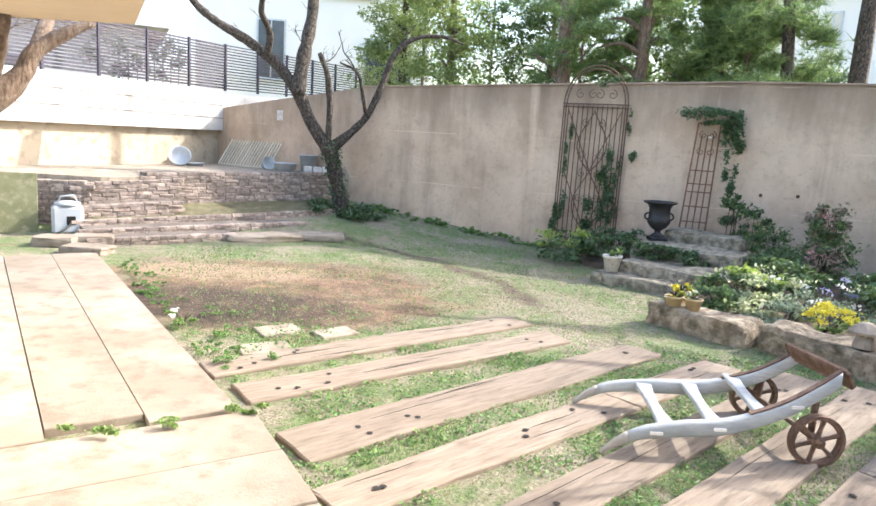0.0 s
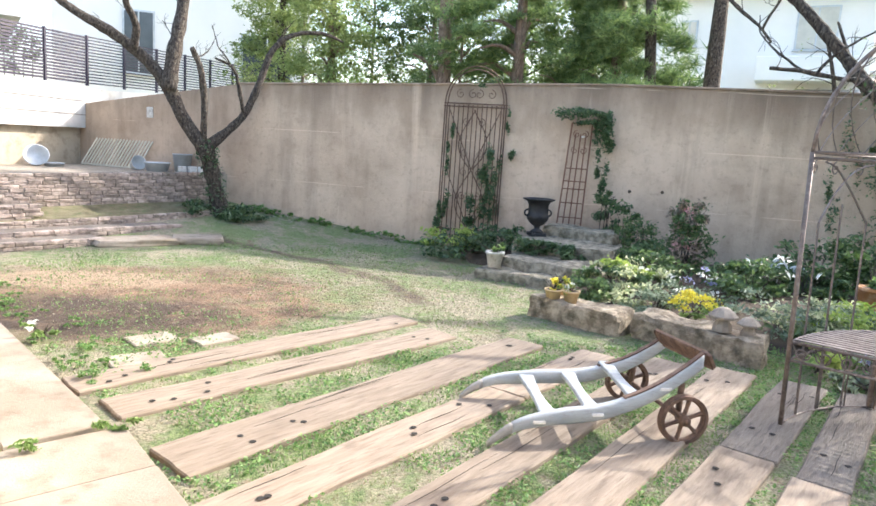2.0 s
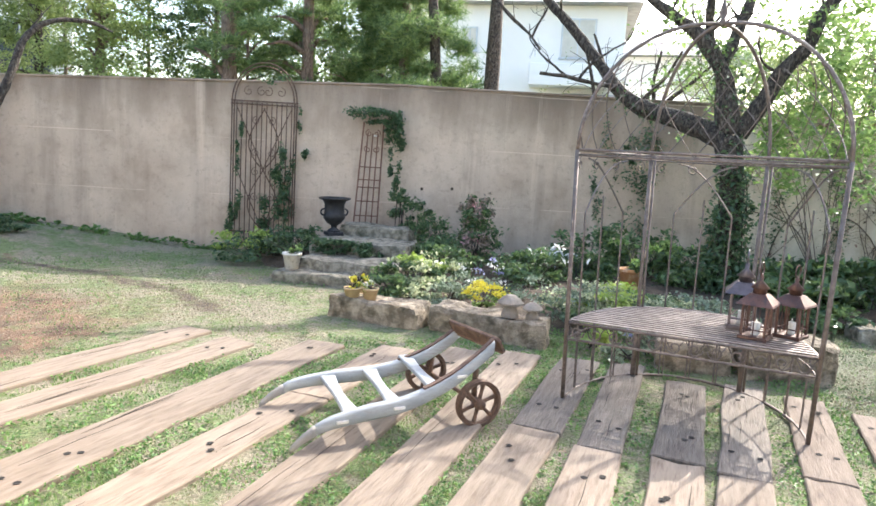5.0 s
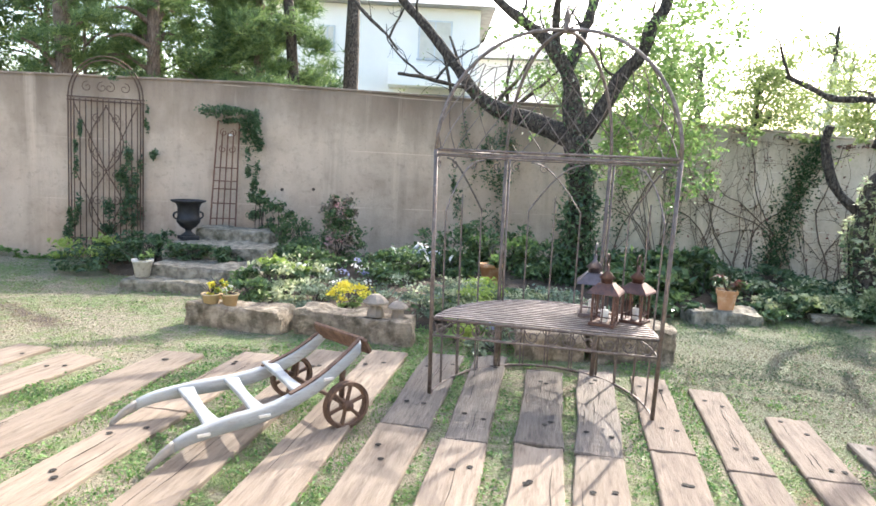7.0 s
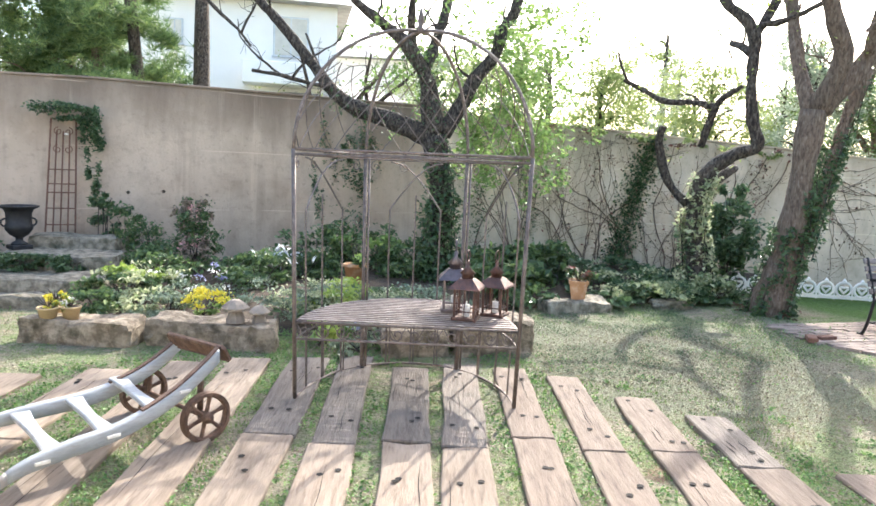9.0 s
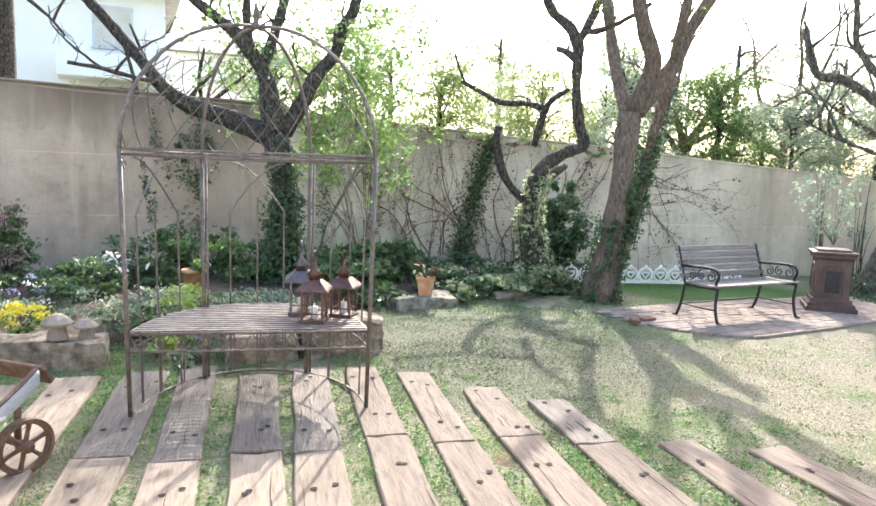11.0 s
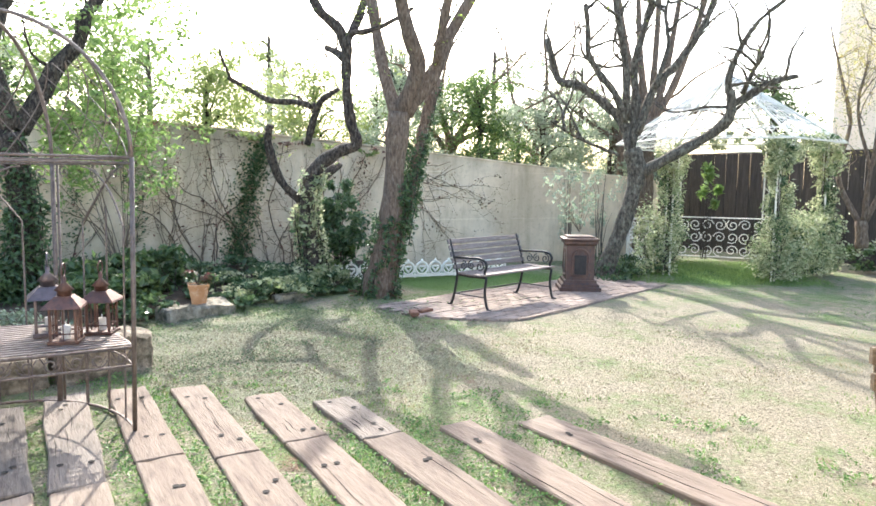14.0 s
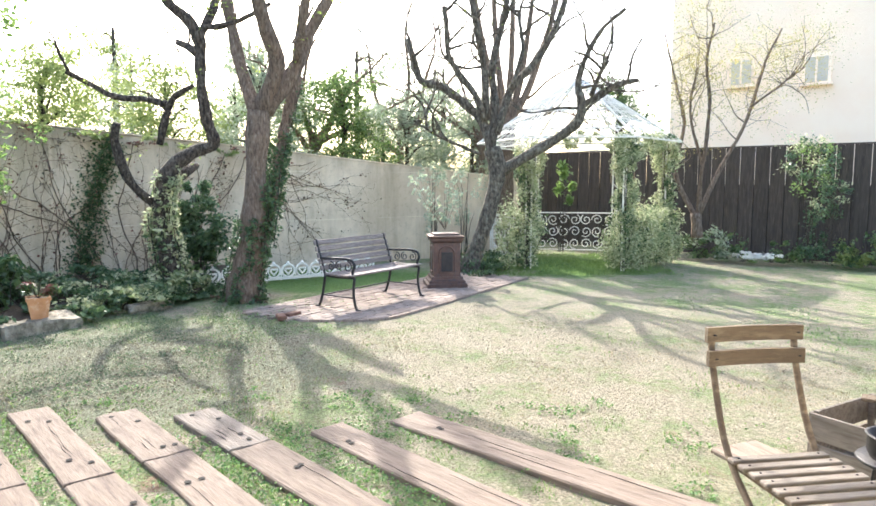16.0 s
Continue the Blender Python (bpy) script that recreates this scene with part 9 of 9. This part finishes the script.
LITTER = leafy("dry_scrap", (0.11, 0.09, 0.06), (0.38, 0.34, 0.24), 0.1, 0.9)
litter("leaf_litter", "dry leaf scraps and grit under the trees", 15000, 6.0, 2.1, 0.95, 0.85, 0.02, LITTER, 21)
litter("leaf_litter", "dry leaf scraps on the right-hand lawn", 13000, 6.2, -1.0, 1.6, 1.4, 0.016, LITTER, 22)
litter("leaf_litter", "dry scraps on the lawn and bare earth", 20000, 1.2, 7.8, 2.2, 1.4, 0.018, LITTER, 23)
litter("leaf_litter", "dry scraps between the sleepers", 12000, 2.0, 3.6, 1.6, 1.6, 0.015, LITTER, 24)
tuft = thing("patio_weeds", "small green weeds in the patio joints", "weeds")
foliage("leaves", [(-0.98, 3.66, 0.07, 0.13, 0.06, 0.04, 120), (-1.35, 3.42, 0.06, 0.12, 0.05, 0.03, 70), (-1.68, 3.26, 0.06, 0.14, 0.06, 0.04, 100)], 0.035, FRESH, tuft, 160)
foot = thing("wall_foot_weeds", "ragged green weeds along the foot of the concrete wall", "weeds")
frng = np.random.default_rng(171)
clumps = []
for k in range(46):
    t = frng.uniform(0.03, 0.98)
    x, y = -1.3 + 3.3 * t, 12.75 - 1.55 * t - 0.06 - 0.12 * frng.random()
    w = frng.uniform(0.04, 0.16)
    clumps.append((x, y, rise(x, y) + 0.03, w, w * 0.7, w * 0.6, int(30 + 500 * w)))
foliage("leaves", clumps, 0.04, CLOVER, foot, 172, floor=0.0)
rim = thing("patio_edge_weeds", "ragged grass and weeds along the patio edge", "weeds")
clumps = []
for k in range(42):
    p = E0 + ED * frng.uniform(0.7, 5.2) - EN * (0.03 + 0.16 * abs(frng.normal()))
    w = frng.uniform(0.03, 0.11)
    clumps.append((p.x, p.y, 0.02, w, w, w * 0.5, int(40 + 900 * w)))
foliage("leaves", clumps, 0.022, CLOVER, rim, 173, floor=-0.01)
plant("white_flowers", "small white flowers at the patio edge", "flowers", [(-2.0, 5.45, 0.06, 0.12, 0.12, 0.06, 120)], 0.04, FRESH, 174, (("bloom_mass", [(-2.0, 5.43, 0.13, 0.13, 0.13, 0.05, 16)], 0.05, WHITE_BLOOM),), group="", floor=0.0)
